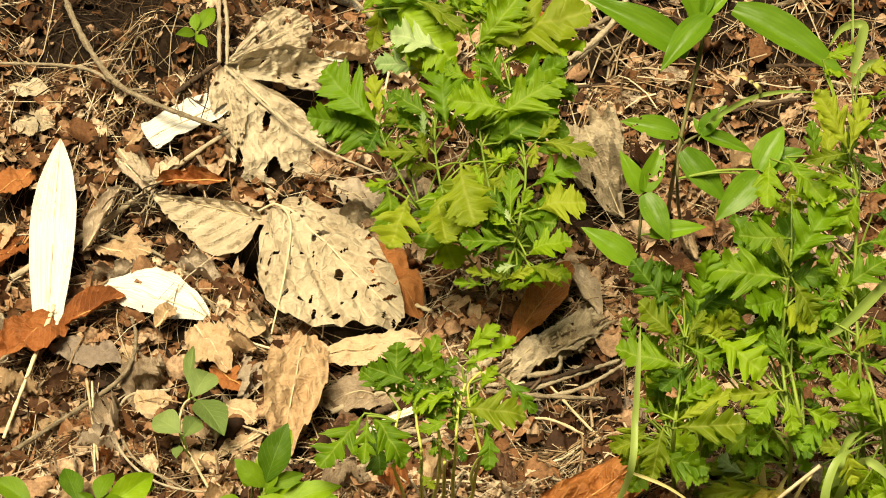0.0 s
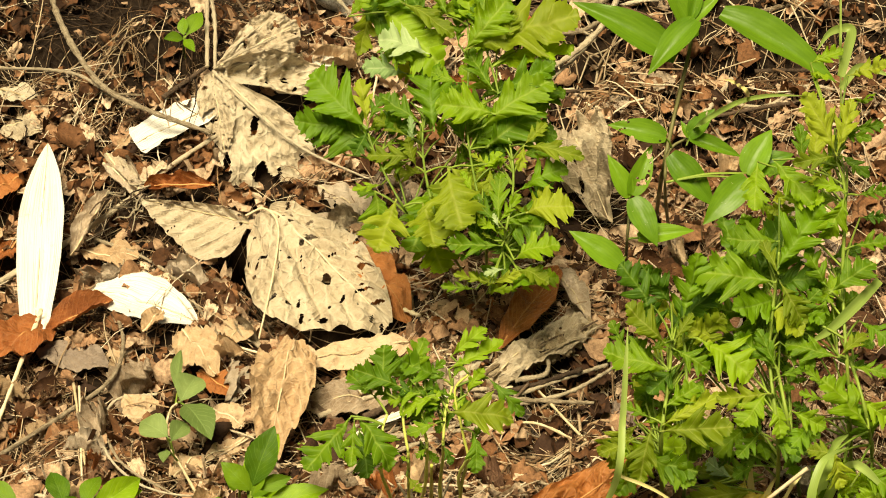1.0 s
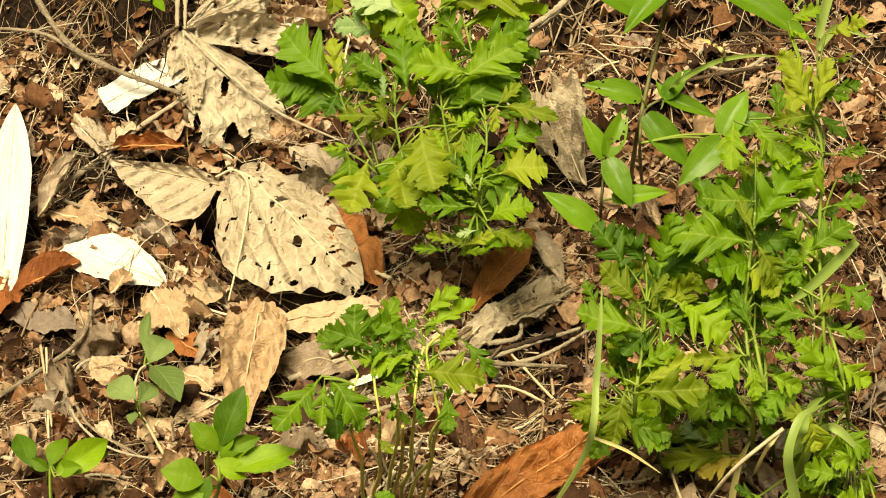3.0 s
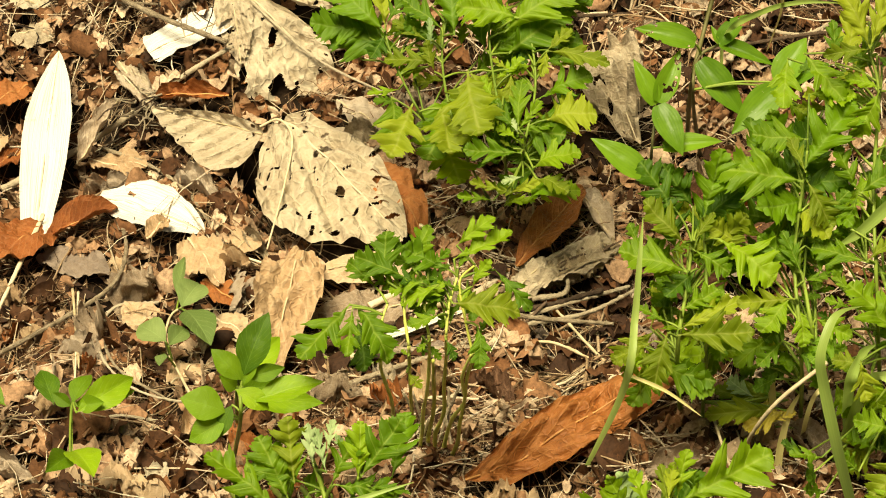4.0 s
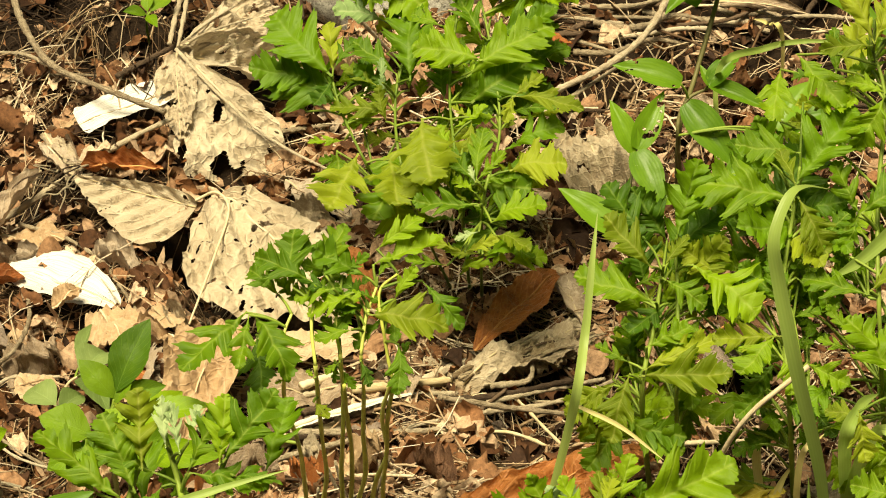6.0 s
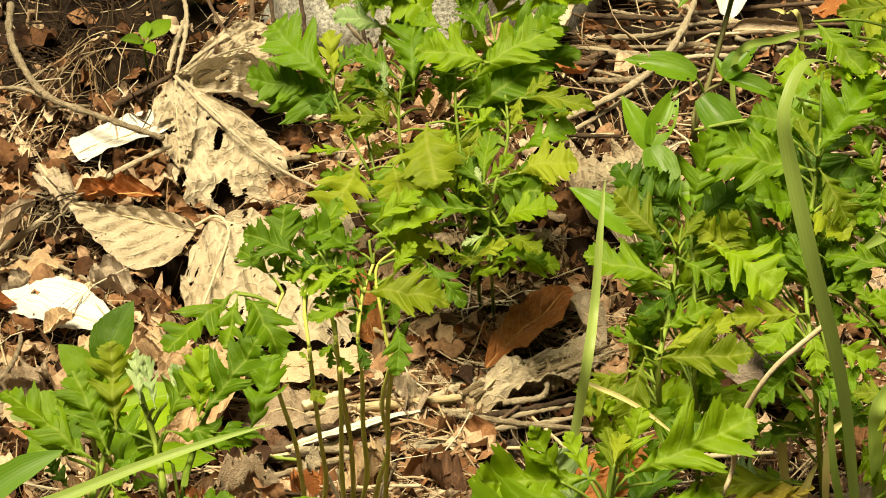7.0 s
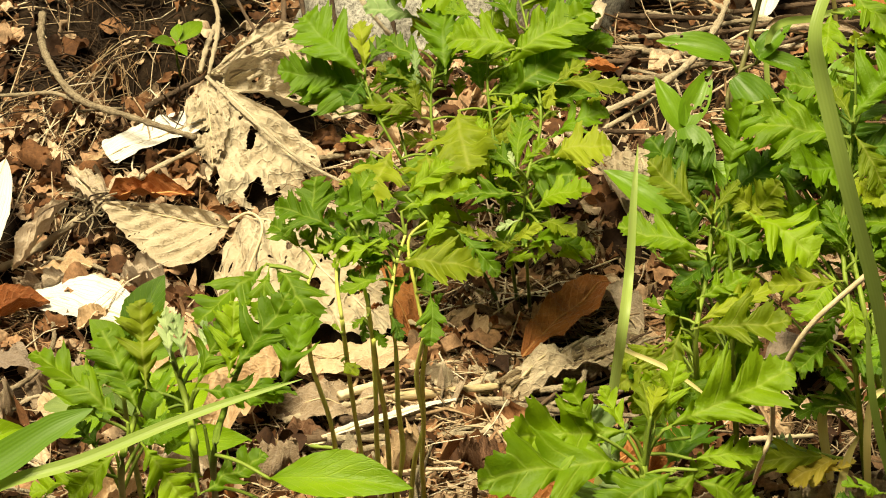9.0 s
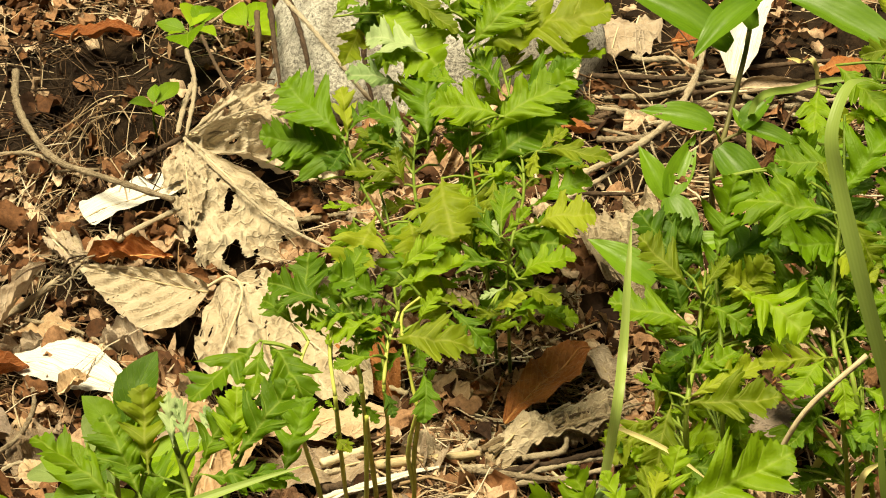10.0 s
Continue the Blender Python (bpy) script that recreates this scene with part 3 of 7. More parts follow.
# ---------- large dead leaves on the bank ----------
flake("leaf_sheath", (-0.1920, 0.0527, 0.0277), (-0.1993, 0.1955, 0.0642), 0.175, "white", boat, "long bleached boat-shaped leaf sheath lying over the litter", "leaf sheath", seed=1, arch=0.05, wave=0.03, curl=0.5, veins_amp=0, ragged=0.03, fold=0, rib=True)
flake("leaf_sheath", (-0.1079, 0.0671, 0.0317), (-0.1661, 0.0946, 0.0345), 0.52, "white", ellip, "broad bleached white leaf sheath lying flat on litter", "leaf sheath", seed=2, arch=0.07, wave=0.05, curl=0.7, veins_amp=0, ragged=0.1, fold=0, rib=True)
flake("leaf_sheath", (-0.1020, 0.2100, 0.0820), (-0.1491, 0.1870, 0.0690), 0.42, "white", torn, "torn white fibrous sheath under the net-like dead leaf", "leaf sheath", seed=3, arch=0.04, wave=0.04, curl=0.5, veins_amp=0.0, ragged=0.25, fold=0, rib=True)
flake("leaf_sheath", (-0.0284, 0.2793, 0.0728), (-0.0565, 0.2634, 0.0768), 0.38, "white", drop, "small pointed bleached leaf beside the green mugwort", "leaf sheath", seed=4, arch=0.05, wave=0.03, curl=0.6, veins_amp=0, ragged=0.05, fold=0, rib=True)

net_leaf = thing("palmate_leaf", (-0.1069, 0.2156, 0.1011), "large tan palmate dead leaf eaten to a net", "dead leaf", "fallen leaves")
HUB = (-0.1071, 0.2200, 0.0975)
NET = dict(parent=net_leaf, rows=90, cols=26, fan=0.5, rib=True)
flake("lobe", HUB, (-0.0500, 0.1850, 0.0560), 0.66, "bone", drop, "", seed=5, holes=0.23, wave=0.09, arch=0.05, fold=0.04, veins_amp=0.024, vein_n=5, sweep=1.4, hole_scale=9, lop=(0.45, 1.5), hint=(-0.05, -0.65, 0.75), **NET)
flake("lobe", HUB, (-0.0985, 0.1830, 0.0650), 0.42, "bone", egg, "", seed=7, holes=0.10, wave=0.10, arch=0.08, fold=0.10, veins_amp=0.018, vein_n=4, sweep=1.6, hole_scale=9, hint=(-0.2, -0.6, 0.75), **NET)
flake("lobe", HUB, (-0.0610, 0.2560, 0.1080), 0.50, "bone", drop, "", seed=8, holes=0.16, wave=0.16, arch=0.06, fold=0.12, veins_amp=0.011, vein_n=5, sweep=2.2, hole_scale=11, hint=(0, -0.8, 0.6), **NET)
flake("lobe", HUB, (-0.0400, 0.2400, 0.0740), 0.44, "bone", ellip, "", seed=6, holes=0.04, wave=0.22, arch=0.08, fold=0.2, curl=1.2, veins_amp=0.016, vein_n=4, sweep=1.2, hole_scale=9, hint=(0, -0.7, 0.7), **NET)
for k, (rx, ry, rz) in enumerate([(-0.0720, 0.2330, 0.1120), (-0.0820, 0.2400, 0.1150), (-0.0640, 0.2300, 0.1010)]):
    part("rib", tube(bmesh.new(), [(HUB[0], HUB[1], HUB[2] + 0.002), ((HUB[0] + rx) / 2, (HUB[1] + ry) / 2 - 0.002, (HUB[2] + rz) / 2 + 0.003), (rx, ry, rz)], 0.0008, 0.0005, 6, 0.2), M_TWIG_PALE, net_leaf)
part("midrib", tube(bmesh.new(), [(-0.1069, 0.2150, 0.1005), (-0.0833, 0.1967, 0.0853), (-0.0554, 0.1832, 0.0684), (-0.0166, 0.1728, 0.0541)], 0.0010, 0.0007, 6, 0.3), M_TWIG_PALE, net_leaf)
flake("fallen_leaf", (-0.0831, 0.1251, 0.0569), (-0.1417, 0.1407, 0.0625), 0.56, "bone", hood, "tan dead leaf curled like a boat with raised veins", "dead leaf", seed=11, arch=-0.06, wave=0.06, fold=0.22, curl=0.9, veins_amp=0.036, vein_n=6, sweep=0.5, ragged=0.12, holes=0.05, hint=(0, -0.9, 0.45), lop=(1.5, 0.4), rows=70, cols=20, rib=True)
flake("fallen_leaf", (-0.0745, 0.1400, 0.0560), (-0.0075, 0.0600, 0.0340), 0.74, "bone", ellip, "large pale dead leaf full of insect holes", "dead leaf", seed=12, arch=0.06, wave=0.075, fold=0.05, veins_amp=0.026, vein_n=4, sweep=1.5, fan=0.6, ragged=0.10, holes=0.17, hole_scale=20, hint=(0.1, -0.5, 0.85), lop=(0.55, 1.2), rows=120, cols=40, rib=True)
twig([(-0.0861, 0.1345, 0.0556), (-0.0750, 0.1315, 0.0622), (-0.0670, 0.1160, 0.0602), (-0.0684, 0.0811, 0.0527), (-0.0748, 0.0497, 0.0342)], 0.0008, 0.0005, M_STALK, "pale dry leaf stalk arching over a dead leaf", "leaf_stalk", 0.1, 6, "leaf stalk")
flake("fallen_leaf", (-0.0370, 0.1290, 0.0440), (0.0030, 0.0720, 0.0290), 0.44, "rust", ellip, "rusty brown dead leaf tucked behind the pale one", "dead leaf", seed=13, arch=0.10, wave=0.18, fold=0.2, curl=-0.9, vein_n=8, veins_amp=0.014, rib=True)
flake("fallen_leaf", (-0.0555, 0.0446, 0.0331), (-0.0675, -0.0469, 0.0224), 0.36, "honey", egg, "crumpled honey tan dead leaf with soft folds", "dead leaf", seed=14, arch=0.06, wave=0.24, fold=0.12, curl=0.6, veins_amp=0.009, vein_n=3, sweep=1.2, fan=0.5, hint=(0, -0.5, 0.8), rows=60, cols=18, rib=True)
flake("fallen_leaf", (0.0031, 0.0468, 0.0316), (-0.0523, 0.0332, 0.0288), 0.4, "honey", egg, "honey tan dead leaf with rolled edge", "dead leaf", seed=15, arch=0.06, wave=0.15, curl=-0.8, rib=True)
flake("fallen_leaf", (0.0017, 0.0203, 0.0202), (-0.0503, 0.0109, 0.0182), 0.46, "tan", ellip, "flat tan dead leaf under the small mugwort", "dead leaf", seed=16, wave=0.14, rib=True)
flake("fallen_leaf", (-0.0833, 0.0690, 0.0322), (-0.0913, 0.0511, 0.0285), 0.9, "honey", egg, "small light honey dead leaf", "dead leaf", seed=17, wave=0.12, rib=True)
flake("fallen_leaf", (-0.1843, 0.0659, 0.0289), (-0.2174, 0.0279, 0.0308), 0.52, "rust", egg, "bright rusty orange dead leaf against the white sheath", "dead leaf", seed=18, arch=0.12, wave=0.16, fold=0.25, vein_n=9, veins_amp=0.015, rib=True)
flake("fallen_leaf", (-0.1863, 0.0587, 0.0303), (-0.1533, 0.0799, 0.0373), 0.42, "rust", ellip, "folded dark rust dead leaf beside the white sheath", "dead leaf", seed=19, arch=0.1, wave=0.12, fold=0.5, curl=0.8, vein_n=9, rib=True)
flake("fallen_leaf", (-0.2150, 0.1893, 0.0450), (-0.2376, 0.1684, 0.0431), 0.6, "rust", egg, "orange brown dead leaf fragment", "dead leaf", seed=20, wave=0.18, rib=True)
flake("fallen_leaf", (-0.2139, 0.1451, 0.0284), (-0.2321, 0.1117, 0.0321), 0.6, "rust", ellip, "orange brown curled dead leaf", "dead leaf", seed=22, wave=0.2, curl=0.8, rib=True)
flake("fallen_leaf", (-0.2235, 0.1528, 0.0364), (-0.2357, 0.1277, 0.0343), 0.7, "honey", ellip, "light brown dead leaf scrap", "dead leaf", seed=23, wave=0.2, rib=True)
flake("fallen_leaf", (-0.1150, 0.0568, 0.0335), (-0.0957, 0.0257, 0.0253), 0.62, "honey", egg, "crumpled pale orange dead leaf", "dead leaf", seed=24, wave=0.24, fold=0.2, rib=True)
flake("fallen_leaf", (-0.1051, 0.0338, 0.0229), (-0.0865, 0.0161, 0.0233), 0.6, "rust", ellip, "small red orange dead leaf", "dead leaf", seed=25, wave=0.2, rib=True)
flake("fallen_leaf", (-0.1352, 0.0528, 0.0363), (-0.1259, 0.0667, 0.0392), 0.8, "honey", ellip, "curled tan leaf scrap on the white sheath", "dead leaf", seed=26, wave=0.2, curl=1.0, rib=True)
flake("fallen_leaf", (-0.0977, 0.0088, 0.0198), (-0.0805, -0.0059, 0.0183), 0.9, "honey", ellip, "rounded pinkish tan dead leaf", "dead leaf", seed=27, wave=0.15, curl=-0.5, rib=True)
flake("fallen_leaf", (-0.0980, -0.0303, 0.0176), (-0.0750, -0.0131, 0.0167), 0.5, "honey", ellip, "rolled tan dead leaf lying in the litter", "dead leaf", seed=28, wave=0.2, curl=-1.2, rib=True)
flake("fallen_leaf", (0.0497, 0.0433, 0.0309), (0.0832, 0.0965, 0.0477), 0.3, "amber", ellip, "folded red brown dead leaf at the mugwort's foot", "dead leaf", seed=29, wave=0.10, fold=0.2, arch=0.08, vein_n=10, veins_amp=0.012, hint=(-0.2, -0.7, 0.6), rib=True)
flake("fallen_leaf", (0.0270, -0.1310, 0.0290), (0.1250, -0.0600, 0.0420), 0.26, "amber", ellip, "large orange brown dead leaf with raised veins", "dead leaf", seed=30, wave=0.22, arch=0.07, fold=0.10, curl=-1.0, vein_n=8, veins_amp=0.012, hint=(0.0, -0.6, 0.8), rows=60, cols=14, rib=True)
flake("bark_flake", (0.0440, 0.0240, 0.0260), (0.0980, 0.0620, 0.0350), 0.29, "bone", torn, "flaky tan slab of rotten bark on the branch", "bark", seed=31, wave=0.24, ragged=0.5, curl=-0.9, veins_amp=0, fold=0, holes=0.08, hole_scale=14, rows=60, cols=18, rib=True)
flake("fallen_leaf", (0.0943, 0.2143, 0.0640), (0.1120, 0.1330, 0.0520), 0.52, "bone", egg, "large crumpled tan dead leaf rolled behind the green stems", "dead leaf", seed=32, wave=0.32, curl=0.9, fold=0.1, holes=0.06, ragged=0.2, veins_amp=0.006, vein_n=4, sweep=0.9, hint=(-0.2, -0.6, 0.8), rows=60, cols=18, rib=True)
flake("fallen_leaf", (0.0802, 0.1038, 0.0412), (0.0979, 0.0646, 0.0353), 0.36, "tan", ellip, "thin grey tan curled dead leaf", "dead leaf", seed=33, wave=0.15, curl=1.2, fold=0.3, rib=True)
flake("fallen_leaf", (0.1479, 0.0459, 0.0295), (0.1766, 0.0636, 0.0430), 0.62, "grey", ellip, "grey brown dead leaf under the mugwort", "dead leaf", seed=34, wave=0.1, hint=(-0.2, -0.8, 0.6))
flake("fallen_leaf", (0.1546, 0.0446, 0.0493), (0.1745, 0.0380, 0.0679), 0.9, "brown", egg, "dull brown dead leaf hanging between mugwort stems", "dead leaf", seed=35, wave=0.12, hint=(-0.2, -0.8, 0.6), rib=True)
flake("fallen_leaf", (-0.1035, 0.1560, 0.0620), (-0.1421, 0.1572, 0.0594), 0.36, "rust", ellip, "narrow red brown curled dead leaf", "dead leaf", seed=36, wave=0.22, curl=1.3, fold=0.4, hint=(0, -0.6, 0.8), rib=True)
flake("fallen_leaf", (-0.1804, 0.1271, 0.0329), (-0.1620, 0.1593, 0.0563), 0.34, "tan", ellip, "narrow brown tan dead leaf twisted on edge", "dead leaf", seed=37, wave=0.18, curl=1.2, fold=0.4, rib=True)
flake("fallen_leaf", (-0.1666, 0.1772, 0.0617), (-0.1424, 0.1487, 0.0575), 0.34, "tan", ellip, "twisted pale dead leaf strip", "dead leaf", seed=38, wave=0.2, curl=1.0, rib=True)
flake("fallen_leaf", (-0.1754, 0.1367, 0.0302), (-0.1420, 0.1150, 0.0391), 0.5, "honey", ellip, "light brown dead leaf lying in the litter", "dead leaf", seed=39, wave=0.18, rib=True)
flake("fallen_leaf", (-0.1905, 0.0517, 0.0227), (-0.1521, 0.0382, 0.0252), 0.5, "grey", ellip, "grey mauve dead leaf lying in the litter", "dead leaf", seed=40, wave=0.18)
flake("fallen_leaf", (-0.2337, 0.2479, 0.0660), (-0.2094, 0.2371, 0.0685), 0.6, "bone", ellip, "pale torn dead leaf lying in the litter", "dead leaf", seed=41, wave=0.2, holes=0.1, rib=True)
flake("fallen_leaf", (-0.2324, 0.2209, 0.0575), (-0.2043, 0.2160, 0.0604), 0.6, "bone", ellip, "pale crumbling dead leaf lying in the litter", "dead leaf", seed=42, wave=0.25, holes=0.1, rib=True)
flake("fallen_leaf", (-0.0474, 0.1672, 0.0514), (-0.0143, 0.1467, 0.0459), 0.5, "tan", ellip, "tan dead leaf lying in the litter", "dead leaf", seed=43, wave=0.2, holes=0.06, rib=True)
flake("fallen_leaf", (-0.0540, 0.1288, 0.0428), (-0.0361, 0.1506, 0.0471), 0.6, "tan", egg, "ragged tan dead leaf lying in the litter", "dead leaf", seed=44, wave=0.2, holes=0.08, rib=True)
flake("fallen_leaf", (-0.1246, 0.0015, 0.0163), (-0.1431, 0.0167, 0.0193), 0.8, "honey", egg, "pinkish brown dead leaf lying in the litter", "dead leaf", seed=45, wave=0.18, rib=True)
flake("fallen_leaf", (-0.1121, -0.0472, 0.0184), (-0.0996, -0.0279, 0.0174), 0.7, "honey", egg, "light brown dead leaf lying in the litter", "dead leaf", seed=46, wave=0.18, rib=True)
flake("fallen_leaf", (0.0502, 0.2963, 0.0786), (0.0835, 0.2984, 0.0830), 0.5, "rust", ellip, "dark red brown curled dead leaf", "dead leaf", seed=47, wave=0.2, curl=1.0, rib=True)
flake("fallen_leaf", (0.1563, 0.3583, 0.0898), (0.2039, 0.3446, 0.0914), 0.42, "tan", strap, "rolled brown dead leaf like a tube", "dead leaf", seed=48, wave=0.06, curl=2.2, fold=0, hint=(0, -0.6, 0.8), rib=True)
flake("wood_splinter", (0.1545, 0.3844, 0.0903), (0.1688, 0.4341, 0.1227), 0.34, "white", torn, "pale weathered splinter of wood", "wood", seed=49, wave=0.06, curl=0.8, veins_amp=0, rib=True)
flake("fallen_leaf", (0.1227, 0.4228, 0.0968), (0.1392, 0.4250, 0.1012), 0.9, "rust", egg, "small orange brown dead leaf", "dead leaf", seed=50, wave=0.2, rib=True)
flake("fallen_leaf", (0.1978, 0.3805, 0.0937), (0.2241, 0.3839, 0.0963), 0.7, "rust", egg, "orange red dead leaf lying in the litter", "dead leaf", seed=51, wave=0.15, rib=True)
flake("fallen_leaf", (0.0622, 0.3703, 0.0939), (0.0636, 0.3127, 0.0916), 0.55, "bone", ellip, "pale cupped dead leaf standing on edge", "dead leaf", seed=52, wave=0.1, curl=1.2, hint=(0, -0.9, 0.3), rib=True)
flake("fallen_leaf", (0.1047, 0.4448, 0.1004), (0.0838, 0.3898, 0.0953), 0.7, "tan", egg, "tan dead leaf lying in the litter", "dead leaf", seed=53, wave=0.2, rib=True)
flake("fallen_leaf", (-0.2098, 0.4065, 0.0983), (-0.1614, 0.4103, 0.1013), 0.32, "rust", ellip, "orange brown dead leaf on the bank", "dead leaf", seed=54, wave=0.15, curl=0.8, rib=True)
flake("fallen_leaf", (-0.0884, 0.2780, 0.0926), (-0.0626, 0.2464, 0.0797), 0.6, "tan", ellip, "folded tan dead leaf lying in the litter", "dead leaf", seed=55, wave=0.2, curl=-1.0, rib=True)


# ---------- twigs and vines ----------
twig([(-0.2155, 0.3470, 0.0952), (-0.2051, 0.3001, 0.0933), (-0.1862, 0.2480, 0.0921), (-0.1672, 0.2160, 0.0881), (-0.1397, 0.1913, 0.0879), (-0.1062, 0.1779, 0.0821)], 0.002, 0.0014, M_TWIG, "knotty grey twig lying across the litter")
twig([(-0.2195, 0.1156, 0.0250), (-0.1824, 0.1455, 0.0337), (-0.1507, 0.1532, 0.0546), (-0.1264, 0.1684, 0.0682), (-0.1037, 0.1843, 0.0768)], 0.0018, 0.0013, M_TWIG, "straight grey twig half under dead leaves")
twig([(-0.2420, 0.2660, 0.0737), (-0.2074, 0.2548, 0.0789), (-0.1857, 0.2380, 0.0848), (-0.1691, 0.2187, 0.0866)], 0.0008, 0.0012, M_TWIG, "thin grey side twig lying in the litter")
twig([(-0.2045, -0.0327, 0.0177), (-0.1735, 0.0034, 0.0185), (-0.1508, 0.0249, 0.0248), (-0.1451, 0.0455, 0.0307), (-0.1493, 0.0665, 0.0339), (-0.1582, 0.0844, 0.0331)], 0.0013, 0.0009, M_TWIG, "curved brown twig ending beside the white sheath")
twig([(-0.1694, 0.1419, 0.0361), (-0.1420, 0.1169, 0.0415), (-0.1223, 0.0977, 0.0397), (-0.1074, 0.0749, 0.0353), (-0.0929, 0.0531, 0.0289)], 0.0011, 0.0007, M_TWIG_PALE, "thin pale twig bent over the litter")
twig([(-0.1284, 0.0945, 0.0346), (-0.1063, 0.0793, 0.0323), (-0.0906, 0.0652, 0.0294)], 0.0009, 0.0007, M_TWIG_PALE, "thin pale twig lying in the litter")
twig([(-0.1260, 0.0204, 0.0201), (-0.1454, 0.0125, 0.0224), (-0.1510, -0.0089, 0.0224), (-0.1448, -0.0361, 0.0238), (-0.1272, -0.0600, 0.0251), (-0.1048, -0.0667, 0.0234), (-0.0892, -0.0567, 0.0189)], 0.0008, 0.0005, M_TWIG_PALE, "pale looping root lying in the litter")
twig([(-0.0000, 0.0772, 0.0338), (0.0283, 0.0641, 0.0291)], 0.0012, 0.0009, M_STALK, "pale broken stalk lying in the litter")
twig([(-0.1166, 0.3081, 0.1041), (-0.1121, 0.2483, 0.1066), (-0.1101, 0.2163, 0.1025)], 0.0014, 0.0012, M_TWIG, "grey upright twig against the hump")
twig([(-0.0561, 0.2020, 0.0652), (-0.0311, 0.2166, 0.0651)], 0.0013, 0.001, M_TWIG_PALE, "weathered broken twig lying in the litter")
twig([(-0.1349, 0.2081, 0.0872), (-0.1089, 0.2287, 0.0974)], 0.0015, 0.0012, M_TWIG_DARK, "dark twig under the palmate leaf")
twig([(-0.0125, 0.2853, 0.0771), (-0.0184, 0.2348, 0.0719)], 0.0009, 0.0007, M_STALK, "thin pale straw lying in the litter")
twig([(-0.0328, 0.3052, 0.0775), (-0.0058, 0.2781, 0.0736)], 0.0016, 0.0012, M_TWIG_DARK, "dark twig behind the mugwort")
twig([(0.0597, 0.2467, 0.0653), (0.0741, 0.2550, 0.0729), (0.1033, 0.2759, 0.0828), (0.1223, 0.3050, 0.0922), (0.1354, 0.3634, 0.1007), (0.1390, 0.4147, 0.1095)], 0.0019, 0.0017, M_TWIG_PALE, "grey vine stem arching over the litter")
twig([(0.0692, 0.2441, 0.0649), (0.0874, 0.2637, 0.0706), (0.1061, 0.2828, 0.0781)], 0.0012, 0.001, M_TWIG, "grey twig beside the vine")
twig([(0.0634, 0.3291, 0.0806), (0.0976, 0.3054, 0.0803), (0.1115, 0.2921, 0.0799)], 0.001, 0.0008, M_TWIG_PALE, "thin pale twig lying in the litter")
twig([(0.0686, 0.3425, 0.0830), (0.1341, 0.3433, 0.0852), (0.1739, 0.3458, 0.0836)], 0.0011, 0.0009, M_TWIG, "grey brown twig lying level")
twig([(0.0722, 0.3197, 0.0789), (0.1085, 0.3538, 0.0850), (0.1487, 0.3641, 0.0888), (0.1695, 0.3834, 0.0902)], 0.0016, 0.0012, M_TWIG_DARK, "dark brown root lying on the bank")
twig([(-0.0675, 0.2656, 0.1577), (-0.0485, 0.2503, 0.1425), (-0.0266, 0.2418, 0.1178), (-0.0047, 0.2664, 0.0834)], 0.0012, 0.001, M_TWIG_PALE, "straight pale twig leaning on the grey stone")
twig([(-0.1286, 0.3589, 0.1055), (-0.1098, 0.2679, 0.1120), (-0.1056, 0.2143, 0.1021)], 0.0013, 0.001, M_TWIG, "grey twig standing by the palmate leaf's hub")
twig([(-0.1230, 0.3712, 0.1115), (-0.1009, 0.2912, 0.1117), (-0.0838, 0.2656, 0.0976)], 0.0009, 0.0007, M_TWIG_DARK, "dark twig on the hump")
twig([(-0.1272, 0.2129, 0.0842), (-0.1548, 0.2179, 0.0835), (-0.1823, 0.2319, 0.0760)], 0.0008, 0.0006, M_TWIG, "thin twig lying in the litter")
twig([(-0.0874, 0.2156, 0.0993), (-0.0675, 0.2462, 0.1034)], 0.0011, 0.0013, M_TWIG_PALE, "short pale twig on the palmate leaf")
twig([(-0.0633, 0.0308, 0.0203), (-0.0392, 0.0069, 0.0174), (-0.0187, -0.0126, 0.0167)], 0.0024, 0.002, M_TWIG_DARK, "dark brown stick at the foot of the small mugwort")
twig([(-0.0160, 0.0014, 0.0143), (0.0139, 0.0188, 0.0200), (0.0397, 0.0387, 0.0260), (0.0666, 0.0529, 0.0309), (0.0869, 0.0732, 0.0310)], 0.002, 0.0022, M_TWIG_PALE, "long frayed tan stick lying in the litter")
twig([(0.0031, -0.0092, 0.0147), (0.0237, 0.0093, 0.0181), (0.0565, 0.0243, 0.0213)], 0.0022, 0.0016, M_STALK, "split pale stick on the litter")
twig([(0.0014, -0.0343, 0.0162), (0.0295, -0.0073, 0.0170), (0.0465, 0.0032, 0.0153)], 0.0014, 0.0012, M_TWIG_PALE, "pale dry stick lying in the litter")
twig([(0.0280, 0.0423, 0.0267), (0.0442, 0.0409, 0.0264)], 0.0022, 0.0018, M_TWIG, "short grey brown stick lying in the litter")
twig([(0.0699, 0.0218, 0.0209), (0.0938, -0.0254, 0.0226), (0.1136, -0.0563, 0.0288)], 0.0008, 0.0006, M_STALK, "thin pale straw lying in the litter")
twig([(0.0262, -0.0194, 0.0158), (0.0624, 0.0000, 0.0172), (0.0912, -0.0253, 0.0224)], 0.0008, 0.0007, M_STALK, "thin pale straw lying in the litter")
twig([(0.1334, -0.0059, 0.0192), (0.1652, 0.0004, 0.0196)], 0.0012, 0.0009, M_STALK, "pale straw under the mugwort")
twig([(0.1320, -0.0644, 0.0320), (0.1711, -0.0266, 0.0251)], 0.0007, 0.0006, M_STALK, "thin straw under the mugwort")
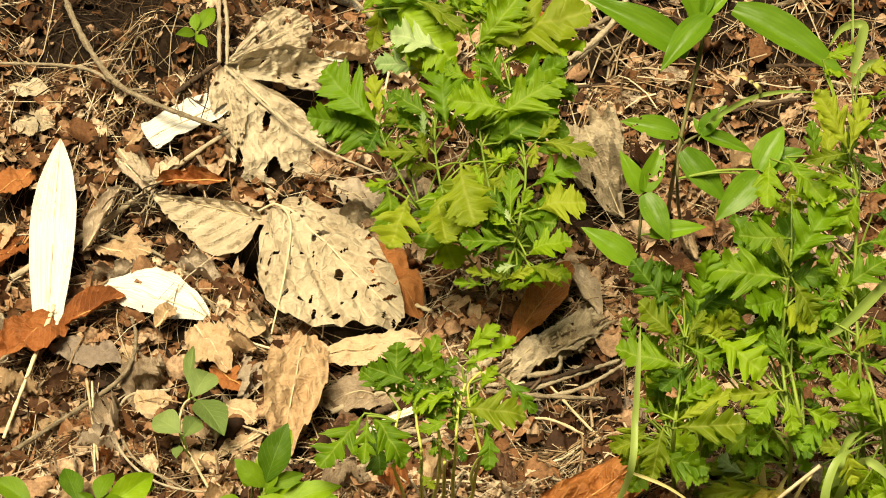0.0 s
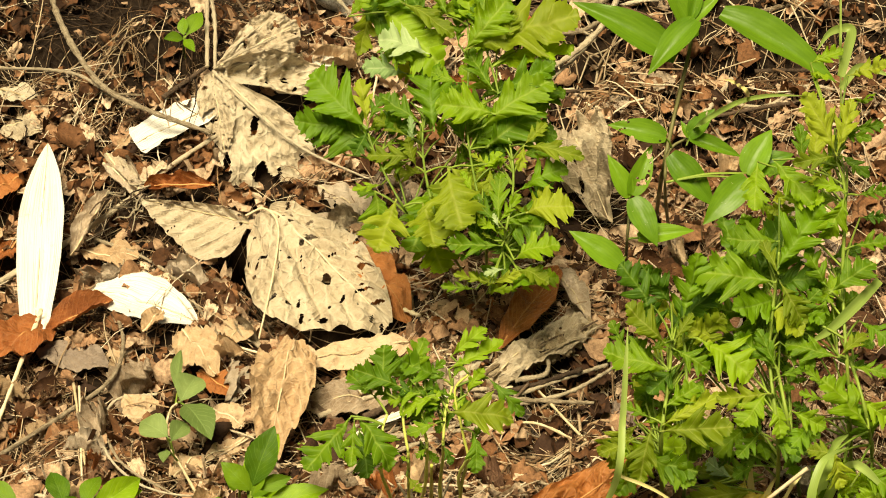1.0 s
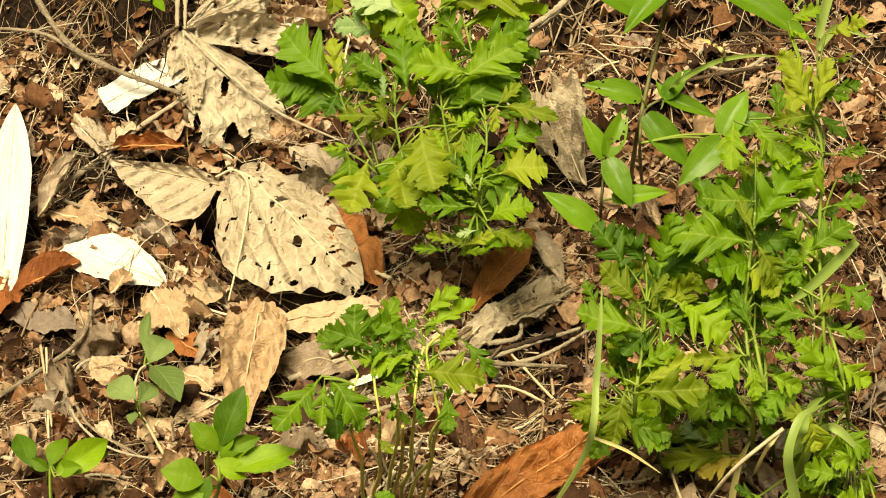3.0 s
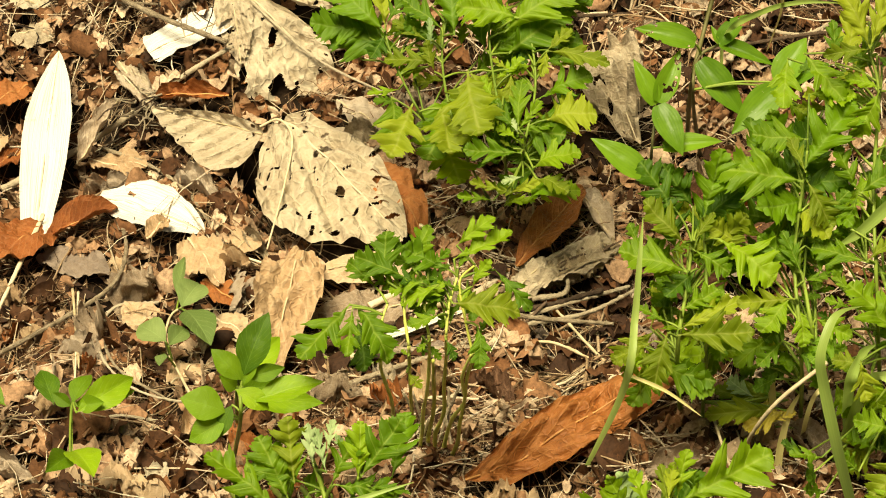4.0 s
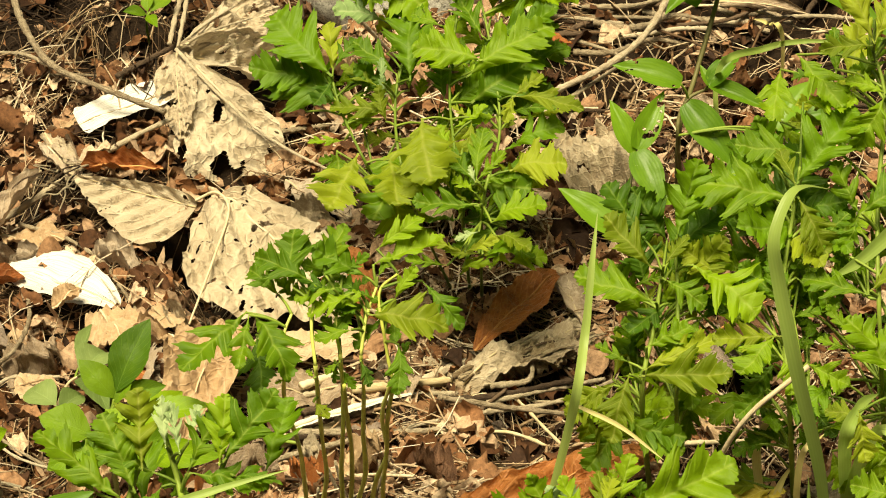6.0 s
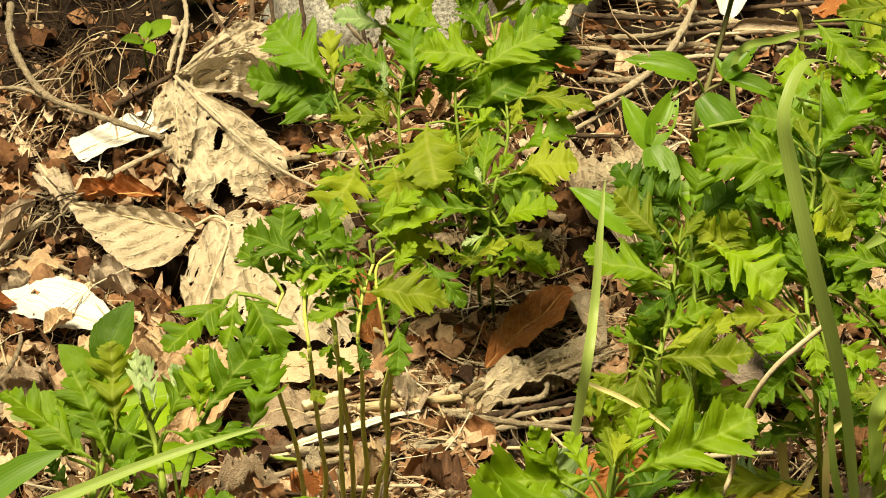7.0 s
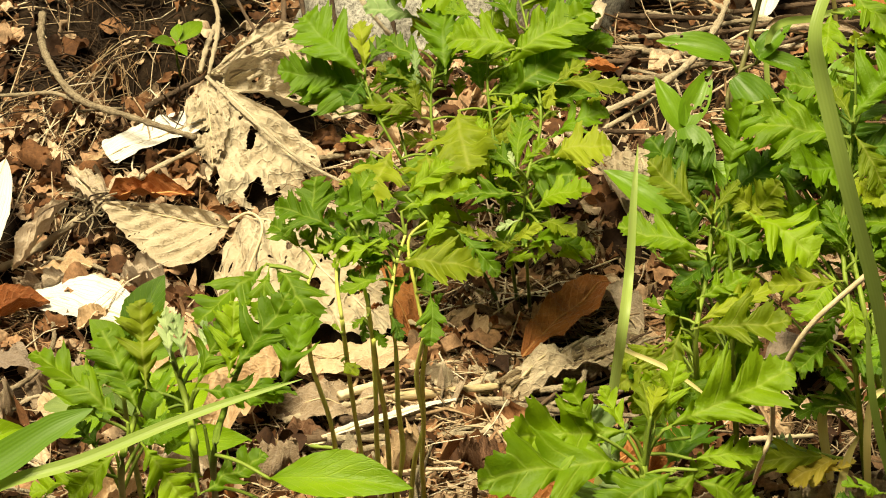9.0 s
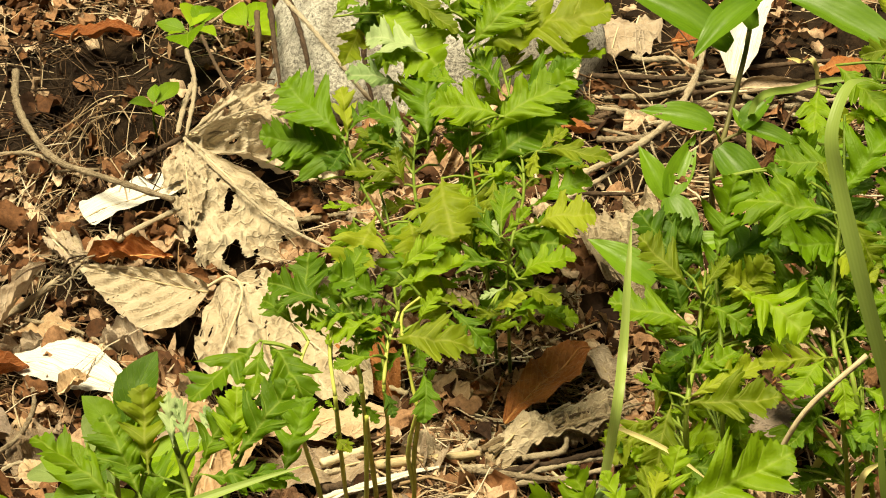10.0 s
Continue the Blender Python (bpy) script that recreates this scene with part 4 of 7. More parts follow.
twig([(-0.1687, 0.0239, 0.0243), (-0.1555, -0.0434, 0.0242)], 0.0007, 0.0006, M_STALK, "thin upright straw lying in the litter")
twig([(-0.1515, -0.0092, 0.0144), (-0.1543, 0.0013, 0.0202), (-0.1383, -0.0390, 0.0220), (-0.1101, -0.0636, 0.0213)], 0.0008, 0.0006, M_TWIG_PALE, "pale looping root lying in the litter")
twig([(-0.1433, -0.1067, 0.0195), (-0.1417, -0.0927, 0.0248), (-0.1332, -0.0835, 0.0263), (-0.1144, -0.0776, 0.0200)], 0.001, 0.0008, M_TWIG_PALE, "brown bent root lying in the litter")
twig([(-0.1267, -0.1323, 0.0208), (-0.1156, -0.0855, 0.0224)], 0.001, 0.0007, M_STALK, "pale straw lying in the litter")
twig([(-0.0520, -0.0229, 0.0212), (-0.0176, -0.0285, 0.0216)], 0.0009, 0.0007, M_STEM, "fallen green stalk lying in the litter")
twig([(-0.1901, 0.0723, 0.0367), (-0.1975, 0.0240, 0.0301), (-0.2054, -0.0215, 0.0211)], 0.0012, 0.0009, M_STALK, "pale straw stalk leaning by the white sheath")
twig([(-0.1656, 0.0220, 0.0240), (-0.1560, -0.0534, 0.0247)], 0.0006, 0.0005, M_STALK, "thin pale straw lying in the litter")
twig([(-0.2023, -0.0481, 0.0185), (-0.1847, -0.0629, 0.0232), (-0.1627, -0.0660, 0.0194)], 0.0013, 0.001, M_TWIG_PALE, "pale grey twig lying in the litter")
twig([(-0.2156, 0.0415, 0.0227), (-0.1967, 0.0714, 0.0305), (-0.1846, 0.0856, 0.0352)], 0.0009, 0.0008, M_TWIG_PALE, "pale thin twig lying in the litter")
twig([(-0.0927, 0.0509, 0.0304), (-0.0508, 0.0332, 0.0288)], 0.0007, 0.0005, M_STALK, "thin pale straw lying in the litter")


def rotten_branch(pts, radius, seed):
    """A short decayed branch with frayed, flaking fibres along it."""
    base = thing("rotten_branch", pts[0], "short frayed tan piece of rotten branch on the litter", "branch", "fallen twigs")
    part("core", tube(bmesh.new(), pts, radius, radius * 0.8, 18, 0.9, seed, 0.6, 18), M_ROTTEN, base)
    r = random.Random(seed)
    a, d = Vector(pts[0]), Vector(pts[-1]) - Vector(pts[0])
    side = d.cross(Vector((0, 0, 1))).normalized()
    for k in range(26):
        t, w = r.uniform(-0.05, 0.85), r.uniform(-1.1, 1.1)
        p = a + d * t + side * radius * w + Vector((0, 0, radius * 0.75 * math.sqrt(max(0.05, 1 - min(1, w * w) * 0.8))))
        q = p + d * r.uniform(0.15, 0.4) + side * r.uniform(-0.003, 0.003) + Vector((0, 0, r.uniform(-0.002, 0.003)))
        m = (p + q) / 2 + Vector((0, 0, r.uniform(0, 0.002)))
        part("fibre", tube(bmesh.new(), [p, m, q], r.uniform(0.0006, 0.0013), 0.0004, 5, 0.6, k), r.choice((M_ROTTEN, M_ROTTEN, M_TWIG_PALE, M_TWIG_DARK)), base)


rotten_branch([(0.0430, 0.0270, 0.0230), (0.0640, 0.0420, 0.0275), (0.0830, 0.0500, 0.0300), (0.1000, 0.0630, 0.0320)], 0.0066, 3)


def stick_heap(count, seed):
    """Dry sticks that lie much the same way beside the small mugwort."""
    r = random.Random(seed)
    kinds = [(M_TWIG, "grey brown dry stick in a loose heap"), (M_TWIG_PALE, "pale dry stick in a loose heap"), (M_STALK, "straw coloured dry stalk in a loose heap"), (M_TWIG_DARK, "dark brown dry stick in a loose heap")]
    for k in range(count):
        x, y = r.uniform(-0.03, 0.085), 0.0
        y = -0.02 + 0.48 * (x + 0.032) + r.gauss(0, 0.016)
        turn, long = math.atan2(0.48, 1) + r.gauss(0, 0.22), r.uniform(0.025, 0.075)
        dx, dy = math.cos(turn) * long / 2, math.sin(turn) * long / 2
        lift = r.uniform(0.003, 0.011)
        tip = r.gauss(0, 0.003)
        bow = r.gauss(0, 0.0025)
        pts = [(x - dx, y - dy, slope(x - dx, y - dy) + lift - tip), (x - bow, y + bow, slope(x, y) + lift), (x + dx, y + dy, slope(x + dx, y + dy) + lift + tip)]
        mat, words = kinds[k % 4]
        twig(pts, r.uniform(0.0009, 0.0021), r.uniform(0.0007, 0.0013), mat, words)


stick_heap(28, 8)


def back_sticks(count, seed):
    """Weathered sticks lying level on the dark bank behind the plants."""
    r = random.Random(seed)
    kinds = [(M_TWIG_DARK, "dark brown stick lying on the bare bank"), (M_TWIG, "weathered grey stick lying on the bare bank"), (M_TWIG_PALE, "thin pale stick lying on the bare bank")]
    for k in range(count):
        x, y = r.uniform(0.06, 0.25), r.uniform(0.22, 0.40)
        turn, long, lift = r.gauss(0.15, 0.45), r.uniform(0.04, 0.11), r.uniform(0.002, 0.010)
        dx, dy, bow = math.cos(turn) * long / 2, math.sin(turn) * long / 2, r.gauss(0, 0.004)
        pts = [(x - dx, y - dy, slope(x - dx, y - dy) + lift), (x - dx / 3, y - dy / 3 + bow, slope(x, y) + lift), (x + dx / 3, y + dy / 3 - bow, slope(x, y) + lift + 0.002), (x + dx, y + dy, slope(x + dx, y + dy) + lift)]
        mat, words = kinds[(0, 1, 0, 2, 1)[k % 5]]
        twig(pts, r.uniform(0.0010, 0.0022), r.uniform(0.0007, 0.0014), mat, words)


back_sticks(26, 5)
flake("wood_splinter", (-0.0250, -0.0150, 0.0200), (0.0300, 0.0150, 0.0250), 0.07, "white", strap, "bleached split splinter of wood in the stick heap", "wood", seed=60, wave=0.04, curl=0.8, veins_amp=0, fold=0, rib=True)
for pts in ([(-0.0890, 0.3900, 0.1250), (-0.0800, 0.3420, 0.1080), (-0.0730, 0.3200, 0.0850)], [(-0.0950, 0.3850, 0.1200), (-0.0880, 0.3350, 0.0980), (-0.0850, 0.3150, 0.0830)],
            [(-0.0760, 0.3560, 0.1380), (-0.0640, 0.3280, 0.1180), (-0.0560, 0.3100, 0.0850)], [(-0.0300, 0.3280, 0.1420), (-0.0330, 0.3220, 0.1150), (-0.0270, 0.3150, 0.0850)]):
    twig(pts, 0.0016, 0.0009, M_TWIG_DARK, "dark root hanging down beside the grey stone", "root", 0.6, 8, "root")


def dried_tendrils(place, size, count, seed):
    """A tangle of dried brown tendrils that hangs over the twigs."""
    base = thing("dried_tendrils", place, "tangled clump of dried brown tendrils over a twig", "tendrils", "fallen twigs")
    r = random.Random(seed)
    for k in range(count):
        p = Vector(place) + Vector((r.gauss(0, size * 0.3), r.gauss(0, size * 0.4), r.uniform(0, size * 0.3)))
        pts = [p]
        for _ in range(4):
            p = p + Vector((r.gauss(0, size * 0.22), r.gauss(-size * 0.12, size * 0.2), r.gauss(-size * 0.03, size * 0.10)))
            p.z = max(p.z, slope(p.x, p.y) + 0.002)
            pts.append(p)
        part("tendril", tube(bmesh.new(), pts, 0.0006, 0.0003, 4, 0.3, k, 1.0, 4), r.choice((M_TWIG_DARK, M_TWIG, M_TWIG)), base)


dried_tendrils((-0.1450, 0.1500, 0.0560), 0.022, 24, 4)
flake("fallen_leaf", (-0.1652, 0.1841, 0.0640), (-0.1441, 0.1541, 0.0580), 0.30, "bone", strap, "pale rolled strip of dead leaf on the twigs", "dead leaf", seed=61, wave=0.12, curl=1.4, fold=0.1, veins_amp=0.0, rib=True)


# ---------- the stone at the back ----------
def boulder(place, size, seed):
    bm = bmesh.new()
    bmesh.ops.create_icosphere(bm, subdivisions=5, radius=1)
    for v in bm.verts:
        p = v.co.copy()
        k = 1 + 0.22 * noise.noise(p * 1.3 + Vector((seed, 0, 0))) + 0.08 * noise.noise(p * 3.1) + 0.025 * noise.noise(p * 9)
        v.co = Vector((p.x * size[0], p.y * size[1], p.z * size[2])) * k
    ob = tagged(new("boulder", mesh_of(bm, "boulder", M_ROCK)), "pale speckled grey stone half buried in the bank", "stone")
    ob.matrix_world = pose(*place, 8, 6, 12)


boulder((-0.004, 0.408, 0.088), (0.088, 0.082, 0.080), 4.0)


# ---------- tall mugwort ----------

tall_mugwort = Plant("mugwort_plant", (0.045, 0.101, 0.031), "tall bright green mugwort with cut leaves", "plant", M_STEM, "mugwort plants")
tall_mugwort.stem(0.001, 0.0007, (0.045, 0.102, 0.028), (0.041, 0.041, 0.107), (0.033, 0.083, 0.138), (0.034, 0.120, 0.168), (0.031, 0.144, 0.187))
tall_mugwort.stem(0.001, 0.0007, (0.050, 0.100, 0.027), (0.051, 0.035, 0.104), (0.056, 0.063, 0.127), (0.049, 0.097, 0.153), (0.042, 0.120, 0.170))
tall_mugwort.stem(0.001, 0.0007, (0.038, 0.104, 0.028), (0.019, 0.045, 0.105), (0.010, 0.082, 0.132), (0.016, 0.112, 0.158), (0.007, 0.138, 0.177))
tall_mugwort.stem(0.001, 0.0007, (0.006, 0.160, 0.039), (0.002, 0.059, 0.106), (-0.012, 0.078, 0.124), (-0.018, 0.090, 0.135))
tall_mugwort.leaf("mug", (-0.018, 0.088, 0.138), (-0.047, 0.113, 0.151), .8, 0)
tall_mugwort.leaf("mug", (-0.018, 0.093, 0.137), (-0.023, 0.109, 0.153), .55, 2)
tall_mugwort.leaf("mug", (-0.018, 0.091, 0.140), (-0.010, 0.101, 0.150), .7, 0)
tall_mugwort.leaf("mug", (-0.018, 0.091, 0.135), (-0.024, 0.079, 0.129), .9, 0)
tall_mugwort.leaf("mug", (-0.003, 0.056, 0.116), (-0.012, 0.033, 0.102), 1.05, 2)
tall_mugwort.leaf("mug", (0.010, 0.056, 0.114), (0.015, 0.031, 0.104), 1.1, 2)
tall_mugwort.leaf("mug", (0.023, 0.062, 0.131), (0.029, 0.031, 0.115), 1.05, 2)
tall_mugwort.leaf("mug", (0.009, 0.078, 0.128), (-0.016, 0.079, 0.126), .62, 2)
tall_mugwort.leaf("mug", (0.003, 0.087, 0.134), (-0.013, 0.092, 0.142), .5, 2)
tall_mugwort.leaf("mug", (0.016, 0.082, 0.140), (0.015, 0.109, 0.162), .85, 0)
tall_mugwort.leaf("mug", (0.010, 0.089, 0.140), (-0.010, 0.098, 0.148), .7, 1)
tall_mugwort.leaf("mug", (0.047, 0.079, 0.152), (0.019, 0.086, 0.154), .95, 1)
tall_mugwort.leaf("mug", (0.046, 0.094, 0.157), (0.034, 0.113, 0.169), .65, 1)
tall_mugwort.leaf("mug", (0.048, 0.091, 0.157), (0.075, 0.097, 0.171), .65, 0)
tall_mugwort.leaf("mug", (0.049, 0.094, 0.153), (0.073, 0.090, 0.160), .5, 1)
tall_mugwort.leaf("mug", (0.033, 0.111, 0.172), (0.085, 0.114, 0.189), .78, 2)
tall_mugwort.leaf("mug", (-0.013, 0.140, 0.181), (0.021, 0.112, 0.166), .85, 1)
tall_mugwort.leaf("mug", (-0.010, 0.144, 0.177), (0.007, 0.116, 0.166), .5, 2)
tall_mugwort.leaf("mug", (0.042, 0.079, 0.132), (0.068, 0.091, 0.150), 1.0, 1)
tall_mugwort.leaf("mug", (0.061, 0.065, 0.142), (0.089, 0.054, 0.143), .42, 2)
tall_mugwort.leaf("mug", (0.061, 0.065, 0.142), (0.058, 0.053, 0.135), .6, 2)
tall_mugwort.leaf("mug", (0.061, 0.067, 0.141), (0.072, 0.076, 0.148), .6, 2)
tall_mugwort.leaf("mug", (0.057, 0.056, 0.120), (0.080, 0.061, 0.132), .85, 0)
tall_mugwort.leaf("mug", (0.061, 0.038, 0.119), (0.083, 0.037, 0.126), 1.15, 2)
tall_mugwort.leaf("mug", (0.048, 0.036, 0.114), (0.035, 0.050, 0.120), .5, 1)
tall_mugwort.leaf("mug", (0.048, 0.035, 0.115), (0.048, 0.057, 0.128), .5, 1)
tall_mugwort.leaf("mug", (0.048, 0.035, 0.115), (0.058, 0.048, 0.123), .5, 1)
tall_mugwort.leaf("mug", (0.048, 0.036, 0.114), (0.064, 0.038, 0.117), .55, 1)
tall_mugwort.leaf("mug", (0.050, 0.025, 0.108), (0.024, 0.027, 0.108), .62, 1)
tall_mugwort.leaf("mug", (0.055, 0.020, 0.103), (0.076, 0.020, 0.113), 1.0, 1)
tall_mugwort.leaf("mug", (0.057, 0.017, 0.099), (0.072, 0.010, 0.097), .95, 2)
tall_mugwort.leaf("mug", (0.048, 0.034, 0.110), (0.038, 0.040, 0.112), .7, 1)
tall_mugwort.leaf("mug", (0.043, 0.063, 0.132), (0.035, 0.069, 0.134), .5, 2)
tall_mugwort.leaf("mug", (0.044, 0.060, 0.132), (0.044, 0.051, 0.122), .55, 2)
tall_mugwort.leaf("mug", (0.044, 0.019, 0.090), (0.027, 0.020, 0.094), .45, 2)
tall_mugwort.leaf("mug", (0.045, 0.018, 0.090), (0.058, 0.015, 0.098), .5, 2)
tall_mugwort.leaf("mug", (0.031, 0.084, 0.131), (0.028, 0.099, 0.145), .8, 0)
tall_mugwort.leaf("mug", (0.033, 0.083, 0.128), (0.048, 0.089, 0.139), .8, 0)
tall_mugwort.leaf("mug", (0.007, 0.075, 0.123), (0.002, 0.081, 0.136), .6, 2)
tall_mugwort.leaf("mug", (-0.010, 0.070, 0.116), (-0.024, 0.064, 0.116), .5, 1)
tall_mugwort.leaf("mug", (0.036, 0.055, 0.119), (0.029, 0.062, 0.127), .6, 1)
tall_mugwort.leaf("mug", (0.005, 0.072, 0.142), (0.004, 0.079, 0.150), .5, 3)
tall_mugwort.leaf("mug", (0.048, 0.026, 0.118), (0.045, 0.030, 0.123), .5, 3)
tall_mugwort.leaf("mug", (0.051, 0.015, 0.101), (0.041, 0.019, 0.096), .5, 3)
tall_mugwort.leaf("mug", (0.025, 0.089, 0.143), (0.032, 0.095, 0.154), .8, 2)
tall_mugwort.leaf("mug", (0.036, 0.062, 0.127), (0.049, 0.067, 0.136), .7, 1)
tall_mugwort.leaf("mug", (0.013, 0.091, 0.150), (0.022, 0.101, 0.157), .7, 1)
tall_mugwort.leaf("mug", (0.041, 0.048, 0.121), (0.033, 0.041, 0.112), .7, 2)
tall_mugwort.leaf("mug", (0.014, 0.109, 0.170), (-0.011, 0.116, 0.173), .85, 3)
tall_mugwort.leaf("mug", (-0.001, 0.126, 0.191), (0.025, 0.115, 0.179), .45, 2)
tall_mugwort.leaf("mug", (0.031, 0.106, 0.173), (0.053, 0.122, 0.193), .8, 1)
tall_mugwort.leaf("mug", (0.008, 0.124, 0.185), (-0.016, 0.137, 0.195), .7, 1)
tall_mugwort.leaf("mug", (-0.028, 0.132, 0.179), (-0.016, 0.135, 0.192), .7, 1)
tall_mugwort.leaf("mug", (0.004, 0.122, 0.175), (-0.002, 0.108, 0.166), .9, 1)
tall_mugwort.leaf("mug", (0.028, 0.095, 0.161), (0.015, 0.101, 0.162), .8, 1)
tall_mugwort.leaf("mug", (0.040, 0.079, 0.144), (0.071, 0.092, 0.165), .7, 1)
tall_mugwort.leaf("mug", (0.053, 0.111, 0.176), (0.056, 0.117, 0.188), .9, 2)
tall_mugwort.leaf("mug", (0.040, 0.116, 0.184), (0.042, 0.129, 0.198), .8, 1)
tall_mugwort.leaf("mug", (0.023, 0.121, 0.185), (0.015, 0.134, 0.199), .8, 1)


# ---------- small mugwort ----------

small_mugwort = Plant("mugwort_plant", (0.012, -0.099, 0.016), "small mugwort clump on slender bare stems", "plant", M_STEM_PALE_LIT, "mugwort plants")
small_mugwort.stem(0.0014, 0.0010, (-0.002, -0.095, 0.012), (-0.004, -0.112, 0.038), (-0.004, -0.128, 0.061), (-0.004, -0.145, 0.084), (-0.008, -0.156, 0.108), (-0.006, -0.170, 0.129))
small_mugwort.stem(0.0014, 0.0010, (0.001, -0.090, 0.012), (0.001, -0.109, 0.037), (0.004, -0.125, 0.061), (0.004, -0.141, 0.084), (0.004, -0.156, 0.107), (0.004, -0.168, 0.128))
small_mugwort.stem(0.0014, 0.0010, (0.006, -0.088, 0.012), (0.008, -0.104, 0.038), (0.009, -0.121, 0.062), (0.011, -0.139, 0.085), (0.012, -0.151, 0.109), (0.012, -0.164, 0.131))
small_mugwort.stem(0.0014, 0.0010, (0.014, -0.088, 0.013), (0.014, -0.107, 0.038), (0.018, -0.122, 0.062), (0.018, -0.135, 0.085), (0.019, -0.148, 0.109), (0.019, -0.162, 0.130))
small_mugwort.stem(0.0014, 0.0010, (0.017, -0.090, 0.013), (0.019, -0.106, 0.037), (0.022, -0.122, 0.059), (0.027, -0.139, 0.080), (0.026, -0.152, 0.102), (0.030, -0.163, 0.122))
small_mugwort.stem(0.0014, 0.0010, (0.020, -0.095, 0.014), (0.024, -0.111, 0.037), (0.025, -0.127, 0.059), (0.027, -0.140, 0.081), (0.028, -0.152, 0.102), (0.031, -0.163, 0.122))
small_mugwort.stem(0.0014, 0.0010, (0.010, -0.085, 0.013), (0.011, -0.103, 0.036), (0.013, -0.121, 0.058), (0.014, -0.137, 0.080), (0.014, -0.155, 0.102), (0.014, -0.168, 0.121))
part("dry_stub", tube(bmesh.new(), [(0.013, -0.095, 0.014), (0.020, -0.088, 0.042)], 0.0011, 0.0006, 5, 0.4), M_TWIG, small_mugwort.ob, "brown withered stem stub")
part("dry_stub", tube(bmesh.new(), [(0.020, -0.079, 0.014), (0.019, -0.072, 0.040)], 0.0011, 0.0006, 5, 0.4), M_TWIG, small_mugwort.ob, "brown withered stem stub")
part("dry_stub", tube(bmesh.new(), [(0.020, -0.081, 0.014), (0.019, -0.088, 0.038)], 0.0011, 0.0006, 5, 0.4), M_TWIG, small_mugwort.ob, "brown withered stem stub")
part("dry_stub", tube(bmesh.new(), [(0.010, -0.078, 0.013), (0.003, -0.084, 0.045)], 0.0011, 0.0006, 5, 0.4), M_TWIG, small_mugwort.ob, "brown withered stem stub")
part("dry_stub", tube(bmesh.new(), [(0.016, -0.082, 0.014), (0.023, -0.091, 0.039)], 0.0011, 0.0006, 5, 0.4), M_TWIG, small_mugwort.ob, "brown withered stem stub")
part("dry_stub", tube(bmesh.new(), [(-0.003, -0.078, 0.013), (0.006, -0.086, 0.029)], 0.0011, 0.0006, 5, 0.4), M_TWIG, small_mugwort.ob, "brown withered stem stub")
part("dry_stub", tube(bmesh.new(), [(0.023, -0.098, 0.015), (0.018, -0.091, 0.039)], 0.0011, 0.0006, 5, 0.4), M_TWIG, small_mugwort.ob, "brown withered stem stub")
part("dry_stub", tube(bmesh.new(), [(0.013, -0.083, 0.014), (0.024, -0.081, 0.047)], 0.0011, 0.0006, 5, 0.4), M_TWIG, small_mugwort.ob, "brown withered stem stub")
part("dry_stub", tube(bmesh.new(), [(0.020, -0.085, 0.014), (0.016, -0.094, 0.029)], 0.0011, 0.0006, 5, 0.4), M_TWIG, small_mugwort.ob, "brown withered stem stub")
part("dry_stub", tube(bmesh.new(), [(-0.004, -0.085, 0.013), (-0.002, -0.097, 0.040)], 0.0011, 0.0006, 5, 0.4), M_TWIG, small_mugwort.ob, "brown withered stem stub")
part("dry_stub", tube(bmesh.new(), [(0.004, -0.085, 0.013), (0.011, -0.087, 0.032)], 0.0011, 0.0006, 5, 0.4), M_TWIG, small_mugwort.ob, "brown withered stem stub")
part("dry_stub", tube(bmesh.new(), [(0.008, -0.094, 0.014), (-0.002, -0.086, 0.026)], 0.0011, 0.0006, 5, 0.4), M_TWIG, small_mugwort.ob, "brown withered stem stub")
part("dry_stub", tube(bmesh.new(), [(0.016, -0.097, 0.014), (0.005, -0.093, 0.034)], 0.0011, 0.0006, 5, 0.4), M_TWIG, small_mugwort.ob, "brown withered stem stub")
part("dry_stub", tube(bmesh.new(), [(0.010, -0.078, 0.013), (-0.001, -0.086, 0.046)], 0.0011, 0.0006, 5, 0.4), M_TWIG, small_mugwort.ob, "brown withered stem stub")
part("dry_stub", tube(bmesh.new(), [(0.000, -0.095, 0.014), (0.011, -0.088, 0.033)], 0.0011, 0.0006, 5, 0.4), M_TWIG, small_mugwort.ob, "brown withered stem stub")
part("dry_stub", tube(bmesh.new(), [(0.005, -0.090, 0.014), (0.011, -0.100, 0.042)], 0.0011, 0.0006, 5, 0.4), M_TWIG, small_mugwort.ob, "brown withered stem stub")
small_mugwort.stem(0.0009, 0.0007, (-0.006, -0.170, 0.129), (-0.007, -0.166, 0.138), (-0.005, -0.162, 0.144))
small_mugwort.stem(0.0009, 0.0007, (0.004, -0.168, 0.128), (0.002, -0.163, 0.139), (0.002, -0.159, 0.147))
small_mugwort.stem(0.0009, 0.0007, (0.012, -0.164, 0.131), (0.010, -0.160, 0.140), (0.011, -0.156, 0.148))
small_mugwort.stem(0.0009, 0.0007, (0.019, -0.162, 0.130), (0.020, -0.157, 0.141), (0.023, -0.151, 0.151))
small_mugwort.stem(0.0009, 0.0007, (0.030, -0.163, 0.122), (0.027, -0.159, 0.134), (0.024, -0.152, 0.149), (0.030, -0.148, 0.155))
small_mugwort.leaf("mug", (-0.020, -0.164, 0.145), (-0.036, -0.185, 0.133), .8, 1)
small_mugwort.leaf("mug", (-0.018, -0.163, 0.144), (-0.004, -0.179, 0.129), .8, 1)
small_mugwort.leaf("mug", (-0.019, -0.166, 0.145), (-0.020, -0.184, 0.135), .6, 1)
small_mugwort.leaf("mug", (-0.005, -0.157, 0.151), (-0.008, -0.145, 0.166), .9, 1)
